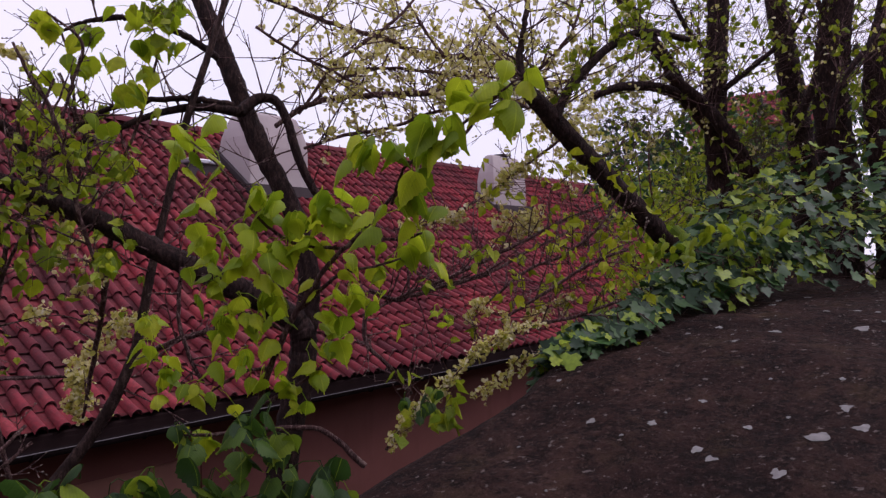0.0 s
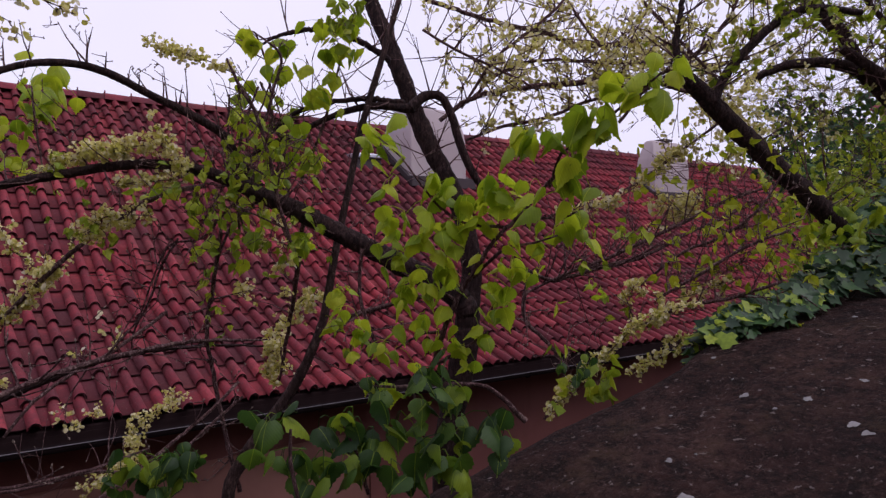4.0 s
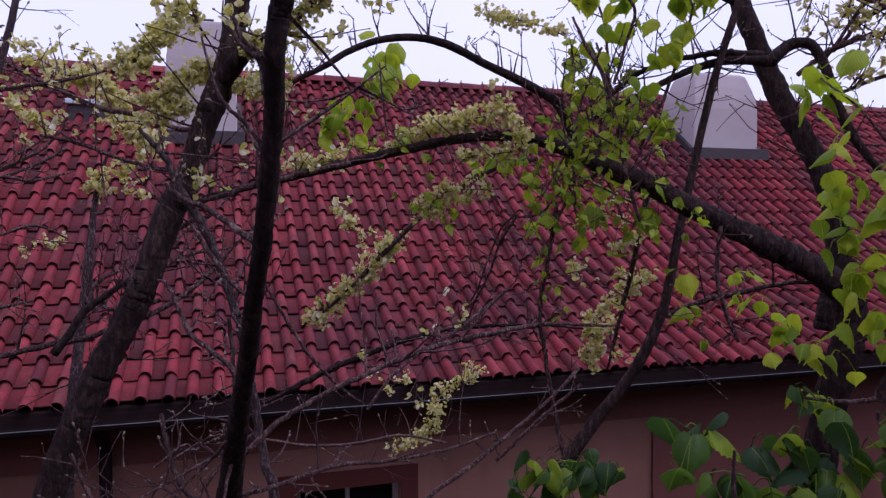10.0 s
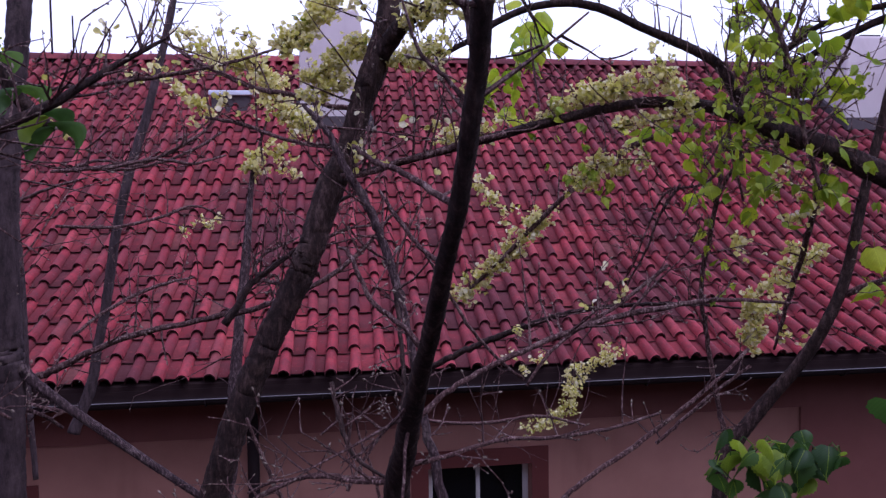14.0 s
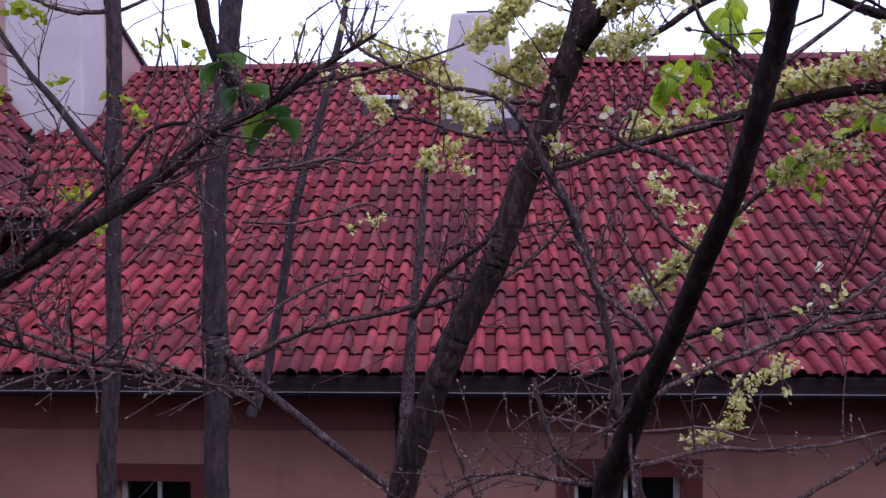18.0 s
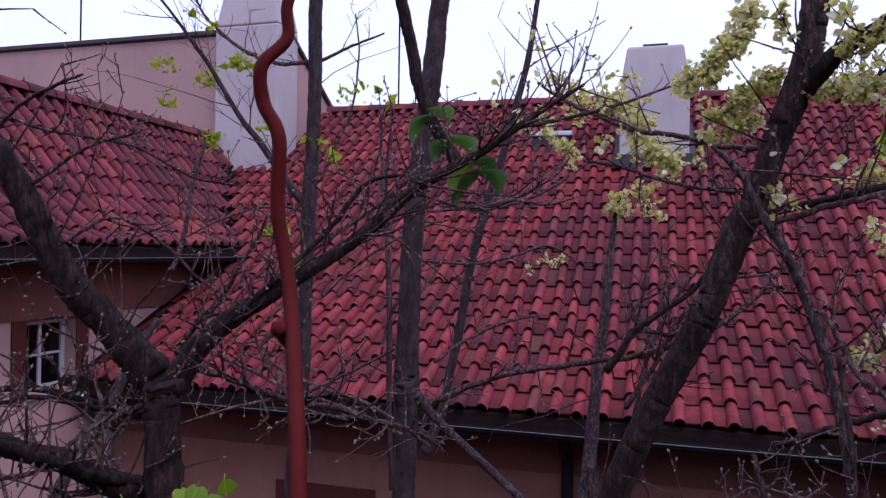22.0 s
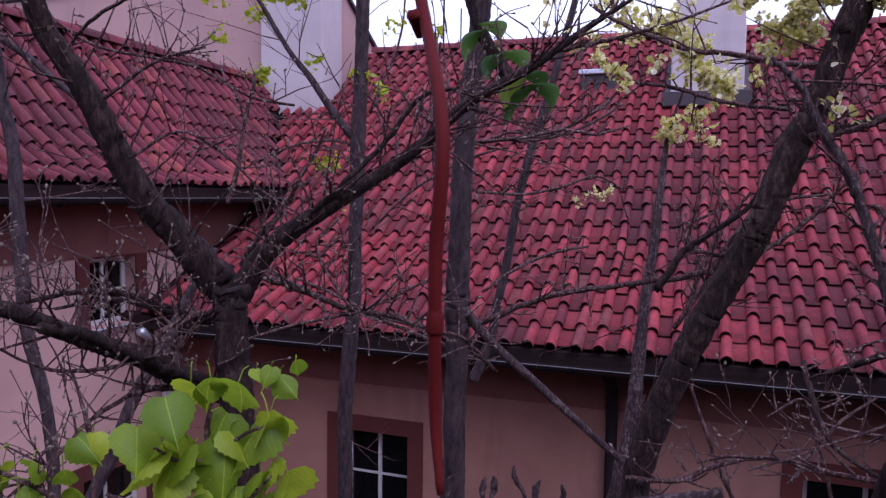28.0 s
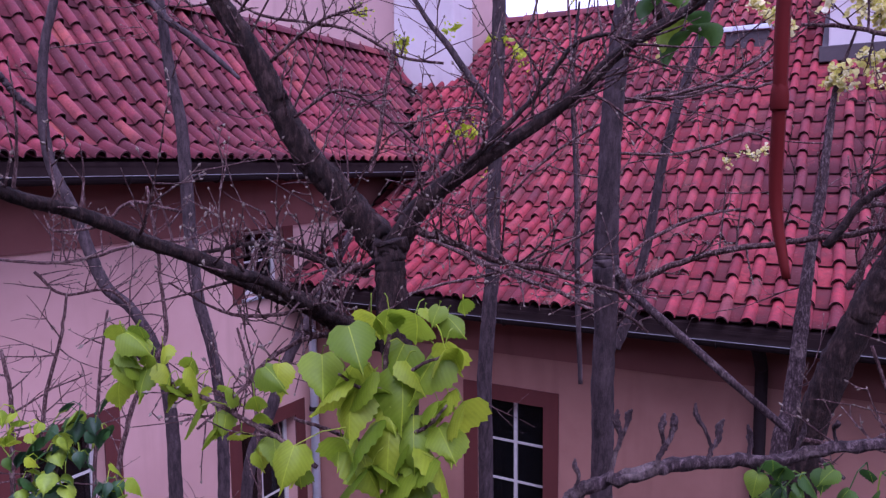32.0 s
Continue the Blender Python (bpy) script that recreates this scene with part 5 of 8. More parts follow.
limb(ash, "branch", M_TWIG, [(-1.598, 3.013, 3.700, 0.0105), (-1.541, 3.014, 3.721, 0.0101), (-1.449, 3.021, 3.766, 0.0092), (-1.331, 3.031, 3.805, 0.0092), (-1.193, 3.051, 3.829, 0.0088), (-1.062, 3.061, 3.852, 0.0088), (-0.960, 3.080, 3.883, 0.0088), (-0.856, 3.092, 3.931, 0.0081), (-0.759, 3.105, 4.006, 0.0066), (-0.698, 3.112, 4.079, 0.0051), (-0.636, 3.118, 4.132, 0.0036)], twig=20, tl=0.08773)
limb(ash, "branch", M_TWIG, [(-2.195, 2.848, 3.852, 0.0052), (-2.079, 2.872, 3.801, 0.0067), (-1.950, 2.896, 3.745, 0.0067), (-1.804, 2.928, 3.698, 0.0067), (-1.656, 2.958, 3.644, 0.0067), (-1.573, 2.973, 3.624, 0.0060), (-1.515, 2.979, 3.580, 0.0045)], twig=16, tl=0.08773)
limb(ash, "branch", M_TWIG, [(-1.912, 4.098, 4.284, 0.0073), (-1.695, 4.157, 4.318, 0.0097), (-1.539, 4.208, 4.362, 0.0086), (-1.400, 4.252, 4.458, 0.0074), (-1.317, 4.287, 4.564, 0.0049)], twig=10, tl=0.1297)
limb(ash, "branch", M_TWIG, [(-2.248, 2.854, 3.628, 0.0039), (-2.091, 2.890, 3.683, 0.0046), (-1.921, 2.926, 3.723, 0.0054), (-1.803, 2.953, 3.777, 0.0046), (-1.682, 2.981, 3.842, 0.0038), (-1.626, 2.989, 3.873, 0.0030)], twig=12, tl=0.05264)
limb(ash, "branch", M_TWIG, [(-1.882, 4.067, 3.644, 0.0084), (-1.765, 4.134, 3.734, 0.0097), (-1.617, 4.227, 3.809, 0.0086), (-1.470, 4.321, 3.840, 0.0062)], twig=10, tl=0.09441)
limb(ash, "branch", M_TWIG, [(-1.866, 4.131, 4.314, 0.0074), (-1.760, 4.173, 4.295, 0.0086), (-1.631, 4.228, 4.312, 0.0074), (-1.471, 4.299, 4.375, 0.0074), (-1.345, 4.364, 4.466, 0.0062)], twig=8, tl=0.1133)
limb(ash, "branch", M_TWIG, [(-2.080, 3.957, 3.667, 0.0070), (-2.055, 3.979, 3.904, 0.0071), (-2.073, 3.986, 4.135, 0.0083), (-2.097, 3.992, 4.401, 0.0072), (-2.121, 4.004, 4.708, 0.0060)], twig=10, tl=0.1478)
limb(ash, "branch", M_BARK_SMOOTH, [(-2.202, 4.448, 2.947, 0.0132), (-2.232, 4.473, 3.434, 0.0164), (-2.244, 4.496, 3.812, 0.0164), (-2.269, 4.515, 4.146, 0.0138), (-2.288, 4.527, 4.448, 0.0111), (-2.264, 4.553, 4.820, 0.0070)], twig=10, tl=0.1573)

ash2 = empty("ash_tree", -2.692, 4.403, -1.250, "slim grey trunk with a pale forked branch carrying fresh leaf tufts", "tree", "straight young trees")
limb(ash2, "trunk", M_BARK_SMOOTH, [(-2.593, 4.347, 5.665, 0.0360), (-2.593, 4.345, 5.473, 0.0372), (-2.598, 4.345, 5.225, 0.0390), (-2.597, 4.353, 4.994, 0.0390), (-2.605, 4.354, 4.641, 0.0390), (-2.618, 4.350, 4.337, 0.0440), (-2.624, 4.352, 4.064, 0.0390), (-2.635, 4.355, 3.810, 0.0390), (-2.636, 4.354, 3.561, 0.0415), (-2.660, 4.347, 3.258, 0.0440), (-2.684, 4.346, 2.922, 0.0440), (-2.684, 4.354, 2.612, 0.0446), (-2.683, 4.357, 2.308, 0.0452), (-2.683, 4.365, 2.005, 0.0459), (-2.688, 4.375, 1.694, 0.0465), (-2.688, 4.383, 1.391, 0.0471), (-2.687, 4.392, 1.087, 0.0477), (-2.693, 4.395, 0.777, 0.0483), (-2.692, 4.403, 0.473, 0.0490), (-2.692, 4.403, -0.388, 0.0509), (-2.692, 4.403, -1.250, 0.0529)], twig=8, tl=0.2479, sides=10, rough=0.03)
limb(ash2, "branch", M_BARK_SMOOTH, [(-2.617, 4.351, 4.306, 0.0223), (-2.693, 4.317, 4.405, 0.0236), (-2.775, 4.279, 4.530, 0.0205), (-2.829, 4.248, 4.621, 0.0192), (-2.906, 4.212, 4.725, 0.0149), (-2.976, 4.176, 4.848, 0.0136), (-3.046, 4.137, 4.982, 0.0121), (-3.111, 4.085, 5.092, 0.0107), (-3.181, 4.047, 5.202, 0.0080), (-3.252, 4.010, 5.300, 0.0066)], twig=22, tl=0.2169)
limb(ash2, "branch", M_TWIG, [(-2.633, 4.424, 5.055, 0.0136), (-2.790, 4.378, 5.037, 0.0124), (-2.917, 4.340, 5.071, 0.0110), (-3.022, 4.298, 5.135, 0.0096), (-3.144, 4.257, 5.251, 0.0082), (-3.201, 4.232, 5.355, 0.0055)], twig=16, tl=0.1859)
limb(ash2, "branch", M_TWIG, [(-2.608, 4.429, 5.055, 0.0111), (-2.449, 4.455, 5.127, 0.0083), (-2.290, 4.487, 5.190, 0.0055)], twig=3, tl=0.09297)
limb(ash2, "branch", M_TWIG, [(-3.217, 4.117, 4.002, 0.0136), (-3.167, 4.133, 4.189, 0.0136), (-3.129, 4.137, 4.412, 0.0122), (-3.091, 4.149, 4.562, 0.0108), (-3.078, 4.152, 4.642, 0.0081)], twig=5, tl=0.07438)
limb(ash2, "branch", M_TWIG, [(-2.640, 4.430, 4.102, 0.0111), (-2.470, 4.429, 4.214, 0.0110), (-2.289, 4.421, 4.331, 0.0122), (-2.152, 4.417, 4.433, 0.0107), (-2.064, 4.401, 4.520, 0.0066)], twig=12, tl=0.124)
limb(ash2, "branch", M_TWIG, [(-2.610, 4.371, 4.263, 0.0108), (-2.711, 4.340, 4.318, 0.0095), (-2.871, 4.292, 4.311, 0.0081), (-3.049, 4.238, 4.247, 0.0067), (-3.196, 4.194, 4.165, 0.0053)], twig=14, tl=0.124)
limb(ash2, "branch", M_TWIG, [(-2.596, 4.435, 4.462, 0.0083), (-2.536, 4.460, 4.630, 0.0083), (-2.461, 4.491, 4.818, 0.0070), (-2.437, 4.513, 5.100, 0.0056), (-2.462, 4.522, 5.311, 0.0042)], twig=8, tl=0.09297)
leaf_tufts(ash2, [(-2.957, 4.261, 5.028), (-3.100, 4.241, 4.948), (-3.326, 4.189, 5.020), (-3.119, 4.238, 4.650), (-3.080, 4.248, 4.638), (-2.827, 4.290, 4.703), (-2.587, 4.339, 4.647), (-2.502, 4.356, 4.553), (-2.812, 4.298, 4.201), (-2.674, 4.326, 4.051), (-3.131, 4.237, 4.948), (-2.982, 4.257, 5.015), (-2.904, 4.275, 5.004), (-3.315, 4.204, 4.840), (-2.742, 4.311, 4.214)], count=7, size=0.04649, spread=0.03719, seed=5)
leaf_tufts(ash2, [(-2.469, 4.396, 4.883), (-2.389, 4.406, 4.897), (-2.284, 4.431, 4.875), (-2.246, 4.436, 4.832), (-3.232, 4.230, 5.262), (-3.125, 4.250, 5.207)], count=3, size=0.05578, spread=0.03099, seed=6)

cherry = empty("cherry_tree", -1.165, 2.812, 1.292, "leaning grey-brown cherry tree with a scarred bend and pale blossom above", "tree")
limb(cherry, "trunk", M_BARK_GREY, [(-0.662, 2.819, 4.742, 0.0306), (-0.687, 2.797, 4.650, 0.0319), (-0.699, 2.789, 4.558, 0.0319), (-0.725, 2.779, 4.458, 0.0336), (-0.765, 2.771, 4.353, 0.0319), (-0.798, 2.767, 4.248, 0.0319), (-0.836, 2.761, 4.168, 0.0373), (-0.879, 2.757, 4.045, 0.0348), (-0.900, 2.754, 3.995, 0.0336), (-0.917, 2.752, 3.953, 0.0294)], twig=14, tl=0.1259, sides=12, rough=0.04)
limb(cherry, "trunk_foot", M_BARK, [(-0.879, 2.757, 4.045, 0.0256), (-0.896, 2.758, 4.007, 0.0323), (-0.908, 2.760, 3.970, 0.0352), (-0.967, 2.759, 3.853, 0.0357), (-1.017, 2.759, 3.748, 0.0357), (-1.055, 2.762, 3.655, 0.0365), (-1.097, 2.763, 3.534, 0.0369), (-1.126, 2.768, 3.412, 0.0369), (-1.131, 2.769, 3.219, 0.0373), (-1.135, 2.774, 3.026, 0.0378), (-1.139, 2.780, 2.837, 0.0382), (-1.143, 2.785, 2.644, 0.0386), (-1.148, 2.791, 2.451, 0.0390), (-1.152, 2.796, 2.258, 0.0394), (-1.156, 2.801, 2.070, 0.0399), (-1.161, 2.807, 1.877, 0.0403), (-1.165, 2.812, 1.684, 0.0407), (-1.165, 2.812, 1.488, 0.0423), (-1.165, 2.812, 1.292, 0.0440)], sides=12, rough=0.07)
limb(cherry, "limb", M_BARK, [(-0.723, 2.708, 4.448, 0.0252), (-0.691, 2.676, 4.489, 0.0222), (-0.662, 2.652, 4.514, 0.0180), (-0.597, 2.603, 4.549, 0.0155), (-0.540, 2.560, 4.601, 0.0126), (-0.467, 2.515, 4.661, 0.0101), (-0.376, 2.422, 4.731, 0.0063)], twig=24, tl=0.09231, bloom=0.6)
limb(cherry, "limb", M_BARK_LICHEN, [(-0.891, 2.687, 4.337, 0.0049), (-0.861, 2.675, 4.300, 0.0073), (-0.836, 2.670, 4.271, 0.0084), (-0.806, 2.658, 4.203, 0.0097), (-0.769, 2.650, 4.140, 0.0101), (-0.741, 2.639, 4.073, 0.0101), (-0.716, 2.631, 4.002, 0.0105), (-0.692, 2.615, 3.909, 0.0105), (-0.672, 2.599, 3.816, 0.0105), (-0.661, 2.584, 3.723, 0.0109), (-0.645, 2.572, 3.635, 0.0117), (-0.613, 2.548, 3.499, 0.0126)], twig=26, tl=0.1049, rough=0.1)
limb(cherry, "limb", M_BARK_LICHEN, [(-1.055, 3.718, 4.568, 0.0030), (-1.072, 3.688, 4.448, 0.0040), (-1.105, 3.670, 4.333, 0.0060), (-1.125, 3.654, 4.244, 0.0089), (-1.137, 3.625, 4.107, 0.0130), (-1.149, 3.584, 3.927, 0.0174), (-1.167, 3.550, 3.758, 0.0190), (-1.179, 3.510, 3.572, 0.0228), (-1.186, 3.474, 3.430, 0.0261), (-1.198, 3.445, 3.288, 0.0277), (-1.221, 3.410, 3.146, 0.0315), (-1.222, 3.411, 2.895, 0.0315), (-1.227, 3.412, 2.651, 0.0321), (-1.233, 3.414, 2.401, 0.0326), (-1.233, 3.415, 2.156, 0.0326), (-1.239, 3.416, 1.911, 0.0332), (-1.239, 3.417, 1.661, 0.0332), (-1.245, 3.418, 1.417, 0.0337), (-1.251, 3.420, 1.167, 0.0342), (-1.251, 3.421, 0.922, 0.0342), (-1.251, 3.421, 0.576, 0.0356), (-1.251, 3.421, 0.230, 0.0370)], twig=20, tl=0.1359, rough=0.1)
limb(cherry, "limb", M_TWIG, [(-0.814, 3.041, 4.276, 0.0075), (-0.908, 3.093, 4.291, 0.0062), (-1.001, 3.143, 4.321, 0.0063), (-1.096, 3.198, 4.360, 0.0065), (-1.199, 3.248, 4.384, 0.0050)], twig=9, tl=0.09536, bloom=0.2)
limb(cherry, "limb", M_TWIG, [(-0.751, 3.096, 4.387, 0.0092), (-0.845, 3.134, 4.402, 0.0086), (-0.937, 3.177, 4.437, 0.0080), (-1.051, 3.224, 4.462, 0.0082), (-1.169, 3.278, 4.519, 0.0075), (-1.277, 3.324, 4.583, 0.0060), (-1.352, 3.368, 4.642, 0.0043)], twig=14, tl=0.1192, bloom=0.2)
limb(cherry, "limb", M_TWIG, [(-0.813, 2.716, 4.184, 0.0075), (-0.754, 2.718, 4.192, 0.0075), (-0.678, 2.722, 4.217, 0.0075), (-0.603, 2.725, 4.236, 0.0075), (-0.514, 2.729, 4.262, 0.0075), (-0.436, 2.743, 4.281, 0.0063)], twig=10, tl=0.08392, bloom=0.2)
limb(cherry, "limb", M_TWIG, [(-0.879, 2.999, 3.948, 0.0074), (-0.971, 3.034, 3.917, 0.0068), (-1.047, 3.068, 3.946, 0.0061), (-1.033, 3.095, 3.992, 0.0054), (-0.940, 3.140, 4.039, 0.0040)], twig=12, tl=0.09154)
limb(cherry, "limb", M_TWIG, [(-1.048, 3.257, 3.651, 0.0074), (-1.015, 3.256, 3.818, 0.0074), (-0.949, 3.255, 3.980, 0.0066), (-0.882, 3.248, 4.079, 0.0050)], twig=8, tl=0.09536)
limb(cherry, "limb", M_TWIG, [(-1.066, 3.052, 3.721, 0.0088), (-0.993, 3.066, 3.840, 0.0081), (-0.951, 3.076, 3.927, 0.0074), (-0.890, 3.093, 4.014, 0.0066), (-0.816, 3.110, 4.056, 0.0052), (-0.709, 3.137, 4.073, 0.0037)], twig=16, tl=0.09154)
limb(cherry, "limb", M_TWIG, [(-1.617, 3.077, 4.404, 0.0038), (-1.527, 3.072, 4.434, 0.0060), (-1.394, 3.075, 4.449, 0.0068), (-1.275, 3.073, 4.467, 0.0068), (-1.170, 3.084, 4.490, 0.0061), (-1.055, 3.092, 4.521, 0.0046), (-0.918, 3.110, 4.572, 0.0031)], twig=12, tl=0.07152, bloom=0.2)
blossom_spray(cherry, [(-0.687, 2.658, 4.493), (-0.642, 2.617, 4.513), (-0.598, 2.572, 4.540), (-0.553, 2.530, 4.584), (-0.493, 2.477, 4.626)], count=105, spread=0.0164, size=0.0071, seed=22)
blossom_spray(cherry, [(-1.353, 3.697, 4.729), (-1.309, 3.690, 4.697), (-1.274, 3.679, 4.669), (-1.226, 3.672, 4.631), (-1.167, 3.663, 4.636)], count=29, spread=0.0231, size=0.0120, seed=11)
blossom_spray(cherry, [(-1.189, 3.664, 4.630), (-1.130, 3.655, 4.635), (-1.096, 3.645, 4.588), (-1.069, 3.640, 4.550), (-1.031, 3.633, 4.523)], count=64, spread=0.0277, size=0.0117, seed=12)
blossom_spray(cherry, [(-0.891, 2.826, 4.412), (-0.843, 2.820, 4.438), (-0.801, 2.813, 4.471), (-0.755, 2.810, 4.505)], count=90, spread=0.0150, size=0.0080, seed=13)
blossom_spray(cherry, [(-0.907, 2.828, 4.370), (-0.868, 2.818, 4.383), (-0.831, 2.816, 4.400), (-0.789, 2.810, 4.421)], count=33, spread=0.0123, size=0.0080, seed=14)
blossom_spray(cherry, [(-1.058, 3.636, 4.474), (-0.994, 3.626, 4.446), (-0.934, 3.622, 4.429), (-0.978, 3.621, 4.386)], count=57, spread=0.0254, size=0.0114, seed=15)
blossom_spray(cherry, [(-1.147, 3.644, 4.260), (-1.101, 3.631, 4.300), (-1.036, 3.622, 4.310), (-1.005, 3.620, 4.261)], count=23, spread=0.0231, size=0.0115, seed=16)
blossom_spray(cherry, [(-1.360, 3.628, 4.532), (-1.305, 3.621, 4.483), (-1.255, 3.611, 4.439)], count=16, spread=0.0162, size=0.0117, seed=17)
blossom_spray(cherry, [(-0.672, 2.620, 4.413), (-0.634, 2.614, 4.425), (-0.602, 2.610, 4.436)], count=24, spread=0.0109, size=0.0071, seed=18)
blossom_spray(cherry, [(-0.807, 2.812, 4.643), (-0.836, 2.802, 4.588), (-0.892, 2.792, 4.520), (-0.941, 2.779, 4.479)], count=135, spread=0.0177, size=0.0081, seed=19)
blossom_spray(cherry, [(-0.697, 2.747, 4.444), (-0.629, 2.767, 4.478), (-0.583, 2.780, 4.501)], count=39, spread=0.0136, size=0.0078, seed=20)
blossom_spray(cherry, [(-1.607, 4.644, 4.002), (-1.570, 4.648, 4.035), (-1.457, 4.670, 4.075), (-1.423, 4.683, 4.088)], count=9, spread=0.0239, size=0.0120, seed=21)
limb(cherry, "limb", M_BARK, [(-1.109, 2.922, 3.833, 0.0112), (-1.044, 2.945, 3.929, 0.0103), (-0.987, 2.964, 3.976, 0.0090), (-0.911, 2.989, 4.031, 0.0075), (-0.836, 3.012, 4.127, 0.0061), (-0.750, 3.039, 4.166, 0.0047)], twig=12, tl=0.08582)
limb(ash, "branch", M_TWIG, [(-1.879, 3.906, 4.274, 0.0069), (-1.708, 3.979, 4.291, 0.0081), (-1.549, 4.060, 4.328, 0.0081), (-1.420, 4.120, 4.314, 0.0070), (-1.300, 4.188, 4.354, 0.0047)], twig=8, tl=0.09441)
limb(ash, "branch", M_TWIG, [(-1.889, 3.957, 4.073, 0.0070), (-1.693, 4.037, 4.066, 0.0070), (-1.547, 4.112, 4.102, 0.0071), (-1.424, 4.178, 4.145, 0.0060), (-1.318, 4.229, 4.091, 0.0048)], twig=8, tl=0.09441)
limb(ash, "branch", M_TWIG, [(-2.467, 3.513, 3.731, 0.0057), (-2.336, 3.541, 3.682, 0.0077), (-2.179, 3.562, 3.612, 0.0077), (-2.019, 3.591, 3.568, 0.0078), (-1.894, 3.616, 3.502, 0.0069), (-1.764, 3.624, 3.458, 0.0060)], twig=12, tl=0.0801)
limb(ash, "branch", M_TWIG, [(-1.911, 4.125, 4.284, 0.0082), (-1.780, 4.141, 4.331, 0.0071), (-1.655, 4.152, 4.308, 0.0071), (-1.514, 4.186, 4.374, 0.0060), (-1.402, 4.199, 4.437, 0.0048)], twig=8, tl=0.09078)
limb(ash, "branch", M_TWIG, [(-2.318, 3.879, 3.909, 0.0054), (-2.194, 3.889, 4.031, 0.0065), (-2.039, 3.893, 4.138, 0.0065), (-1.887, 3.895, 4.209, 0.0065), (-1.744, 3.891, 4.250, 0.0043)], twig=10, tl=0.0801)

elder = empty("dark_trunk_tree", -0.746, 2.483, 1.793, "dark slender trunk leaning outwards with bare buds", "tree")
limb(elder, "trunk", M_BARK, [(-0.675, 1.666, 4.403, 0.0116), (-0.668, 1.698, 4.374, 0.0120), (-0.669, 1.731, 4.337, 0.0124), (-0.672, 1.739, 4.321, 0.0120), (-0.676, 1.748, 4.288, 0.0120), (-0.675, 1.785, 4.232, 0.0116), (-0.679, 1.818, 4.173, 0.0120), (-0.684, 1.862, 4.104, 0.0120), (-0.691, 1.931, 4.033, 0.0129), (-0.697, 2.028, 3.940, 0.0142), (-0.707, 2.138, 3.840, 0.0176), (-0.717, 2.249, 3.722, 0.0223), (-0.727, 2.338, 3.612, 0.0257), (-0.728, 2.357, 3.397, 0.0266), (-0.733, 2.375, 3.187, 0.0270), (-0.734, 2.394, 2.977, 0.0279), (-0.739, 2.413, 2.767, 0.0283), (-0.739, 2.431, 2.557, 0.0292), (-0.744, 2.446, 2.343, 0.0296), (-0.745, 2.464, 2.133, 0.0305), (-0.746, 2.483, 1.923, 0.0309), (-0.746, 2.483, 1.858, 0.0321), (-0.746, 2.483, 1.793, 0.0334)], twig=16, tl=0.09441, sides=12, rough=0.06)
limb(elder, "limb", M_TWIG, [(-0.688, 1.862, 4.109, 0.0043), (-0.713, 1.888, 4.127, 0.0038), (-0.742, 1.920, 4.149, 0.0036), (-0.767, 1.939, 4.159, 0.0033), (-0.792, 1.966, 4.181, 0.0024)], twig=3, tl=0.04291)
limb(elder, "limb", M_TWIG, [(-0.684, 1.767, 4.254, 0.0037), (-0.689, 1.771, 4.292, 0.0035), (-0.703, 1.772, 4.305, 0.0029), (-0.712, 1.783, 4.329, 0.0021)])
limb(elder, "limb", M_TWIG, [(-0.681, 1.744, 4.283, 0.0031), (-0.699, 1.759, 4.292, 0.0026), (-0.718, 1.775, 4.318, 0.0021)])
limb(elder, "limb", M_TWIG, [(-0.695, 2.073, 3.903, 0.0054), (-0.725, 2.091, 3.942, 0.0039), (-0.771, 2.114, 3.981, 0.0036), (-0.799, 2.139, 4.044, 0.0033), (-0.815, 2.148, 4.053, 0.0016)], twig=3, tl=0.04291)
limb(elder, "limb", M_TWIG, [(-0.686, 1.940, 4.037, 0.0034), (-0.715, 1.962, 4.060, 0.0027), (-0.740, 1.984, 4.095, 0.0028), (-0.761, 2.002, 4.130, 0.0018)], twig=2, tl=0.04291)
limb(elder, "limb", M_TWIG, [(-0.695, 2.384, 3.720, 0.0067), (-0.630, 2.399, 3.770, 0.0063), (-0.554, 2.421, 3.806, 0.0059), (-0.462, 2.435, 3.840, 0.0065), (-0.365, 2.450, 3.871, 0.0067), (-0.268, 2.473, 3.889, 0.0068), (-0.153, 2.492, 3.903, 0.0069), (-0.025, 2.520, 3.910, 0.0053), (0.102, 2.530, 3.899, 0.0036), (0.156, 2.536, 3.896, 0.0024)], twig=12, tl=0.06866)
limb(elder, "limb", M_TWIG, [(-0.701, 2.336, 3.663, 0.0064), (-0.635, 2.375, 3.662, 0.0051), (-0.512, 2.448, 3.662, 0.0049), (-0.386, 2.509, 3.640, 0.0046), (-0.240, 2.576, 3.633, 0.0043), (-0.115, 2.636, 3.640, 0.0032)], twig=12, tl=0.08582)
limb(elder, "limb", M_TWIG, [(-0.740, 2.342, 3.633, 0.0060), (-0.794, 2.376, 3.624, 0.0051), (-0.857, 2.410, 3.625, 0.0041), (-0.946, 2.455, 3.604, 0.0031), (-1.000, 2.484, 3.575, 0.0027)], twig=7, tl=0.06437)
limb(elder, "limb", M_TWIG, [(0.147, 2.713, 3.763, 0.0047), (0.065, 2.691, 3.703, 0.0053), (-0.057, 2.653, 3.637, 0.0058), (-0.179, 2.614, 3.577, 0.0063), (-0.291, 2.578, 3.531, 0.0061), (-0.363, 2.557, 3.491, 0.0061)], twig=5, tl=0.05149)
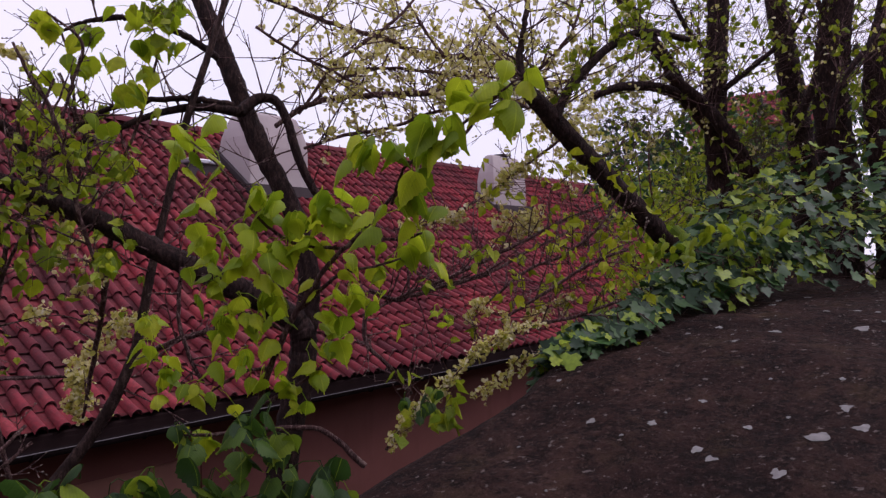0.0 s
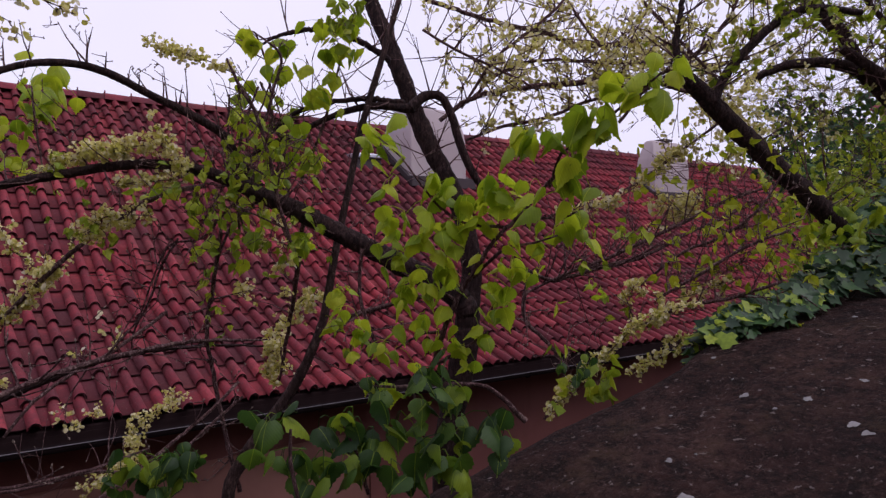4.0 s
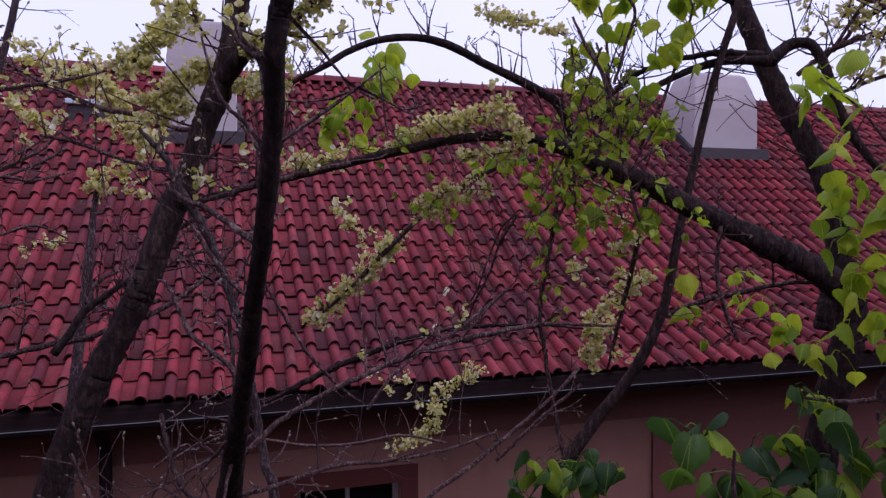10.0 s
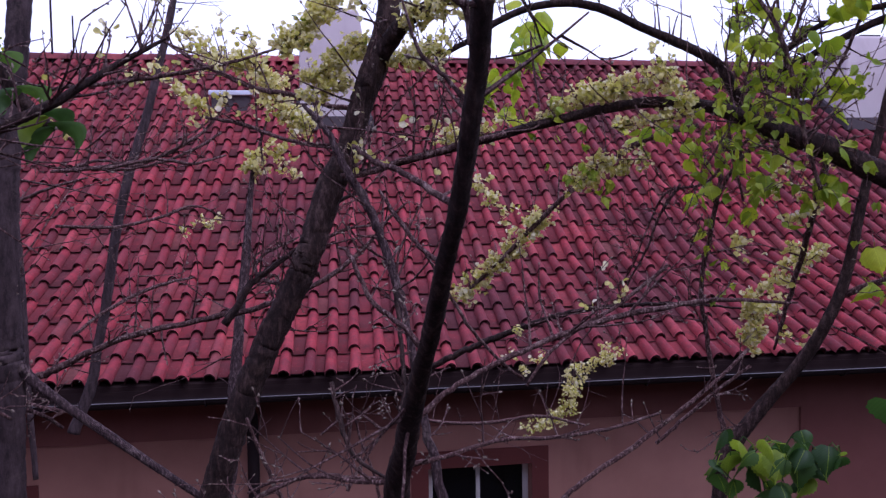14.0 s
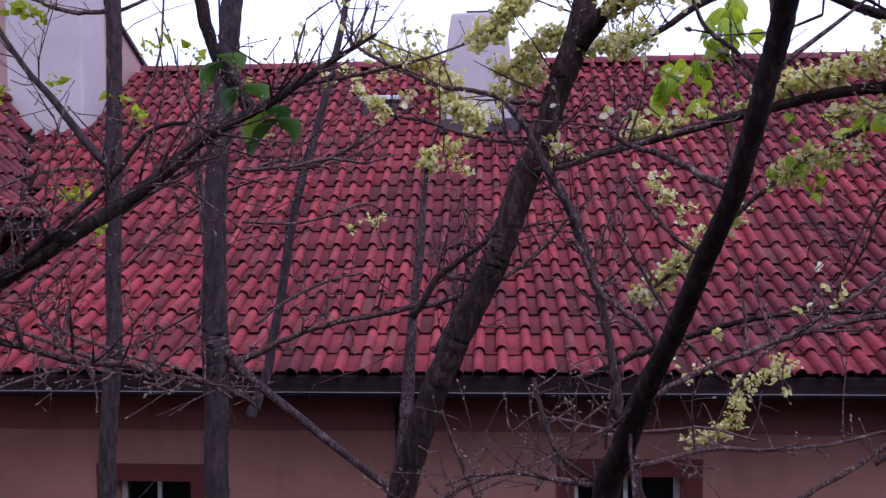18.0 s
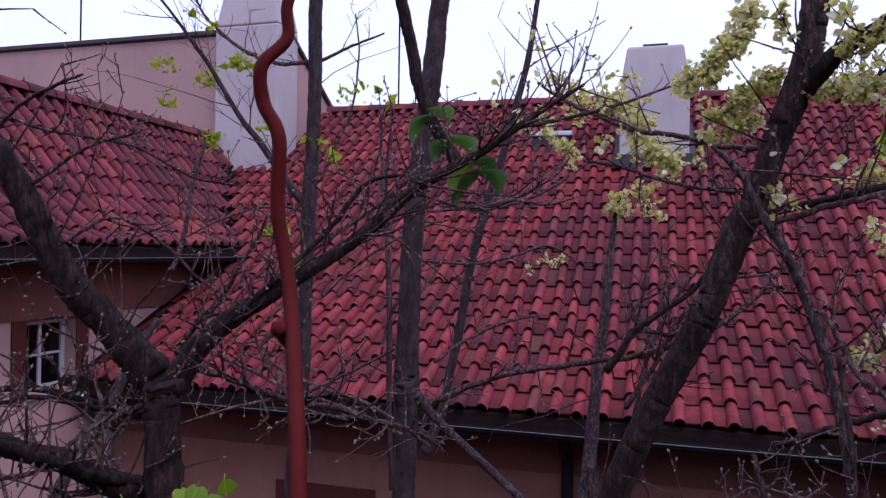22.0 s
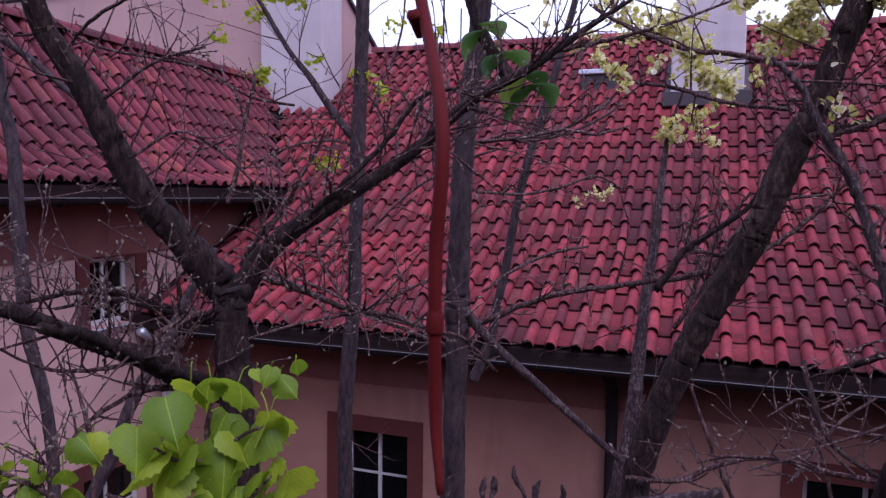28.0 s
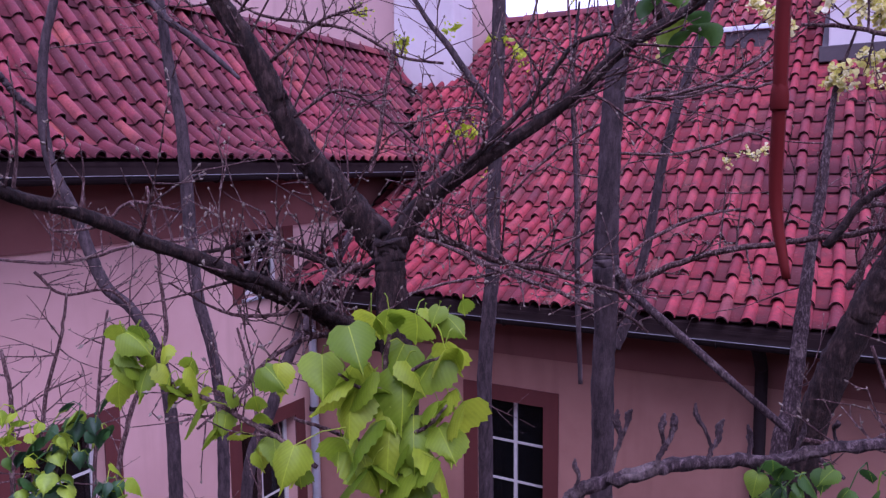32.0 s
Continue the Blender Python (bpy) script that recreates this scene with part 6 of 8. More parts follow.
limb(elder, "limb", M_BARK_GREY, [(-0.838, 2.463, 3.785, 0.0048), (-0.830, 2.441, 3.750, 0.0058), (-0.814, 2.411, 3.693, 0.0057), (-0.789, 2.384, 3.659, 0.0045), (-0.740, 2.342, 3.638, 0.0030)], twig=5, tl=0.04291)
limb(elder, "limb", M_BARK_GREY, [(-0.717, 2.446, 3.961, 0.0042), (-0.710, 2.416, 3.879, 0.0047), (-0.708, 2.378, 3.793, 0.0046), (-0.717, 2.361, 3.745, 0.0035), (-0.726, 2.345, 3.693, 0.0030)], twig=6, tl=0.05149)
limb(elder, "limb", M_TWIG, [(-0.679, 1.799, 4.198, 0.0030), (-0.698, 1.810, 4.228, 0.0023), (-0.723, 1.823, 4.255, 0.0021), (-0.735, 1.831, 4.289, 0.0016), (-0.743, 1.844, 4.324, 0.0011)], twig=2, tl=0.03433)
limb(elder, "limb", M_TWIG, [(-0.025, 2.782, 3.964, 0.0048), (-0.162, 2.728, 3.884, 0.0047), (-0.266, 2.683, 3.842, 0.0041), (-0.360, 2.649, 3.789, 0.0040), (-0.423, 2.618, 3.723, 0.0034)], twig=7, tl=0.06437, bloom=0.1)
limb(elder, "limb", M_TWIG, [(-0.688, 2.515, 4.070, 0.0021), (-0.646, 2.524, 4.014, 0.0032), (-0.576, 2.538, 3.892, 0.0038), (-0.507, 2.555, 3.804, 0.0038), (-0.441, 2.572, 3.748, 0.0033)], twig=4, tl=0.06008)
limb(elder, "limb", M_TWIG, [(-1.017, 2.608, 3.685, 0.0034), (-0.996, 2.609, 3.625, 0.0040), (-0.975, 2.615, 3.565, 0.0045), (-0.945, 2.620, 3.492, 0.0045), (-0.913, 2.628, 3.435, 0.0045)], twig=5, tl=0.05149)
limb(elder, "limb", M_TWIG, [(-1.125, 2.458, 3.539, 0.0042), (-1.037, 2.495, 3.531, 0.0048), (-0.961, 2.524, 3.563, 0.0048), (-0.873, 2.556, 3.576, 0.0042), (-0.786, 2.589, 3.551, 0.0037), (-0.679, 2.631, 3.535, 0.0032)], twig=12, tl=0.05149)
limb(elder, "limb", M_TWIG, [(-0.870, 2.658, 3.626, 0.0023), (-0.804, 2.686, 3.661, 0.0028), (-0.783, 2.687, 3.596, 0.0028), (-0.755, 2.696, 3.519, 0.0034), (-0.742, 2.693, 3.451, 0.0040)], twig=6, tl=0.05149)
limb(elder, "limb", M_TWIG, [(-0.652, 2.794, 3.654, 0.0024), (-0.717, 2.765, 3.606, 0.0035), (-0.772, 2.738, 3.546, 0.0041), (-0.816, 2.714, 3.477, 0.0041)], twig=7, tl=0.06008)

budstem = empty("budding_shoot_tree", -1.508, 2.528, 1.809, "dark thick shoot hanging in from above with curled young leaves", "tree")
limb(budstem, "stem", M_BARK, [(-1.508, 2.528, 4.648, 0.0136), (-1.492, 2.553, 4.554, 0.0139), (-1.476, 2.560, 4.467, 0.0141), (-1.456, 2.567, 4.401, 0.0152), (-1.419, 2.577, 4.339, 0.0159), (-1.392, 2.577, 4.299, 0.0167), (-1.366, 2.585, 4.270, 0.0196)], twig=0, rough=0.12)
curled_leaves(budstem, [(-1.456, 2.552, 4.408), (-1.442, 2.544, 4.393), (-1.405, 2.538, 4.345), (-1.393, 2.530, 4.341), (-1.364, 2.530, 4.298), (-1.346, 2.523, 4.290), (-1.345, 2.523, 4.276), (-1.338, 2.523, 4.269)], seed=3)

redshoot = empty("red_shoot", -1.086, 1.304, 2.550, "slender dark red drooping shoot with small side buds", "shoot")
limb(redshoot, "stem", M_RED, [(-1.086, 1.304, 4.188, 0.0012), (-1.090, 1.301, 4.176, 0.0013), (-1.090, 1.301, 4.168, 0.0014), (-1.094, 1.297, 4.161, 0.0015), (-1.094, 1.298, 4.153, 0.0016), (-1.090, 1.298, 4.145, 0.0016), (-1.090, 1.298, 4.129, 0.0016), (-1.085, 1.295, 4.110, 0.0016), (-1.070, 1.271, 4.075, 0.0016), (-1.070, 1.268, 4.047, 0.0016), (-1.070, 1.268, 4.028, 0.0015), (-1.070, 1.269, 4.008, 0.0014), (-1.067, 1.265, 3.992, 0.0009)], sides=10, rough=.05)
limb(redshoot, "bud", M_RED, [(-1.085, 1.295, 4.100, 0.0012), (-1.085, 1.291, 4.104, 0.0020), (-1.085, 1.291, 4.104, 0.0020), (-1.085, 1.292, 4.106, 0.0005)])
limb(redshoot, "bud", M_RED, [(-1.070, 1.268, 4.028, 0.0012), (-1.070, 1.268, 4.028, 0.0020), (-1.070, 1.268, 4.032, 0.0019), (-1.070, 1.268, 4.036, 0.0005)])

plum2 = empty("plum_tree", 0.732, 2.582, 1.651, "big leaning plum tree with arching limbs, pale blossom, new leaves", "tree")
limb(plum2, "trunk", M_BARK, [(0.605, 2.530, 4.071, 0.0360), (0.678, 2.511, 4.028, 0.0377), (0.736, 2.487, 3.988, 0.0395), (0.771, 2.471, 3.935, 0.0412), (0.772, 2.478, 3.830, 0.0447), (0.750, 2.508, 3.664, 0.0465), (0.737, 2.535, 3.458, 0.0483), (0.738, 2.539, 3.261, 0.0491), (0.738, 2.543, 3.063, 0.0496), (0.734, 2.552, 2.866, 0.0500), (0.735, 2.556, 2.669, 0.0509), (0.735, 2.565, 2.467, 0.0513), (0.731, 2.569, 2.270, 0.0522), (0.732, 2.578, 2.072, 0.0526), (0.732, 2.582, 1.875, 0.0531), (0.732, 2.582, 1.763, 0.0552), (0.732, 2.582, 1.651, 0.0573)], sides=12, rough=0.08)
limb(plum2, "limb", M_BARK, [(0.609, 2.526, 4.062, 0.0377), (0.534, 2.559, 4.107, 0.0342), (0.424, 2.619, 4.172, 0.0325), (0.308, 2.669, 4.240, 0.0307), (0.233, 2.721, 4.282, 0.0272), (0.143, 2.767, 4.330, 0.0224), (0.045, 2.804, 4.360, 0.0175), (-0.092, 2.857, 4.367, 0.0149), (-0.286, 2.937, 4.330, 0.0140), (-0.474, 3.023, 4.285, 0.0132), (-0.627, 3.106, 4.250, 0.0123), (-0.778, 3.187, 4.214, 0.0092)], twig=50, tl=0.114, rough=0.08)
limb(plum2, "limb", M_BARK, [(0.321, 2.961, 4.330, 0.0198), (0.256, 2.963, 4.410, 0.0179), (0.211, 2.960, 4.479, 0.0159), (0.176, 2.965, 4.509, 0.0159), (0.084, 2.973, 4.553, 0.0149), (-0.010, 2.980, 4.592, 0.0134), (-0.116, 2.976, 4.635, 0.0134), (-0.207, 2.988, 4.653, 0.0124), (-0.308, 2.998, 4.642, 0.0114), (-0.393, 3.016, 4.609, 0.0104), (-0.461, 3.014, 4.563, 0.0094), (-0.527, 3.021, 4.528, 0.0077), (-0.598, 3.033, 4.482, 0.0060)], twig=40, tl=0.1091, upright=True)
limb(plum2, "limb", M_BARK, [(0.800, 3.139, 5.212, 0.0288), (0.835, 3.077, 5.032, 0.0327), (0.869, 3.015, 4.877, 0.0342), (0.894, 2.967, 4.737, 0.0362), (0.933, 2.927, 4.585, 0.0397), (0.963, 2.880, 4.470, 0.0392), (0.993, 2.827, 4.355, 0.0392), (1.018, 2.780, 4.225, 0.0392), (1.029, 2.754, 4.073, 0.0407), (1.014, 2.750, 3.947, 0.0441), (0.994, 2.762, 3.823, 0.0456)], twig=20, tl=0.1488, sides=12, rough=0.08)
limb(plum2, "limb", M_BARK, [(0.738, 2.712, 4.587, 0.0219), (0.789, 2.698, 4.631, 0.0181), (0.833, 2.670, 4.630, 0.0162), (0.862, 2.648, 4.568, 0.0162), (0.881, 2.631, 4.477, 0.0162), (0.907, 2.610, 4.394, 0.0153), (0.941, 2.584, 4.322, 0.0124), (0.988, 2.542, 4.229, 0.0071)], twig=14, tl=0.09536)
limb(plum2, "limb", M_BARK, [(0.738, 2.712, 4.587, 0.0200), (0.642, 2.748, 4.592, 0.0143), (0.561, 2.787, 4.576, 0.0124), (0.479, 2.809, 4.541, 0.0105), (0.391, 2.856, 4.490, 0.0095), (0.313, 2.880, 4.452, 0.0079), (0.246, 2.905, 4.405, 0.0052)], twig=20, tl=0.09536)
limb(plum2, "limb", M_BARK, [(0.724, 2.721, 4.606, 0.0143), (0.589, 2.766, 4.611, 0.0110), (0.459, 2.807, 4.583, 0.0088), (0.387, 2.845, 4.552, 0.0079), (0.319, 2.865, 4.490, 0.0052)], twig=14, tl=0.09536)
limb(plum2, "limb", M_BARK, [(0.755, 2.851, 4.777, 0.0134), (0.698, 2.870, 4.814, 0.0124), (0.616, 2.915, 4.857, 0.0113), (0.538, 2.948, 4.872, 0.0103), (0.468, 2.992, 4.862, 0.0094), (0.401, 3.023, 4.837, 0.0066), (0.354, 3.042, 4.801, 0.0038)], twig=16, tl=0.103)
limb(plum2, "limb", M_TWIG, [(1.060, 3.066, 5.115, 0.0110), (1.292, 2.944, 5.042, 0.0110), (1.476, 2.838, 5.001, 0.0118), (1.627, 2.755, 4.951, 0.0132), (1.811, 2.642, 4.964, 0.0132), (1.982, 2.547, 4.950, 0.0118), (2.059, 2.506, 4.875, 0.0097), (2.271, 2.394, 4.917, 0.0087)], twig=50, tl=0.1316, bloom=0.3)
limb(plum2, "limb", M_TWIG, [(1.002, 2.894, 4.602, 0.0092), (1.111, 2.840, 4.687, 0.0110), (1.251, 2.759, 4.726, 0.0123), (1.429, 2.657, 4.748, 0.0132), (1.577, 2.560, 4.765, 0.0132), (1.703, 2.493, 4.769, 0.0123), (1.847, 2.415, 4.724, 0.0092)], twig=44, tl=0.1097, bloom=0.4)
limb(plum2, "limb", M_TWIG, [(1.073, 2.855, 4.650, 0.0061), (1.205, 2.818, 4.838, 0.0072), (1.328, 2.776, 4.946, 0.0072), (1.451, 2.728, 5.057, 0.0063), (1.537, 2.697, 5.170, 0.0053)], twig=20, tl=0.1316, bloom=0.5)
limb(plum2, "limb", M_TWIG, [(1.174, 2.909, 4.710, 0.0074), (1.246, 2.866, 4.791, 0.0074), (1.373, 2.793, 4.854, 0.0074), (1.555, 2.690, 4.862, 0.0074), (1.748, 2.570, 4.853, 0.0063), (1.897, 2.491, 4.874, 0.0053)], twig=40, tl=0.1097, bloom=0.4)
limb(plum2, "limb", M_TWIG, [(1.091, 2.850, 4.531, 0.0061), (1.232, 2.797, 4.588, 0.0072), (1.387, 2.730, 4.626, 0.0072), (1.564, 2.650, 4.701, 0.0073), (1.730, 2.584, 4.735, 0.0063)], twig=28, tl=0.1097, bloom=0.4)
limb(plum2, "limb", M_TWIG, [(0.839, 2.774, 4.880, 0.0047), (0.964, 2.721, 4.809, 0.0047), (1.110, 2.663, 4.752, 0.0048), (1.233, 2.609, 4.689, 0.0039)], twig=22, tl=0.1316, bloom=0.3)
limb(plum2, "limb", M_TWIG, [(-0.457, 3.336, 3.832, 0.0044), (-0.366, 3.277, 3.926, 0.0071), (-0.277, 3.211, 4.030, 0.0079), (-0.173, 3.143, 4.144, 0.0088), (-0.070, 3.089, 4.227, 0.0095), (0.028, 3.029, 4.299, 0.0105), (0.142, 2.955, 4.327, 0.0087)], twig=10, tl=0.07152)
limb(plum2, "limb", M_TWIG, [(0.009, 2.785, 4.163, 0.0033), (-0.023, 2.829, 4.088, 0.0035), (-0.044, 2.872, 3.992, 0.0032), (-0.075, 2.912, 3.907, 0.0026), (-0.079, 2.937, 3.838, 0.0017)], twig=14, tl=0.08773)
limb(plum2, "limb", M_TWIG, [(0.157, 2.701, 4.282, 0.0040), (0.121, 2.756, 4.225, 0.0037), (0.075, 2.795, 4.163, 0.0035), (0.010, 2.859, 4.146, 0.0032), (-0.021, 2.898, 4.067, 0.0026), (-0.057, 2.948, 3.934, 0.0021), (-0.108, 3.003, 3.865, 0.0012)], twig=14, tl=0.08773)
limb(plum2, "limb", M_TWIG, [(0.358, 2.730, 4.224, 0.0092), (0.378, 2.806, 4.089, 0.0097), (0.400, 2.896, 3.948, 0.0088), (0.410, 2.981, 3.791, 0.0074), (0.415, 3.033, 3.691, 0.0047)], twig=14, tl=0.0658, bloom=0.5)
limb(plum2, "limb", M_TWIG, [(0.159, 2.866, 4.196, 0.0067), (0.146, 2.897, 4.030, 0.0076), (0.130, 2.915, 3.892, 0.0076), (0.155, 2.930, 3.754, 0.0077), (0.182, 2.934, 3.614, 0.0078), (0.209, 2.936, 3.491, 0.0086), (0.235, 2.935, 3.381, 0.0087)], twig=14, tl=0.07896)
limb(plum2, "limb", M_BARK_GREY, [(0.740, 2.704, 5.066, 0.0101), (0.709, 2.714, 4.957, 0.0110), (0.669, 2.725, 4.825, 0.0110), (0.638, 2.735, 4.716, 0.0118), (0.589, 2.751, 4.554, 0.0123), (0.550, 2.768, 4.372, 0.0123), (0.519, 2.775, 4.232, 0.0132), (0.488, 2.781, 4.092, 0.0140), (0.454, 2.789, 3.914, 0.0158), (0.410, 2.804, 3.795, 0.0175), (0.367, 2.831, 3.701, 0.0189), (0.291, 2.863, 3.591, 0.0206), (0.229, 2.891, 3.491, 0.0224), (0.190, 2.911, 3.398, 0.0224), (0.182, 2.919, 3.192, 0.0224), (0.173, 2.924, 2.986, 0.0228), (0.164, 2.932, 2.780, 0.0228), (0.155, 2.941, 2.574, 0.0232), (0.147, 2.945, 2.368, 0.0232), (0.138, 2.954, 2.162, 0.0237), (0.129, 2.963, 1.956, 0.0237), (0.125, 2.967, 1.750, 0.0241), (0.116, 2.976, 1.543, 0.0246), (0.116, 2.976, 1.280, 0.0255), (0.116, 2.976, 1.017, 0.0265)], twig=26, tl=0.08773, rough=0.06)
limb(plum2, "limb", M_TWIG, [(0.454, 2.785, 3.879, 0.0105), (0.518, 2.722, 3.920, 0.0097), (0.580, 2.659, 3.947, 0.0092), (0.674, 2.593, 3.977, 0.0076), (0.758, 2.515, 3.984, 0.0050)], twig=10, tl=0.08773)
limb(plum2, "limb", M_BARK, [(-0.578, 3.846, 3.463, 0.0126), (-0.481, 3.790, 3.526, 0.0137), (-0.355, 3.727, 3.599, 0.0137), (-0.207, 3.662, 3.667, 0.0126), (-0.059, 3.590, 3.728, 0.0114), (0.123, 3.536, 3.762, 0.0097), (0.336, 3.460, 3.773, 0.0065), (0.520, 3.389, 3.760, 0.0043)], twig=9, tl=0.103)
limb(plum2, "limb", M_TWIG, [(-0.533, 5.070, 2.977, 0.0089), (-0.288, 4.955, 2.953, 0.0104), (-0.062, 4.856, 2.971, 0.0106), (0.177, 4.763, 3.020, 0.0092), (0.402, 4.688, 2.979, 0.0077)], twig=11, tl=0.143)
limb(plum2, "limb", M_TWIG, [(0.174, 2.749, 3.713, 0.0040), (0.090, 2.767, 3.646, 0.0047), (0.011, 2.770, 3.583, 0.0046), (-0.060, 2.771, 3.525, 0.0046)], twig=5, tl=0.04387)
limb(plum2, "limb", M_TWIG, [(0.458, 2.560, 4.129, 0.0064), (0.450, 2.563, 4.002, 0.0064), (0.472, 2.552, 3.905, 0.0064), (0.498, 2.541, 3.839, 0.0048)], twig=8, tl=0.0658)
limb(plum2, "limb", M_TWIG, [(0.894, 2.329, 4.057, 0.0064), (0.988, 2.315, 4.026, 0.0073), (1.130, 2.276, 4.057, 0.0075), (1.310, 2.238, 4.088, 0.0068), (1.527, 2.196, 4.171, 0.0061), (1.788, 2.139, 4.263, 0.0054)], twig=30, tl=0.1097)
limb(plum2, "limb", M_TWIG, [(0.826, 2.264, 4.034, 0.0068), (0.821, 2.270, 3.925, 0.0076), (0.880, 2.238, 3.851, 0.0068), (0.933, 2.210, 3.774, 0.0061)], twig=10, tl=0.0658)
blossom_spray(plum2, [(-0.294, 2.966, 4.347), (-0.228, 2.931, 4.388), (-0.157, 2.891, 4.407), (-0.092, 2.855, 4.415), (-0.019, 2.817, 4.425)], count=103, spread=0.0186, size=0.0085, seed=31)
blossom_spray(plum2, [(-0.462, 3.341, 3.832), (-0.399, 3.308, 3.889), (-0.323, 3.264, 3.970), (-0.262, 3.221, 4.044), (-0.215, 3.199, 4.107)], count=92, spread=0.0203, size=0.0098, seed=32)
blossom_spray(plum2, [(-0.223, 2.955, 4.160), (-0.175, 2.932, 4.189), (-0.140, 2.913, 4.228), (-0.044, 2.867, 4.229)], count=57, spread=0.0224, size=0.0085, seed=33)
blossom_spray(plum2, [(0.219, 5.325, 2.770), (0.326, 5.273, 2.834), (0.448, 5.203, 2.891), (0.479, 5.184, 3.017), (0.503, 5.186, 3.128), (0.622, 5.145, 3.197), (0.730, 5.109, 3.284)], count=114, spread=0.0336, size=0.0120, seed=34)
blossom_spray(plum2, [(0.525, 3.328, 3.632), (0.531, 3.328, 3.716), (0.526, 3.325, 3.790), (0.581, 3.295, 3.864), (0.616, 3.275, 3.909), (0.680, 3.229, 3.965)], count=80, spread=0.0211, size=0.0111, seed=35)
blossom_spray(plum2, [(0.025, 3.139, 4.786), (0.094, 3.099, 4.764), (0.184, 3.050, 4.737), (0.259, 3.017, 4.699)], count=41, spread=0.0149, size=0.0098, seed=36)
blossom_spray(plum2, [(-0.537, 3.080, 4.308), (-0.486, 3.046, 4.308), (-0.417, 3.012, 4.312)], count=27, spread=0.0149, size=0.0089, seed=37)
blossom_spray(plum2, [(-0.145, 2.856, 4.306), (-0.085, 2.832, 4.316), (0.022, 2.777, 4.342), (-0.045, 2.806, 4.478), (-0.003, 2.794, 4.426)], count=60, spread=0.0143, size=0.0082, seed=38)
blossom_spray(plum2, [(-0.317, 3.814, 4.252), (-0.263, 3.784, 4.144), (-0.202, 3.742, 4.075)], count=18, spread=0.0195, size=0.0120, seed=39)
blossom_spray(plum2, [(0.105, 5.122, 3.301), (0.190, 5.067, 3.228), (0.279, 5.032, 3.314)], count=13, spread=0.0389, size=0.0120, seed=40)
blossom_spray(plum2, [(1.168, 2.485, 4.231), (1.231, 2.395, 4.256), (1.306, 2.292, 4.299), (1.364, 2.222, 4.373), (1.444, 2.121, 4.463)], count=69, spread=0.0149, size=0.0099, seed=41)
blossom_spray(plum2, [(0.795, 2.153, 3.673), (0.821, 2.116, 3.746), (0.868, 2.032, 3.829), (0.921, 1.965, 3.911), (0.971, 1.909, 3.954), (1.024, 1.843, 3.980)], count=96, spread=0.0114, size=0.0078, seed=42)
blossom_spray(plum2, [(1.035, 2.053, 3.773), (1.075, 2.005, 3.816), (1.111, 1.956, 3.863), (1.160, 1.895, 3.902), (1.201, 1.851, 3.936)], count=36, spread=0.0149, size=0.0084, seed=43)
blossom_spray(plum2, [(1.026, 2.059, 3.926), (1.034, 2.049, 4.018), (1.061, 2.010, 3.987), (1.120, 1.941, 3.986), (1.191, 1.858, 4.028)], count=36, spread=0.0171, size=0.0083, seed=44)
blossom_spray(plum2, [(1.373, 2.212, 4.171), (1.422, 2.155, 4.245), (1.454, 2.111, 4.279)], count=27, spread=0.0186, size=0.0099, seed=45)
blossom_spray(plum2, [(1.436, 2.275, 4.308), (1.450, 2.263, 4.260), (1.499, 2.203, 4.267), (1.499, 2.202, 4.307)], count=27, spread=0.0224, size=0.0103, seed=46)
limb(plum2, "limb", M_TWIG, [(0.818, 2.195, 3.648, 0.0043), (0.866, 2.158, 3.729, 0.0051), (0.927, 2.079, 3.817, 0.0052), (0.994, 2.018, 3.899, 0.0059), (1.084, 1.936, 3.959, 0.0060), (1.187, 1.841, 3.984, 0.0053), (1.277, 1.755, 4.027, 0.0046)], twig=22, tl=0.08773)
limb(plum2, "limb", M_TWIG, [(0.907, 2.372, 3.983, 0.0048), (1.015, 2.293, 4.043, 0.0057), (1.107, 2.203, 4.091, 0.0066), (1.246, 2.100, 4.169, 0.0067), (1.395, 1.993, 4.255, 0.0060), (1.511, 1.903, 4.306, 0.0043)], twig=22, tl=0.1228)
limb(plum2, "limb", M_TWIG, [(1.154, 2.498, 4.234, 0.0036), (1.266, 2.376, 4.266, 0.0055), (1.364, 2.290, 4.339, 0.0055), (1.476, 2.190, 4.443, 0.0056), (1.584, 2.099, 4.547, 0.0047)], twig=14, tl=0.04387)
limb(plum2, "limb", M_TWIG, [(1.080, 2.064, 4.014, 0.0039), (1.174, 1.991, 4.105, 0.0047), (1.264, 1.917, 4.152, 0.0048), (1.344, 1.852, 4.230, 0.0040), (1.407, 1.813, 4.331, 0.0032)], twig=19, tl=0.0965)
limb(plum2, "limb", M_TWIG, [(1.007, 1.936, 3.994, 0.0036), (1.088, 1.885, 4.046, 0.0044), (1.195, 1.808, 4.120, 0.0045), (1.290, 1.739, 4.163, 0.0038)], twig=16, tl=0.08773)
leafy(plum2, [(1.372, 1.926, 4.166), (1.408, 1.886, 4.236), (1.340, 1.963, 4.320), (1.277, 2.035, 4.369)], count=70, size=0.02851, spread=0.0965, seed=51, lime=True)
leafy(plum2, [(1.142, 1.918, 4.078), (1.191, 1.858, 4.046), (1.241, 1.801, 4.120), (1.276, 1.753, 4.132)], count=60, size=0.02851, spread=0.08773, seed=52, lime=True)
leafy(plum2, [(0.857, 2.144, 3.996), (0.895, 2.070, 3.996), (0.930, 2.020, 4.167), (0.921, 2.034, 4.079)], count=18, size=0.03071, spread=0.05264, seed=53)
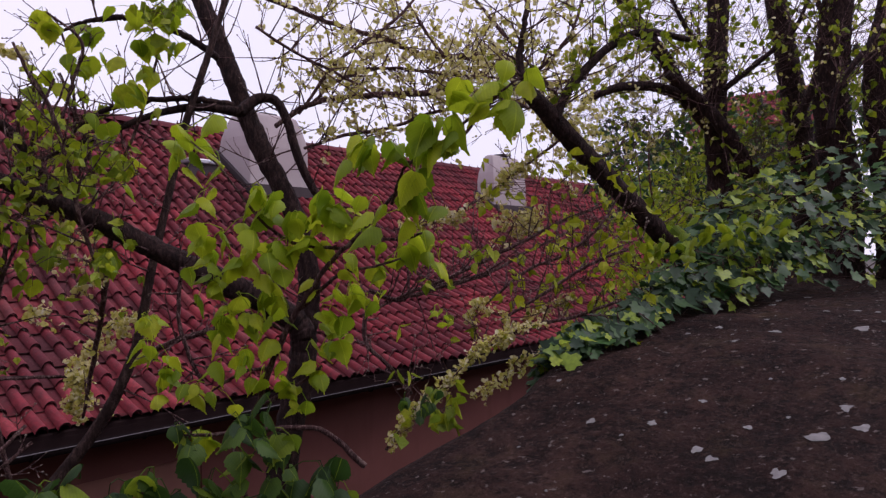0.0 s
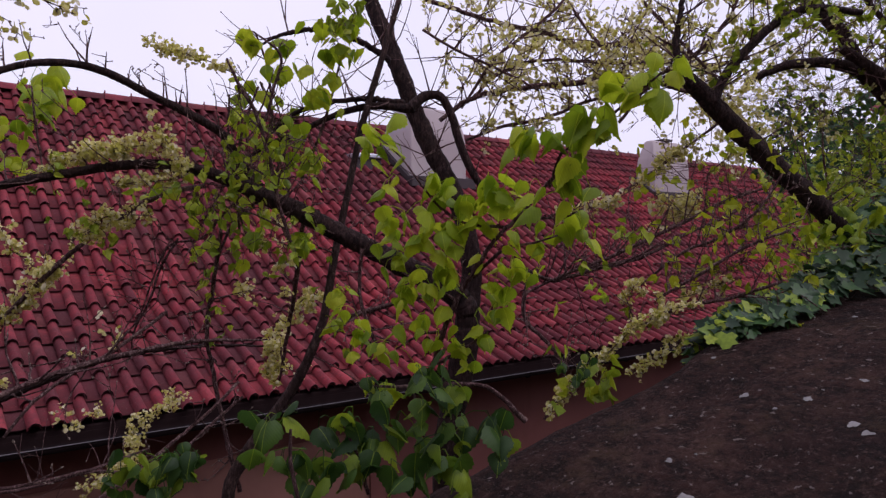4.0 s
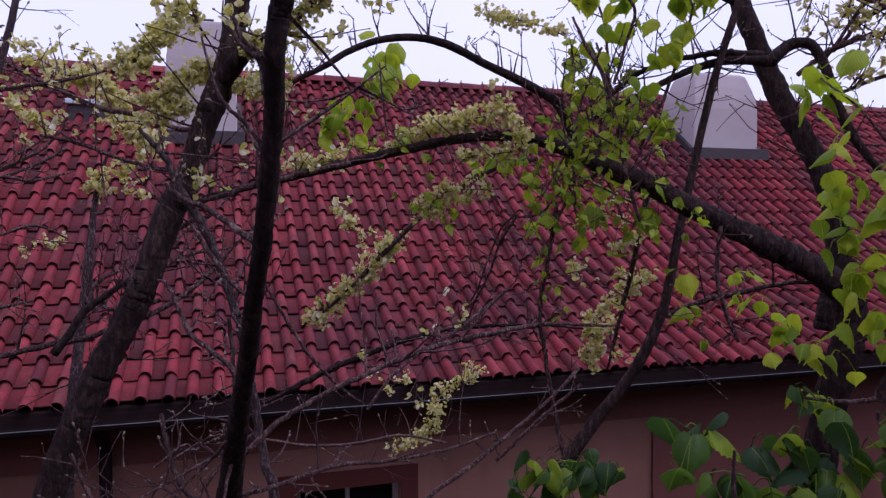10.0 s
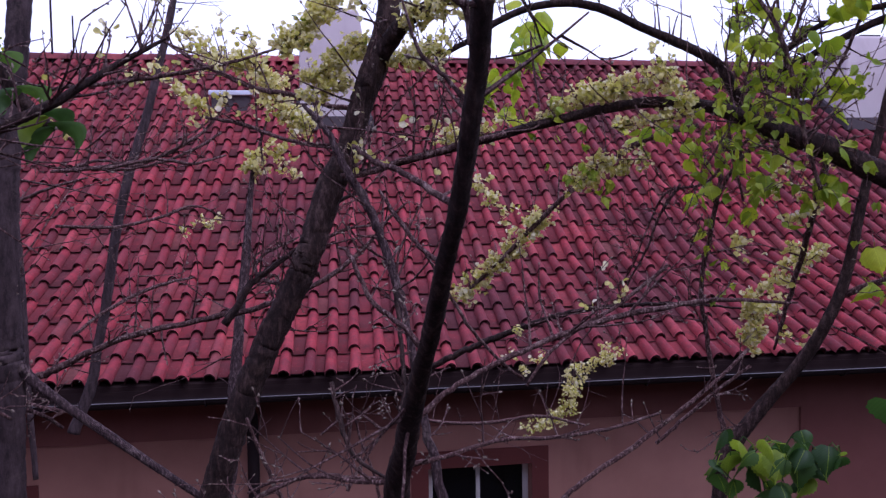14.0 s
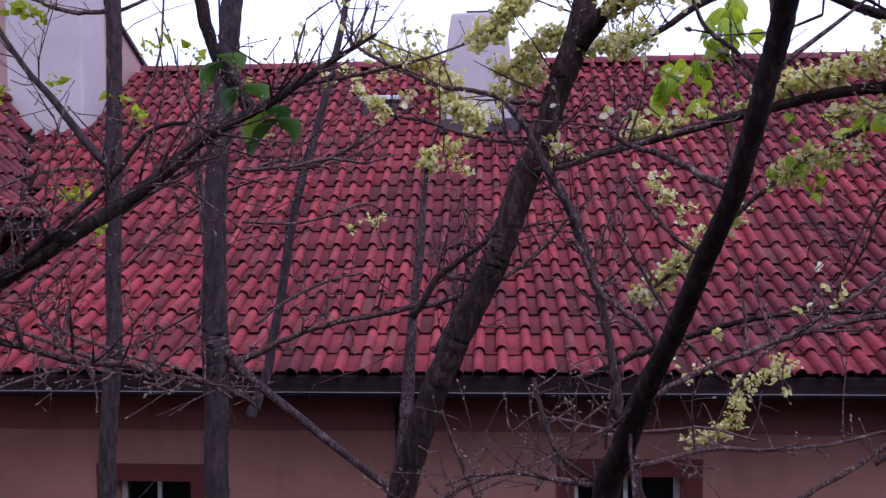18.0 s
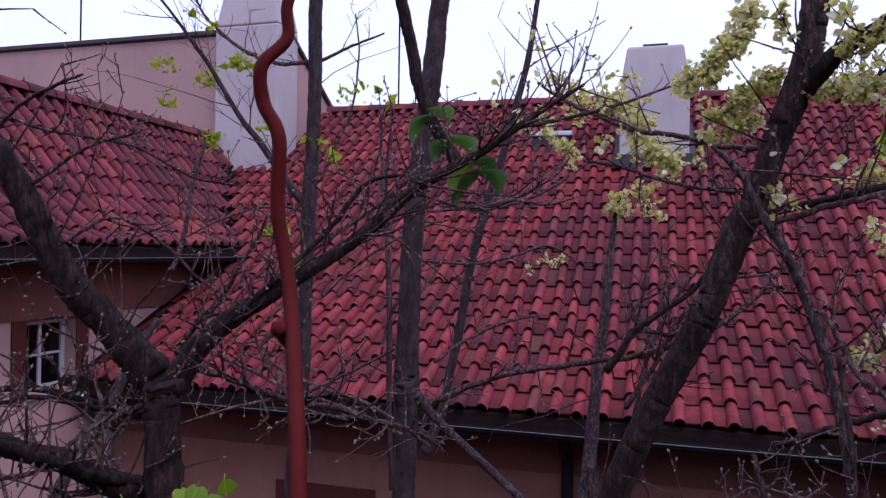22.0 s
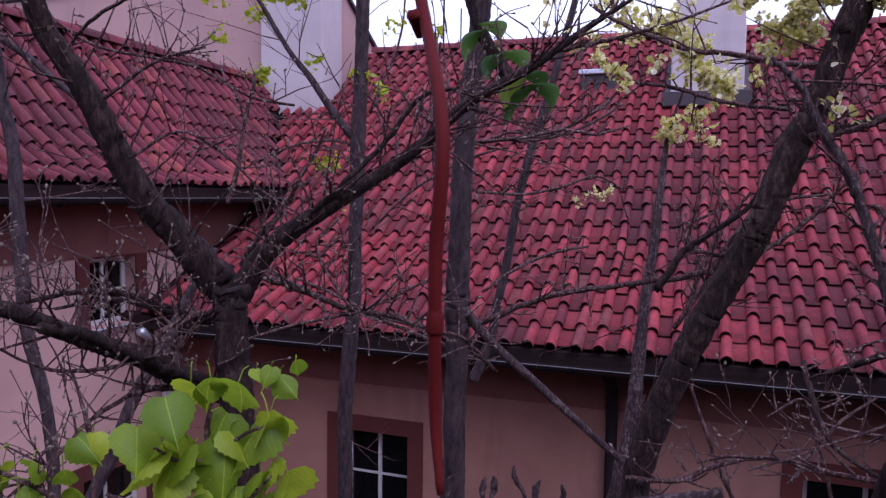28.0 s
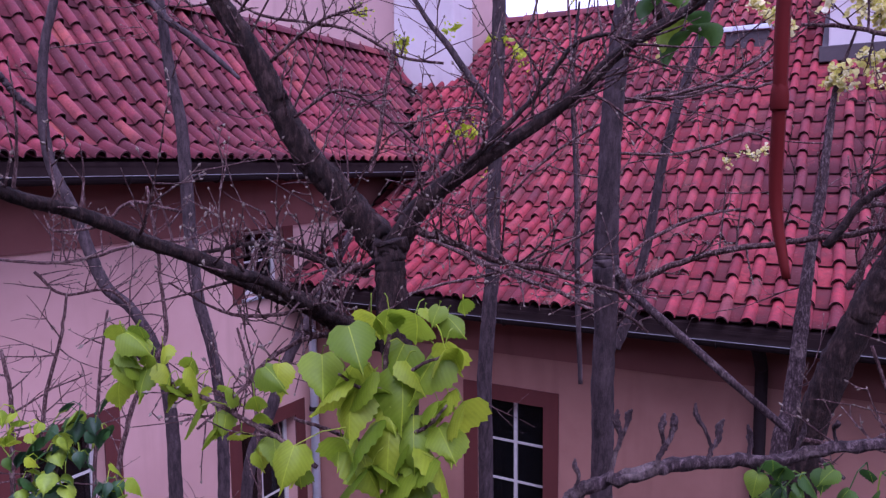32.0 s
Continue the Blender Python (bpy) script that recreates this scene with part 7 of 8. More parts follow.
leafy(plum2, [(0.748, 1.979, 3.800), (0.764, 1.943, 3.775), (0.735, 2.000, 3.827)], count=16, size=0.03948, spread=0.04387, seed=54)
leafy(plum2, [(0.098, 2.686, 4.460), (0.124, 2.671, 4.328), (0.170, 2.640, 4.404), (0.206, 2.621, 4.325), (0.259, 2.588, 4.417)], count=46, size=0.02413, spread=0.04387, seed=55)
leafy(plum2, [(0.076, 2.699, 4.267), (0.047, 2.711, 4.223), (0.098, 2.691, 4.254), (-0.005, 2.741, 4.298)], count=30, size=0.02413, spread=0.04387, seed=56)
leafy(plum2, [(0.196, 2.629, 4.263), (0.263, 2.574, 4.154), (0.143, 2.658, 4.159), (0.143, 2.658, 4.119), (0.047, 2.708, 4.161)], count=24, size=0.02632, spread=0.05264, seed=57)
leafy(plum2, [(0.101, 2.851, 4.033), (0.118, 2.841, 4.081), (0.145, 2.827, 3.901), (0.123, 2.837, 3.836), (0.089, 2.845, 3.966)], count=12, size=0.02193, spread=0.03509, seed=58)
leafy(plum2, [(0.262, 2.568, 4.430), (0.302, 2.547, 4.382), (0.326, 2.538, 4.017), (0.373, 2.513, 3.946), (0.373, 2.510, 3.867)], count=14, size=0.02632, spread=0.02632, seed=59)
leafy(plum2, [(-0.312, 2.946, 4.430), (-0.338, 2.964, 4.260), (-0.233, 2.905, 4.339), (-0.125, 2.853, 4.104), (-0.286, 2.936, 4.181), (-0.176, 2.882, 4.179)], count=22, size=0.02632, spread=0.02632, seed=60)
limb(plum2, "limb", M_TWIG, [(0.277, 2.635, 4.141, 0.0047), (0.238, 2.640, 4.268, 0.0054), (0.216, 2.643, 4.374, 0.0054), (0.184, 2.652, 4.496, 0.0054), (0.144, 2.664, 4.571, 0.0046), (0.111, 2.678, 4.649, 0.0030)], twig=14, tl=0.08773)
limb(plum2, "limb", M_TWIG, [(0.196, 2.625, 4.478, 0.0038), (0.211, 2.598, 4.566, 0.0038), (0.220, 2.574, 4.653, 0.0037), (0.152, 2.597, 4.710, 0.0022)], twig=6, tl=0.05264)
leafy(plum2, [(0.396, 2.596, 4.812), (0.436, 2.574, 4.829), (0.449, 2.567, 4.763), (0.409, 2.588, 4.772), (0.354, 2.616, 4.616), (0.383, 2.610, 4.567)], count=22, size=0.03509, spread=0.02632, seed=63)
leafy(plum2, [(0.262, 2.962, 4.509), (0.348, 2.951, 4.553), (0.390, 2.948, 4.580), (0.452, 2.925, 4.535), (0.343, 2.944, 4.430), (0.497, 2.918, 4.505)], count=20, size=0.0329, spread=0.04387, seed=64)
limb(plum2, "limb", M_TWIG, [(0.411, 2.973, 4.252, 0.0039), (0.416, 2.952, 4.374, 0.0046), (0.385, 2.940, 4.488, 0.0046), (0.348, 2.927, 4.575, 0.0038), (0.308, 2.916, 4.658, 0.0030)], twig=8, tl=0.0658)
big_leaves(plum2, [(0.274, 2.944, 4.812), (0.291, 2.918, 4.777), (0.349, 2.844, 4.745), (0.374, 2.788, 4.690), (0.327, 2.876, 4.737), (0.262, 2.968, 4.645), (0.262, 2.969, 4.597), (0.327, 2.878, 4.592), (0.299, 2.912, 4.641), (0.340, 2.859, 4.680), (0.459, 2.680, 4.809), (0.490, 2.640, 4.795), (0.451, 2.690, 4.731), (0.473, 2.664, 4.730), (0.438, 2.710, 4.656), (0.401, 2.754, 4.593), (0.286, 2.931, 4.540), (0.260, 2.968, 4.497), (0.378, 2.813, 4.477), (0.426, 2.714, 4.794)], size=0.0958, seed=61)
big_leaves(plum2, [(0.349, 2.922, 4.466), (0.304, 2.984, 4.436), (0.272, 3.028, 4.414), (0.438, 2.786, 4.423), (0.388, 2.873, 4.425), (0.349, 2.924, 4.334), (0.313, 2.972, 4.374), (0.286, 3.020, 4.339), (0.272, 3.030, 4.295), (0.366, 2.903, 4.290), (0.334, 2.952, 4.242), (0.264, 3.045, 4.247), (0.299, 2.993, 4.208), (0.388, 2.875, 4.351), (0.425, 2.805, 4.392)], size=0.0894, seed=62)
limb(plum2, "limb", M_TWIG, [(0.406, 2.929, 4.150, 0.0039), (0.343, 2.959, 4.352, 0.0054), (0.345, 2.911, 4.545, 0.0053), (0.326, 2.902, 4.706, 0.0045), (0.295, 2.913, 4.807, 0.0030)], twig=10, tl=0.0658)
limb(plum2, "limb", M_TWIG, [(0.426, 2.874, 4.350, 0.0039), (0.450, 2.781, 4.502, 0.0046), (0.465, 2.720, 4.630, 0.0038), (0.468, 2.668, 4.743, 0.0030)], twig=6, tl=0.0658)
limb(plum2, "limb", M_TWIG, [(0.322, 3.040, 4.121, 0.0039), (0.277, 3.043, 4.326, 0.0046), (0.276, 2.994, 4.518, 0.0045), (0.258, 2.972, 4.663, 0.0030)], twig=8, tl=0.0658)
big_leaves(plum2, [(0.198, 2.828, 4.511), (0.235, 2.785, 4.511), (0.288, 2.729, 4.489), (0.321, 2.673, 4.455), (0.198, 2.826, 4.392), (0.199, 2.820, 4.341), (0.256, 2.761, 4.371), (0.275, 2.741, 4.310), (0.284, 2.730, 4.432), (0.163, 2.864, 4.284), (0.109, 2.908, 4.265), (0.053, 2.965, 4.332), (0.221, 2.798, 4.279), (0.322, 2.694, 4.168), (0.322, 2.676, 4.148), (0.221, 2.800, 4.161), (0.199, 2.824, 4.091), (0.128, 2.899, 4.161), (0.117, 2.899, 4.033), (0.376, 2.628, 3.914), (0.392, 2.608, 3.996), (0.331, 2.665, 4.244), (0.242, 2.777, 4.230), (0.046, 2.966, 4.318), (-0.039, 3.050, 4.335), (0.003, 3.011, 4.319), (0.141, 2.888, 4.231), (0.185, 2.844, 4.204), (0.251, 2.765, 4.156), (0.095, 2.919, 4.125)], size=0.0958, seed=67, crowd=0.6)
limb(plum2, "limb", M_TWIG, [(0.217, 2.868, 4.188, 0.0040), (0.202, 2.846, 4.331, 0.0047), (0.199, 2.799, 4.464, 0.0039), (0.221, 2.729, 4.594, 0.0030)], twig=8, tl=0.05264)
limb(plum2, "limb", M_TWIG, [(0.156, 2.939, 3.969, 0.0032), (0.168, 2.909, 4.113, 0.0039), (0.203, 2.857, 4.222, 0.0047), (0.260, 2.776, 4.296, 0.0039), (0.310, 2.707, 4.449, 0.0031)], twig=8, tl=0.05264)
limb(plum2, "limb", M_TWIG, [(-0.285, 2.984, 4.342, 0.0024), (-0.297, 2.992, 4.435, 0.0032), (-0.305, 2.999, 4.518, 0.0032), (-0.310, 2.998, 4.580, 0.0024)])
big_leaves(plum2, [(-0.299, 3.183, 4.613), (-0.267, 3.159, 4.606), (-0.243, 3.145, 4.577), (-0.285, 3.174, 4.560), (-0.426, 3.251, 4.460), (-0.375, 3.230, 4.464), (-0.357, 3.218, 4.494), (-0.319, 3.193, 4.441), (-0.324, 3.199, 4.398), (-0.305, 3.184, 4.379)], size=0.0916, seed=65)
big_leaves(plum2, [(-0.258, 3.272, 4.670), (-0.206, 3.262, 4.660), (-0.183, 3.262, 4.624), (-0.245, 3.269, 4.589), (-0.211, 3.259, 4.579), (-0.416, 3.277, 4.446), (-0.393, 3.281, 4.437), (-0.350, 3.279, 4.428), (-0.350, 3.282, 4.504), (-0.297, 3.271, 4.514)], size=0.1083, seed=66)

oldplum = empty("plum_tree", 1.340, 2.094, 2.318, "dark old tree with tangled blossoming branches above the ivy", "tree")
limb(oldplum, "trunk", M_BARK, [(1.340, 2.094, 4.659, 0.0261), (1.420, 2.075, 4.604, 0.0339), (1.524, 2.043, 4.521, 0.0384), (1.665, 2.000, 4.410, 0.0398), (1.788, 1.955, 4.318, 0.0389), (1.901, 1.915, 4.226, 0.0375), (2.061, 1.849, 4.107, 0.0366)], twig=16, tl=0.1373, rough=0.08)
limb(oldplum, "limb", M_BARK, [(1.444, 2.049, 4.571, 0.0160), (1.481, 2.039, 4.653, 0.0160), (1.570, 1.985, 4.772, 0.0165), (1.659, 1.927, 4.853, 0.0156), (1.739, 1.864, 4.880, 0.0142), (1.856, 1.781, 4.865, 0.0114)], twig=26, tl=0.1373, leafy=0.4)
limb(oldplum, "limb", M_BARK, [(1.364, 2.068, 4.622, 0.0137), (1.359, 2.126, 4.737, 0.0133), (1.392, 2.135, 4.852, 0.0114), (1.429, 2.139, 4.971, 0.0101)], twig=20, tl=0.1373, bloom=0.4)
limb(oldplum, "limb", M_TWIG, [(1.332, 2.334, 4.544, 0.0065), (1.435, 2.270, 4.685, 0.0076), (1.566, 2.176, 4.789, 0.0077), (1.660, 2.117, 4.911, 0.0068), (1.712, 2.098, 5.039, 0.0059)], twig=26, tl=0.1373, bloom=0.3)
limb(oldplum, "limb", M_TWIG, [(1.544, 2.441, 5.077, 0.0061), (1.562, 2.332, 4.933, 0.0070), (1.581, 2.182, 4.752, 0.0068), (1.590, 2.100, 4.645, 0.0057)], twig=20, tl=0.1373, bloom=0.3)
limb(oldplum, "limb", M_TWIG, [(1.543, 2.772, 5.146, 0.0066), (1.564, 2.649, 4.957, 0.0076), (1.587, 2.586, 4.887, 0.0064), (1.610, 2.523, 4.795, 0.0053)], twig=14, tl=0.1373, bloom=0.5)

backtree = empty("tree", 3.189, 2.144, 2.192, "tall dark trunks with fresh leaves behind the ivy", "tree")
limb(backtree, "trunk", M_BARK, [(3.161, 2.114, 5.836, 0.0572), (3.162, 2.126, 5.437, 0.0603), (3.152, 2.144, 5.007, 0.0656), (3.158, 2.144, 4.693, 0.0687), (3.174, 2.133, 4.462, 0.0745), (3.180, 2.127, 4.205, 0.0771), (3.181, 2.131, 3.963, 0.0781), (3.187, 2.135, 3.722, 0.0797), (3.187, 2.134, 3.486, 0.0808), (3.188, 2.138, 3.245, 0.0818), (3.188, 2.142, 3.004, 0.0829), (3.189, 2.146, 2.762, 0.0839), (3.189, 2.144, 2.526, 0.0850), (3.189, 2.144, 2.359, 0.0884), (3.189, 2.144, 2.192, 0.0918)], twig=26, tl=0.2622, leafy=0.14, bloom=0.1, sides=10)
limb(backtree, "trunk", M_BARK, [(3.414, 1.990, 5.887, 0.0561), (3.463, 1.935, 5.471, 0.0619), (3.506, 1.894, 5.146, 0.0677), (3.539, 1.858, 4.851, 0.0740), (3.567, 1.831, 4.583, 0.0797), (3.572, 1.830, 4.342, 0.0808), (3.573, 1.835, 4.096, 0.0818), (3.579, 1.834, 3.854, 0.0829), (3.579, 1.832, 3.608, 0.0839), (3.585, 1.837, 3.367, 0.0855), (3.586, 1.836, 3.120, 0.0865), (3.592, 1.834, 2.879, 0.0876)], twig=30, tl=0.2622, leafy=0.14, bloom=0.1, sides=10)
limb(backtree, "trunk", M_BARK, [(3.320, 1.593, 5.728, 0.0755), (3.305, 1.615, 5.350, 0.0808), (3.284, 1.647, 4.999, 0.0886), (3.301, 1.637, 4.653, 0.0939), (3.323, 1.615, 4.464, 0.0997), (3.323, 1.614, 4.222, 0.1012), (3.329, 1.613, 3.981, 0.1028), (3.335, 1.617, 3.745, 0.1044), (3.336, 1.615, 3.504, 0.1059), (3.342, 1.614, 3.263, 0.1075), (3.342, 1.613, 3.027, 0.1096)], twig=36, tl=0.2622, leafy=0.15, bloom=0.1, sides=10)
limb(backtree, "limb", M_BARK, [(2.726, 2.472, 5.458, 0.0330), (2.834, 2.378, 5.252, 0.0362), (2.915, 2.298, 5.104, 0.0393), (2.985, 2.240, 4.935, 0.0420), (3.093, 2.135, 4.766, 0.0451)], twig=36, tl=0.2098, leafy=0.1, bloom=0.12)
limb(backtree, "limb", M_BARK, [(2.523, 2.553, 4.882, 0.0189), (2.695, 2.430, 4.959, 0.0247), (2.888, 2.289, 4.957, 0.0304), (3.071, 2.159, 4.855, 0.0367)], twig=36, tl=0.2098, leafy=0.1, bloom=0.12)
limb(backtree, "limb", M_BARK, [(2.785, 2.241, 5.008, 0.0241), (2.925, 2.137, 4.881, 0.0325), (3.049, 2.048, 4.722, 0.0414), (3.157, 1.976, 4.533, 0.0472)], twig=26, tl=0.2098, leafy=0.1, bloom=0.12)
limb(backtree, "limb", M_BARK, [(3.167, 1.796, 4.734, 0.0241), (3.231, 1.710, 4.948, 0.0215), (3.268, 1.664, 5.188, 0.0173), (3.230, 1.702, 5.404, 0.0136)], twig=26, tl=0.2098, leafy=0.12, bloom=0.1)
limb(backtree, "limb", M_BARK, [(2.794, 1.552, 4.656, 0.0189), (2.809, 1.529, 4.818, 0.0163), (2.884, 1.438, 4.984, 0.0142), (2.943, 1.369, 5.099, 0.0115)], twig=26, tl=0.2098, leafy=0.12, bloom=0.1)
limb(backtree, "limb", M_BARK, [(3.071, 2.077, 4.954, 0.0168), (3.156, 1.967, 5.062, 0.0152), (3.279, 1.814, 5.228, 0.0126), (3.333, 1.749, 5.389, 0.0097)], twig=30, tl=0.236, leafy=0.15, bloom=0.1)
limb(backtree, "limb", M_BARK, [(3.108, 2.114, 5.080, 0.0168), (3.017, 2.220, 5.250, 0.0142), (2.958, 2.284, 5.419, 0.0110)], twig=24, tl=0.236, leafy=0.14, bloom=0.1)
leafy(backtree, [(2.836, 2.694, 4.890), (2.949, 2.561, 4.830), (3.105, 2.381, 4.770), (3.196, 2.270, 4.590), (3.122, 2.365, 4.502)], count=190, size=0.02622, spread=0.1993, seed=71)
leafy(backtree, [(3.124, 2.010, 4.953), (3.210, 1.909, 4.841), (3.157, 1.972, 4.727), (3.248, 1.870, 4.673), (3.141, 1.996, 4.564)], count=190, size=0.02885, spread=0.1888, seed=72)
leafy(backtree, [(3.079, 1.717, 5.105), (3.213, 1.561, 5.155), (3.294, 1.460, 4.996), (3.278, 1.484, 4.839), (3.214, 1.567, 4.793)], count=190, size=0.02885, spread=0.2098, seed=73)
leafy(backtree, [(2.948, 2.554, 5.245), (3.104, 2.371, 5.389), (3.216, 2.238, 5.298), (3.388, 2.031, 5.326), (3.517, 1.874, 5.413)], count=190, size=0.02622, spread=0.2203, seed=74)
blossom_spray(backtree, [(2.754, 2.615, 5.272), (2.883, 2.462, 5.128), (2.777, 2.595, 4.925), (2.884, 2.467, 4.871), (2.997, 2.332, 4.869)], count=103, spread=0.1573, size=0.0120, seed=75)
blossom_spray(backtree, [(2.026, 2.464, 4.811), (2.085, 2.393, 4.742), (2.118, 2.358, 4.668), (2.102, 2.376, 4.506)], count=138, spread=0.08392, size=0.0120, seed=76)
limb(backtree, "trunk", M_BARK, [(3.363, 1.372, 5.671, 0.0519), (3.336, 1.409, 5.310, 0.0572), (3.300, 1.461, 4.970, 0.0650), (3.316, 1.446, 4.634, 0.0729), (3.338, 1.423, 4.450, 0.0781), (3.344, 1.417, 4.177, 0.0797), (3.350, 1.417, 3.904, 0.0813), (3.356, 1.416, 3.632, 0.0829), (3.362, 1.416, 3.359, 0.0844), (3.368, 1.415, 3.086, 0.0860)], twig=30, tl=0.2622, leafy=0.12, bloom=0.1, sides=10)
big_leaves(ivy, [(1.523, 1.700, 4.227), (1.555, 1.661, 4.244), (1.586, 1.626, 4.235), (1.618, 1.587, 4.225), (1.649, 1.548, 4.216), (1.501, 1.726, 4.188), (1.532, 1.687, 4.179), (1.564, 1.648, 4.187), (1.604, 1.604, 4.177), (1.636, 1.570, 4.185), (1.672, 1.522, 4.202), (1.483, 1.747, 4.158), (1.519, 1.704, 4.148), (1.550, 1.669, 4.139), (1.694, 1.501, 4.223), (1.726, 1.462, 4.231), (1.577, 1.635, 4.213), (1.469, 1.760, 4.180), (1.492, 1.739, 4.131), (1.640, 1.561, 4.251)], size=0.0670, seed=87, mat='M_LEAF_Y')

elm = empty("elm_shoot", 0.300, 1.729, 2.533, "young elm shoot with drooping fresh green leaves", "shrub")
limb(elm, "stem", M_TWIG, [(0.300, 1.729, 3.808, 0.0064), (0.244, 1.772, 3.871, 0.0049), (0.165, 1.838, 3.880, 0.0053), (0.165, 1.824, 3.924, 0.0057), (0.172, 1.798, 3.988, 0.0056), (0.180, 1.773, 4.039, 0.0056), (0.199, 1.737, 4.099, 0.0051), (0.214, 1.704, 4.144, 0.0046), (0.235, 1.662, 4.184, 0.0042), (0.256, 1.613, 4.240, 0.0037), (0.278, 1.567, 4.281, 0.0033), (0.292, 1.521, 4.329, 0.0028), (0.312, 1.476, 4.368, 0.0024), (0.328, 1.439, 4.396, 0.0016)], twig=0)
limb(elm, "stem", M_TWIG, [(0.205, 1.803, 4.028, 0.0036), (0.160, 1.829, 4.057, 0.0031), (0.125, 1.844, 4.073, 0.0022), (0.093, 1.859, 4.110, 0.0017)])
limb(elm, "stem", M_TWIG, [(0.189, 1.824, 3.972, 0.0036), (0.148, 1.843, 3.969, 0.0026), (0.101, 1.855, 3.945, 0.0017)])
limb(elm, "stem", M_TWIG, [(0.235, 1.700, 4.160, 0.0034), (0.184, 1.746, 4.167, 0.0030), (0.147, 1.777, 4.196, 0.0025), (0.119, 1.795, 4.236, 0.0021), (0.088, 1.814, 4.285, 0.0017), (0.052, 1.841, 4.326, 0.0012)])
limb(elm, "stem", M_TWIG, [(0.205, 1.773, 4.067, 0.0035), (0.227, 1.705, 4.120, 0.0030), (0.247, 1.651, 4.132, 0.0021), (0.262, 1.609, 4.144, 0.0016)])
limb(elm, "stem", M_TWIG, [(0.252, 1.617, 4.224, 0.0029), (0.241, 1.585, 4.268, 0.0024), (0.245, 1.565, 4.284, 0.0020)])
limb(elm, "stem", M_TWIG, [(0.231, 1.670, 4.176, 0.0030), (0.249, 1.592, 4.172, 0.0024), (0.250, 1.556, 4.180, 0.0016)])
limb(elm, "stem", M_TWIG, [(0.181, 1.837, 3.913, 0.0040), (0.201, 1.771, 3.951, 0.0030), (0.214, 1.732, 3.980, 0.0022)])
limb(elm, "stem", M_TWIG, [(0.173, 1.850, 3.877, 0.0040), (0.125, 1.865, 3.874, 0.0031), (0.069, 1.896, 3.878, 0.0022)])
big_leaves(elm, [(0.296, 1.483, 4.365), (0.312, 1.464, 4.356), (0.324, 1.448, 4.356), (0.316, 1.459, 4.388), (0.337, 1.436, 4.388), (0.283, 1.495, 4.357), (0.259, 1.528, 4.317), (0.254, 1.545, 4.324), (0.271, 1.516, 4.309), (0.245, 1.557, 4.308), (0.227, 1.581, 4.299), (0.190, 1.621, 4.303), (0.202, 1.609, 4.295), (0.182, 1.633, 4.312), (0.245, 1.565, 4.260), (0.245, 1.559, 4.232), (0.254, 1.551, 4.228), (0.233, 1.578, 4.196), (0.206, 1.607, 4.215)], size=0.0811, seed=81)
big_leaves(elm, [(0.056, 1.870, 4.322), (0.068, 1.854, 4.326), (0.076, 1.842, 4.294), (0.092, 1.822, 4.289), (0.131, 1.791, 4.240), (0.139, 1.780, 4.208), (0.127, 1.796, 4.196), (0.155, 1.760, 4.203), (0.084, 1.840, 4.234), (0.199, 1.709, 4.234), (0.223, 1.686, 4.240), (0.231, 1.669, 4.212), (0.214, 1.690, 4.196), (0.195, 1.718, 4.167), (0.163, 1.749, 4.159), (0.155, 1.761, 4.159), (0.223, 1.687, 4.196), (0.175, 1.736, 4.195), (0.247, 1.650, 4.196)], size=0.0681, seed=82)
big_leaves(elm, [(0.088, 1.833, 4.169), (0.100, 1.821, 4.177), (0.084, 1.838, 4.121), (0.092, 1.830, 4.117), (0.084, 1.843, 4.093), (0.135, 1.790, 4.140), (0.159, 1.758, 4.127), (0.231, 1.671, 4.136), (0.223, 1.688, 4.120), (0.257, 1.648, 4.136), (0.273, 1.628, 4.140), (0.295, 1.599, 4.165), (0.307, 1.583, 4.149), (0.290, 1.610, 4.156), (0.143, 1.778, 4.120), (0.123, 1.801, 4.160), (0.076, 1.845, 4.162), (0.104, 1.813, 4.137), (0.199, 1.711, 4.150)], size=0.0584, seed=83)
big_leaves(elm, [(0.127, 1.828, 4.080), (0.168, 1.780, 4.080), (0.203, 1.741, 4.095), (0.214, 1.730, 4.061), (0.231, 1.710, 4.092), (0.243, 1.697, 4.076), (0.109, 1.840, 4.049), (0.105, 1.849, 4.033), (0.140, 1.817, 4.032), (0.223, 1.719, 4.016), (0.231, 1.711, 4.008), (0.199, 1.751, 3.991), (0.207, 1.744, 3.971), (0.168, 1.782, 3.987), (0.109, 1.842, 3.981), (0.136, 1.822, 3.988), (0.214, 1.732, 3.964), (0.121, 1.828, 4.049), (0.180, 1.768, 4.055), (0.152, 1.800, 4.056)], size=0.0584, seed=84)
big_leaves(elm, [(0.105, 1.884, 3.942), (0.117, 1.868, 3.934), (0.101, 1.888, 3.934), (0.197, 1.780, 3.939), (0.201, 1.780, 3.919), (0.185, 1.796, 3.948), (0.077, 1.918, 3.875), (0.101, 1.889, 3.870), (0.109, 1.877, 3.866), (0.068, 1.938, 3.966), (0.073, 1.924, 3.971), (0.060, 1.950, 4.007), (0.152, 1.835, 3.997), (0.255, 1.710, 4.101), (0.231, 1.739, 4.041), (0.168, 1.815, 3.968)], size=0.0516, seed=85)
big_leaves(elm, [(0.098, 2.066, 4.045), (0.110, 2.050, 4.041), (0.106, 2.059, 4.001), (0.053, 2.121, 4.140), (0.065, 2.104, 4.136), (0.346, 1.767, 4.077), (0.360, 1.752, 4.075), (0.413, 1.673, 4.056), (0.425, 1.658, 4.039)], size=0.0324, seed=86)

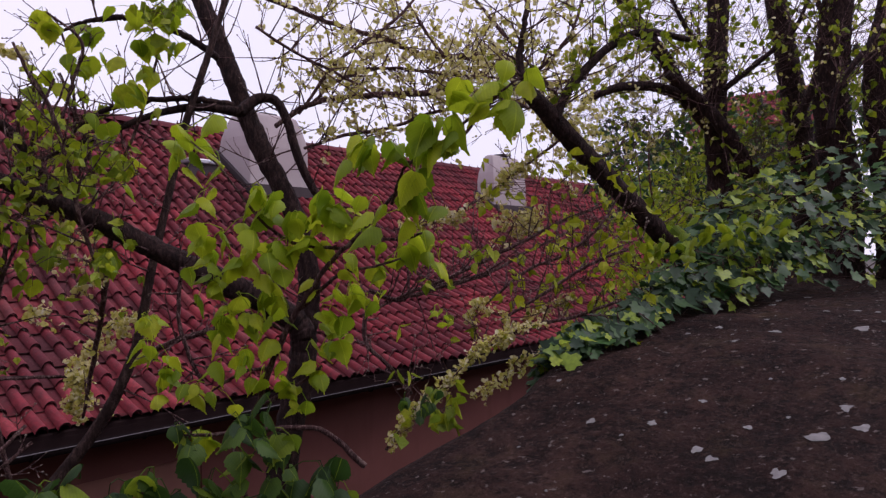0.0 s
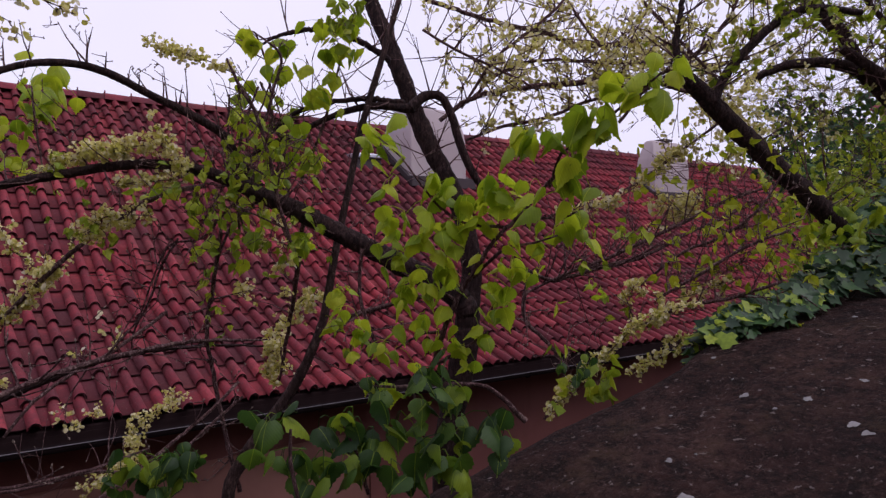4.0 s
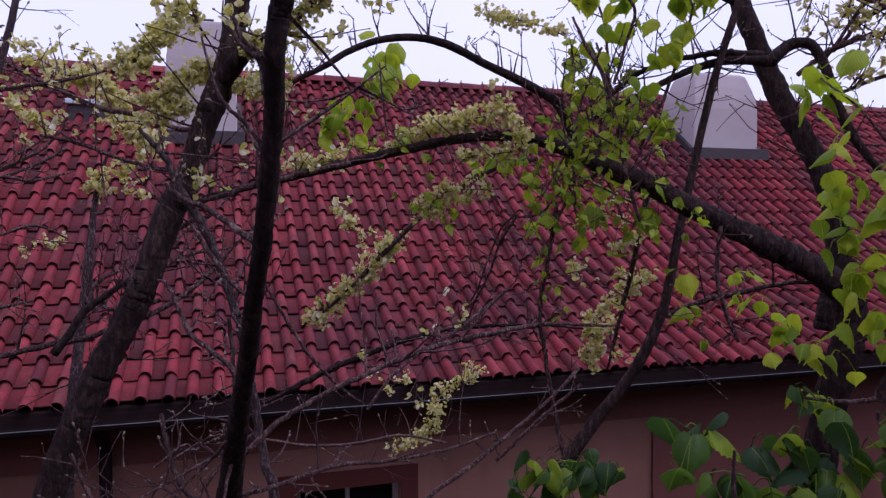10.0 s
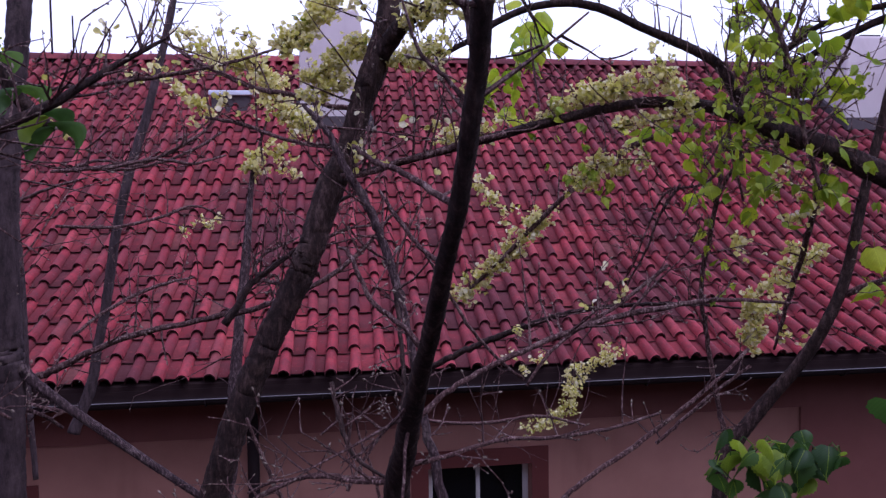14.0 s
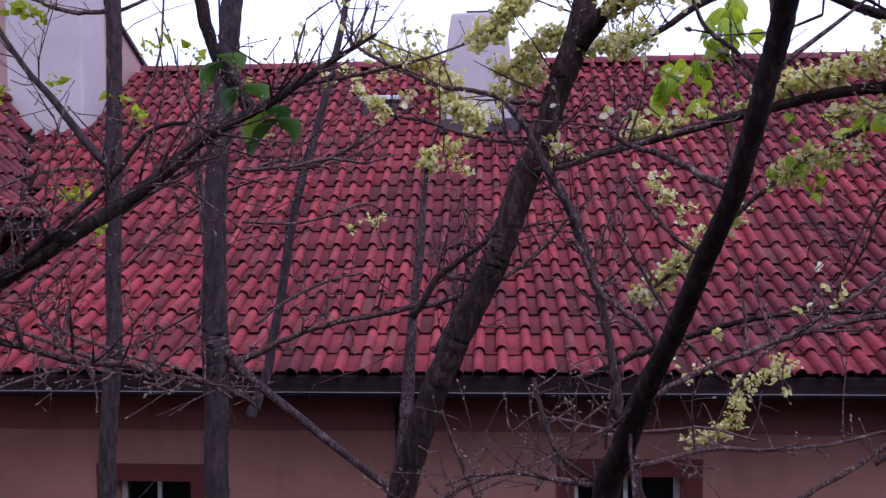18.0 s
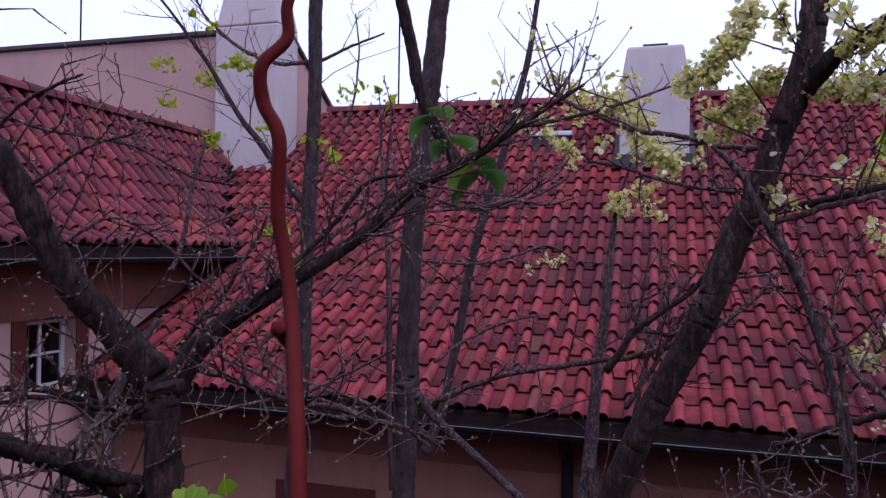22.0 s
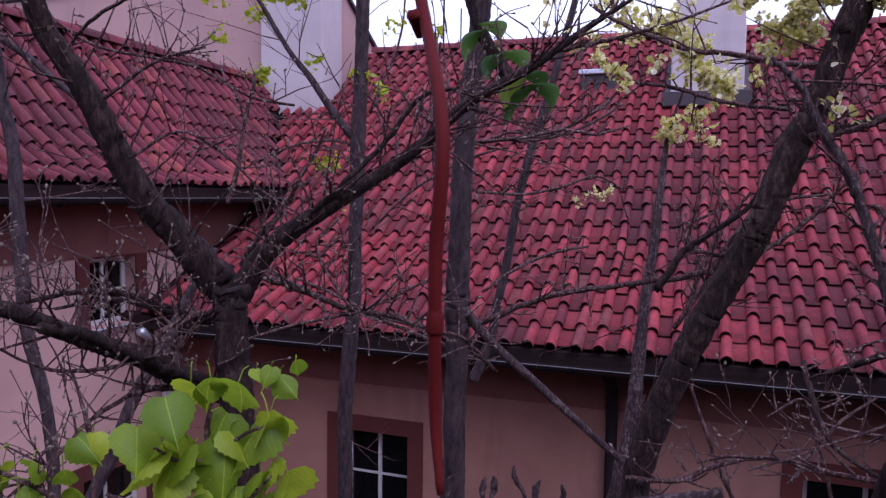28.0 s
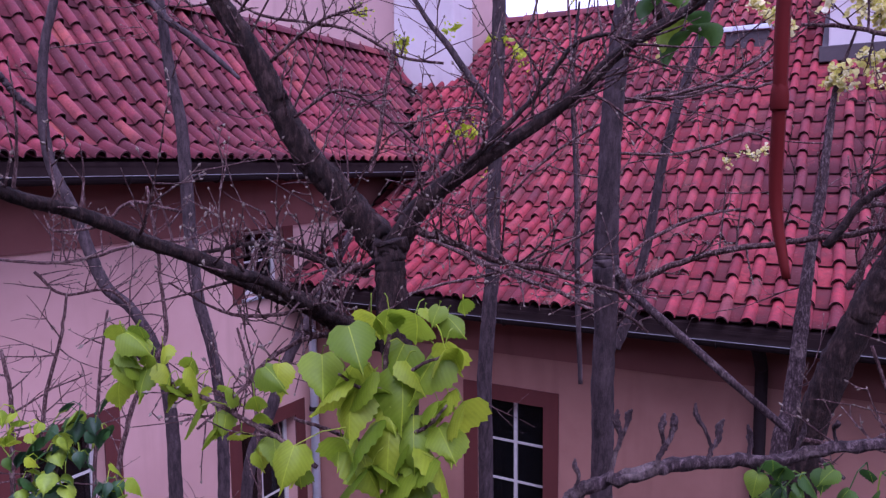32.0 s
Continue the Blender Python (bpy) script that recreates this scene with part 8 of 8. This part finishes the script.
bush = empty("lilac_bush", 0.128, 1.754, 2.526, "broad-leaved green lilac bush growing up below the terrace", "shrub")
limb(bush, "stem", M_TWIG, [(0.128, 1.754, 3.736, 0.0036), (0.103, 1.765, 3.787, 0.0036), (0.094, 1.772, 3.841, 0.0031), (0.077, 1.768, 3.888, 0.0023)])
limb(bush, "stem", M_TWIG, [(-0.012, 1.769, 3.733, 0.0035), (-0.025, 1.776, 3.787, 0.0030), (-0.039, 1.789, 3.837, 0.0026), (-0.051, 1.797, 3.862, 0.0017)])
limb(bush, "stem", M_TWIG, [(-0.143, 1.753, 3.757, 0.0032), (-0.152, 1.756, 3.816, 0.0028), (-0.152, 1.755, 3.862, 0.0020)])
big_leaves(bush, [(-0.143, 1.862, 3.841), (-0.105, 1.830, 3.847), (-0.075, 1.810, 3.838), (-0.043, 1.794, 3.820), (-0.025, 1.775, 3.838), (-0.004, 1.763, 3.821), (-0.017, 1.771, 3.796), (0.021, 1.751, 3.812), (0.034, 1.742, 3.845), (0.064, 1.740, 3.870), (0.106, 1.711, 3.890), (0.123, 1.704, 3.878), (0.068, 1.737, 3.836), (0.098, 1.717, 3.819), (0.132, 1.701, 3.810), (0.164, 1.685, 3.835), (0.184, 1.673, 3.837), (0.192, 1.670, 3.803), (0.013, 1.753, 3.871), (-0.030, 1.785, 3.853)], size=0.0775, seed=91, mat='M_DEEP')
big_leaves(bush, [(-0.135, 1.811, 3.802), (-0.113, 1.783, 3.800), (-0.090, 1.771, 3.798), (-0.060, 1.755, 3.790), (-0.022, 1.723, 3.799), (0.025, 1.695, 3.798), (0.059, 1.690, 3.798), (0.072, 1.682, 3.789), (0.093, 1.670, 3.789), (-0.005, 1.711, 3.782), (-0.126, 1.792, 3.766), (-0.094, 1.776, 3.773), (0.042, 1.699, 3.772), (0.085, 1.674, 3.772), (-0.160, 1.822, 3.845), (0.059, 1.692, 3.919), (0.080, 1.679, 3.932), (0.029, 1.692, 3.924)], size=0.0775, seed=92, mat='M_DEEP')
big_leaves(bush, [(-0.324, 1.866, 3.821), (-0.301, 1.863, 3.824), (-0.280, 1.850, 3.815), (-0.264, 1.837, 3.819), (-0.307, 1.858, 3.808), (-0.289, 1.855, 3.803)], size=0.0517, seed=93, mat='M_DEEP')
big_leaves(bush, [(-0.348, 1.915, 3.805), (-0.327, 1.910, 3.809), (-0.302, 1.906, 3.800), (-0.275, 1.912, 3.800), (-0.335, 1.911, 3.784), (-0.293, 1.903, 3.771), (-0.360, 1.908, 3.794), (-0.258, 1.908, 3.783), (-0.310, 1.903, 3.758), (-0.344, 1.911, 3.759)], size=0.0480, seed=94, mat='M_DEEP')
big_leaves(bush, [(0.053, 1.880, 3.890), (0.078, 1.868, 3.877), (0.070, 1.872, 3.865), (0.412, 1.694, 3.894), (0.404, 1.698, 3.878), (0.382, 1.714, 3.907), (0.418, 1.682, 3.908)], size=0.0406, seed=95, mat='M_DEEP')

lime = empty("lime_shoot", -1.472, 1.737, 2.531, "bright lime-green young leaves on a thin shoot", "shrub")
limb(lime, "stem", M_TWIG, [(-1.472, 1.737, 3.639, 0.0038), (-1.484, 1.732, 3.685, 0.0038), (-1.484, 1.731, 3.732, 0.0038), (-1.488, 1.730, 3.775, 0.0034), (-1.492, 1.729, 3.807, 0.0031), (-1.488, 1.732, 3.838, 0.0022)])
limb(lime, "stem", M_TWIG, [(-1.487, 1.740, 3.717, 0.0029), (-1.524, 1.727, 3.712, 0.0025), (-1.564, 1.713, 3.724, 0.0022), (-1.600, 1.700, 3.735, 0.0020)])
limb(lime, "stem", M_TWIG, [(-1.484, 1.726, 3.779, 0.0025), (-1.505, 1.703, 3.783, 0.0021), (-1.521, 1.683, 3.802, 0.0015)])
limb(lime, "stem", M_TWIG, [(-1.484, 1.725, 3.783, 0.0025), (-1.452, 1.734, 3.807, 0.0021), (-1.428, 1.740, 3.819, 0.0015)])
limb(lime, "stem", M_TWIG, [(-1.476, 1.722, 3.724, 0.0025), (-1.440, 1.731, 3.744, 0.0021), (-1.420, 1.737, 3.768, 0.0015)])
limb(lime, "stem", M_TWIG, [(-1.602, 1.739, 3.661, 0.0030), (-1.643, 1.725, 3.692, 0.0031), (-1.695, 1.712, 3.715, 0.0031), (-1.727, 1.698, 3.734, 0.0028), (-1.779, 1.681, 3.753, 0.0028), (-1.815, 1.671, 3.780, 0.0025), (-1.843, 1.661, 3.795, 0.0018)], twig=8, tl=0.0391)
big_leaves(lime, [(-1.500, 1.716, 3.861), (-1.488, 1.724, 3.861), (-1.452, 1.745, 3.854), (-1.439, 1.749, 3.827), (-1.444, 1.742, 3.811), (-1.423, 1.756, 3.823), (-1.513, 1.703, 3.806), (-1.529, 1.692, 3.794), (-1.541, 1.689, 3.805), (-1.501, 1.706, 3.787), (-1.517, 1.696, 3.774), (-1.480, 1.720, 3.810), (-1.456, 1.735, 3.799), (-1.464, 1.728, 3.779), (-1.432, 1.746, 3.776), (-1.420, 1.749, 3.761), (-1.444, 1.739, 3.764), (-1.477, 1.714, 3.740), (-1.505, 1.700, 3.739), (-1.456, 1.724, 3.740), (-1.424, 1.742, 3.733), (-1.473, 1.714, 3.713), (-1.497, 1.700, 3.708), (-1.513, 1.689, 3.720), (-1.452, 1.725, 3.713), (-1.440, 1.732, 3.709), (-1.420, 1.746, 3.721), (-1.525, 1.686, 3.716), (-1.481, 1.707, 3.697), (-1.460, 1.718, 3.689), (-1.501, 1.693, 3.692), (-1.496, 1.710, 3.775)], size=0.0954, seed=101, crowd=0.12, mat='M_LEAF_Y')
big_leaves(lime, [(-1.832, 1.651, 3.814), (-1.816, 1.655, 3.799), (-1.808, 1.662, 3.819), (-1.824, 1.648, 3.787), (-1.792, 1.669, 3.784), (-1.775, 1.676, 3.776), (-1.800, 1.658, 3.764), (-1.812, 1.655, 3.779), (-1.784, 1.672, 3.800), (-1.755, 1.691, 3.777), (-1.735, 1.698, 3.757), (-1.747, 1.690, 3.769), (-1.727, 1.699, 3.714), (-1.715, 1.706, 3.715), (-1.695, 1.713, 3.695), (-1.678, 1.723, 3.715), (-1.686, 1.723, 3.742), (-1.670, 1.737, 3.770), (-1.658, 1.730, 3.680), (-1.638, 1.741, 3.665), (-1.670, 1.723, 3.672), (-1.832, 1.641, 3.759), (-1.840, 1.637, 3.771), (-1.771, 1.677, 3.757), (-1.707, 1.712, 3.750), (-1.658, 1.744, 3.774), (-1.634, 1.741, 3.653)], size=0.0646, seed=102, crowd=0.5, mat='M_LEAF_Y')
big_leaves(lime, [(-1.506, 1.876, 3.833), (-1.494, 1.879, 3.829), (-1.478, 1.883, 3.841), (-1.526, 1.873, 3.829)], size=0.0607, seed=103, crowd=0, mat='M_LEAF_Y')

fig = empty("budding_tree", -1.305, 1.763, 2.523, "knobbly grey lichened branch with big upright buds", "tree")
limb(fig, "branch", M_BARK_LICHEN, [(-1.305, 1.763, 3.667, 0.0046), (-1.295, 1.777, 3.680, 0.0063), (-1.272, 1.780, 3.696, 0.0077), (-1.227, 1.793, 3.713, 0.0076), (-1.194, 1.807, 3.722, 0.0075), (-1.149, 1.820, 3.730, 0.0074), (-1.105, 1.835, 3.734, 0.0073), (-1.072, 1.849, 3.747, 0.0066), (-1.018, 1.861, 3.758, 0.0062), (-0.983, 1.860, 3.770, 0.0056)], rough=0.2, sides=10)
limb(fig, "shoot", M_BARK_LICHEN, [(-1.256, 1.774, 3.704, 0.0025), (-1.252, 1.781, 3.729, 0.0025), (-1.248, 1.785, 3.748, 0.0025), (-1.252, 1.785, 3.764, 0.0039), (-1.252, 1.785, 3.776, 0.0014)])
limb(fig, "shoot", M_BARK_LICHEN, [(-1.248, 1.786, 3.744, 0.0020), (-1.243, 1.789, 3.760, 0.0022), (-1.243, 1.793, 3.769, 0.0034), (-1.239, 1.791, 3.776, 0.0011)])
limb(fig, "shoot", M_BARK_LICHEN, [(-1.215, 1.792, 3.717, 0.0028), (-1.211, 1.796, 3.733, 0.0028), (-1.202, 1.802, 3.752, 0.0028), (-1.201, 1.806, 3.766, 0.0042), (-1.201, 1.806, 3.774, 0.0014)])
limb(fig, "shoot", M_BARK_LICHEN, [(-1.207, 1.800, 3.737, 0.0020), (-1.210, 1.799, 3.752, 0.0022), (-1.210, 1.798, 3.764, 0.0036), (-1.209, 1.802, 3.774, 0.0011)])
limb(fig, "shoot", M_BARK_LICHEN, [(-1.170, 1.809, 3.726, 0.0028), (-1.166, 1.814, 3.741, 0.0025), (-1.161, 1.816, 3.749, 0.0028), (-1.161, 1.820, 3.761, 0.0038), (-1.156, 1.820, 3.771, 0.0011)])
limb(fig, "shoot", M_BARK_LICHEN, [(-1.166, 1.814, 3.741, 0.0019), (-1.173, 1.813, 3.761, 0.0019), (-1.181, 1.809, 3.775, 0.0028), (-1.181, 1.808, 3.787, 0.0011)])
limb(fig, "shoot", M_BARK_LICHEN, [(-1.133, 1.823, 3.730, 0.0024), (-1.133, 1.824, 3.742, 0.0022), (-1.133, 1.827, 3.757, 0.0030), (-1.136, 1.827, 3.767, 0.0011)])
limb(fig, "shoot", M_BARK_LICHEN, [(-1.295, 1.777, 3.680, 0.0023), (-1.288, 1.777, 3.700, 0.0020), (-1.292, 1.777, 3.712, 0.0029), (-1.292, 1.776, 3.720, 0.0009)])
limb(fig, "shoot", M_BARK_LICHEN, [(-1.097, 1.838, 3.738, 0.0022), (-1.092, 1.841, 3.750, 0.0019), (-1.088, 1.845, 3.762, 0.0027), (-1.087, 1.844, 3.772, 0.0008)])
limb(fig, "shoot", M_BARK_LICHEN, [(-1.059, 1.851, 3.750, 0.0021), (-1.063, 1.851, 3.766, 0.0018), (-1.060, 1.838, 3.777, 0.0026), (-1.060, 1.838, 3.781, 0.0008)])
big_leaves(bush, [(-1.119, 1.764, 3.736), (-1.099, 1.775, 3.733), (-1.082, 1.782, 3.737), (-1.069, 1.794, 3.742), (-1.093, 1.782, 3.721), (-1.037, 1.812, 3.743), (-1.024, 1.820, 3.735)], size=0.0388, seed=104, mat='M_DEEP')

ivybush = empty("ivy_bush", -1.974, 1.628, 2.549, "dark glossy ivy bush with a few yellow-green tips", "shrub")
limb(ivybush, "stem", M_TWIG, [(-1.974, 1.628, 3.551, 0.0038), (-1.974, 1.639, 3.612, 0.0034), (-1.969, 1.650, 3.656, 0.0027), (-1.961, 1.657, 3.688, 0.0019)])
big_leaves(ivybush, [(-1.941, 1.642, 3.696), (-1.929, 1.650, 3.680), (-1.908, 1.661, 3.689), (-1.949, 1.640, 3.672), (-1.966, 1.624, 3.668), (-1.979, 1.618, 3.651), (-1.954, 1.632, 3.652), (-1.929, 1.647, 3.652), (-1.912, 1.650, 3.636), (-1.941, 1.636, 3.628), (-1.966, 1.621, 3.628), (-1.983, 1.611, 3.615), (-1.996, 1.600, 3.599), (-1.958, 1.622, 3.600), (-1.933, 1.636, 3.600), (-1.904, 1.650, 3.600), (-1.975, 1.611, 3.591), (-1.924, 1.653, 3.701), (-1.904, 1.665, 3.673), (-1.887, 1.666, 3.605), (-2.004, 1.599, 3.635)], size=0.0441, seed=105, mat='M_IVY')
big_leaves(ivybush, [(-2.012, 1.603, 3.683), (-1.999, 1.606, 3.667), (-2.008, 1.606, 3.703), (-1.987, 1.617, 3.679), (-1.970, 1.617, 3.635), (-1.966, 1.622, 3.616), (-1.879, 1.665, 3.597), (-1.892, 1.658, 3.593)], size=0.0401, seed=106, mat='M_LEAF')

# ---- roof tiles ----


def cap_mesh(wide, course):
    """Cover tile: a tapered half-round, its wide open end down the slope; the rim's colour paints a shadow line."""
    s = Shell()
    n, L = 9, course + 0.05
    vs, m = [], 2 * n
    for y, r, lift in ((0.0, 0.050, 0.012), (L, 0.044, -0.004)):
        for rr in (r, r - 0.008):
            for k in range(n):
                a = math.pi * k / (n - 1)
                vs.append((rr * math.cos(a), y, lift + rr * math.sin(a) * 1.3))
    f = [(k, m + k, m + k + 1, k + 1) for k in range(n - 1)]
    rim = [(n + k, n + k + 1, k + 1, k) for k in range(n - 1)]
    inner = [(n + k, m + n + k, m + n + k + 1, n + k + 1)[::-1] for k in range(n - 1)]
    s.add([(x * wide, y, z) for x, y, z in vs], f + rim + inner)
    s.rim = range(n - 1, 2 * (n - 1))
    return s


def pan_mesh(wide, course):
    """Under tile: a wide shallow trough that runs in below the covers on either side."""
    s = Shell()
    n, L = 6, course + 0.06
    vs = []
    for y, w, lift in ((0.0, 0.092, 0.010), (L, 0.094, -0.004)):
        for t in (0.0, -0.009):
            for k in range(n):
                a = -1 + 2 * k / (n - 1)
                vs.append((w * a, y, lift + t - 0.002 - 0.010 * (1 - a * a)))
    m = 2 * n
    f = [(k, k + 1, m + k + 1, m + k) for k in range(n - 1)] + [(n + k, k, k + 1, n + k + 1)[::-1] for k in range(n - 1)]
    s.add([(x * wide, y, z) for x, y, z in vs], f)
    s.rim = range(n - 1, 2 * (n - 1))
    return s


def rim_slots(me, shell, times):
    """Gives the shadow-dark rim its own material, tile by tile."""
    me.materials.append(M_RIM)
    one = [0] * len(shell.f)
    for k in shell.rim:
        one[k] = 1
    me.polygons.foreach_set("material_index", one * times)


def lay_tiles(roof, kind, shell, cols, rows, place, keep, single, dx, seed, mat=M_TILE, course=COURSE, pitch=PITCH):
    """Single tiles for the stretch near the camera, the rest joined."""
    rng = np.random.default_rng(seed)
    me = shell.mesh(kind, mat, True)
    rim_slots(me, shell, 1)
    base = np.array(shell.v)
    V, F, count = [], [], 0
    for c in range(cols[0], cols[1]):
        drift = 0.010 * math.sin(c * 1.7)
        for r in range(rows):
            wob = rng.normal(0, 1, 4)
            m = place(c * pitch + dx + drift + wob[0] * 0.005, r * course + (0.06 if kind == "under_tile" and r == 0 else 0.0) + wob[1] * 0.007, wob[2] * 0.012, wob[3] * 0.008)
            if not keep(m.translation):
                continue
            if single(c, r):
                ob = new(kind, me)
                ob.matrix_world = m
                ob.parent = roof
            else:
                a = np.array(m)
                V.append(base @ a[:3, :3].T + a[:3, 3])
                F.extend([tuple(i + count for i in q) for q in shell.f])
                count += len(base)
    rest = bpy.data.meshes.new(kind + "_course")
    rest.from_pydata(np.concatenate(V).tolist(), [], F)
    rest.materials.append(mat)
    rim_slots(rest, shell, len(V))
    rest.polygons.foreach_set("use_smooth", [True] * len(rest.polygons))
    ob = new(kind + "_course", rest)
    ob.parent = roof
    tagged(ob, kind="stuff")


def slope(s, line):
    """Degrees of the chord on which a tile lies."""
    (r0, z0), (r1, z1) = line(max(0.0, s)), line(max(0.0, s) + COURSE)
    return math.degrees(math.atan2(z1 - z0, r1 - r0))


def place_main(u, s, tw, ti):
    r, z = profile(max(0.0, s))
    return Matrix.Translation((u, EAVE_Y + r + min(0, s), EAVE_Z + z)) @ Euler((radians(slope(s, profile) - 2.5) + ti, 0, tw)).to_matrix().to_4x4()


def place_wing(u, s, tw, ti):
    r, z = wing_profile(max(0.0, s))
    return Matrix.Translation((WING_X - r, u, WING_Z + z)) @ Euler((0, 0, radians(90) + tw)).to_matrix().to_4x4() @ Euler((radians(slope(s, wing_profile) - 2.5) + ti, 0, 0)).to_matrix().to_4x4()


def keep_main(p):
    if p.x < PX + 0.05 and p.y > PY - 0.35:
        return False
    if p.x < -6.3 and wing_top(p.x) > p.z + 0.03:
        return False
    for x0, x1, y0, y1 in ((6.51, 7.75, 10.8, 11.84), (-1.42, -0.54, 10.8, 11.65), (13.38, 14.75, 10.8, 11.45)):
        if x0 - 0.06 < p.x < x1 + 0.06 and y0 - 0.15 < p.y < y1 - 0.1:
            return False
    return True


def keep_wing(p):
    return p.z > roof_z(p.y) - 0.02 if p.y > EAVE_Y + 0.2 else True


C0, C1 = round((-8.6) / PITCH), round(X_RIGHT / PITCH)
lay_tiles(main_roof, "cover_tile", cap_mesh(1.0, COURSE), (C0, C1), ROWS_MAIN, place_main, keep_main, lambda c, r: -16 <= c < 9 and r < 12, 0.0, 1)
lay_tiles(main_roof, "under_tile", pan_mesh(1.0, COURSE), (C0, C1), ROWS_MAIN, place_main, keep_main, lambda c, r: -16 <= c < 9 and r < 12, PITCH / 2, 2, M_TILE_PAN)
W0, W1 = round(-4.0 / PITCH_WING), round(12.0 / PITCH_WING)
lay_tiles(wing_roof, "cover_tile", cap_mesh(PITCH_WING / PITCH, COURSE_WING), (W0, W1), ROWS_WING, place_wing, keep_wing, lambda c, r: 26 <= c < 58, 0.0, 3, M_TILE_OLD, COURSE_WING, PITCH_WING)
lay_tiles(wing_roof, "under_tile", pan_mesh(PITCH_WING / PITCH, COURSE_WING), (W0, W1), ROWS_WING, place_wing, keep_wing, lambda c, r: 26 <= c < 58, PITCH_WING / 2, 4, M_TILE_OLD, COURSE_WING, PITCH_WING)


def ridge(roof, a, b):
    s = Shell()
    n = 7
    vs = []
    for y, r in ((0.0, 0.115), (0.43, 0.10)):
        for rr in (r, r - 0.015):
            vs += [(rr * math.cos(math.pi * k / (n - 1)), y, rr * math.sin(math.pi * k / (n - 1)) - 0.03) for k in range(n)]
    m = 2 * n
    s.add(vs, [(k, m + k, m + k + 1, k + 1) for k in range(n - 1)] + [(n + k, n + k + 1, k + 1, k) for k in range(n - 1)])
    tube(s, [(0, 0.02, 0.07, 0.012), (0, 0.02, 0.125, 0.009)], 5)
    me = s.mesh("ridge_tile", M_TILE_OLD, True)
    a, b = Vector(a), Vector(b)
    d = (b - a).normalized()
    q = d.to_track_quat("Y", "Z").to_matrix().to_4x4()
    for t in np.arange(0, (b - a).length, 0.38):
        ob = new("ridge_tile", me)
        ob.matrix_world = Matrix.Translation(a + d * t) @ q
        ob.parent = roof


ridge(main_roof, (-6.4, RIDGE_Y, RIDGE_Z + 0.02), (X_RIGHT - 0.2, RIDGE_Y, RIDGE_Z + 0.02))
ridge(wing_roof, (WRX, -4.0, WRZ + 0.02), (WRX, 10.9, WRZ + 0.02))
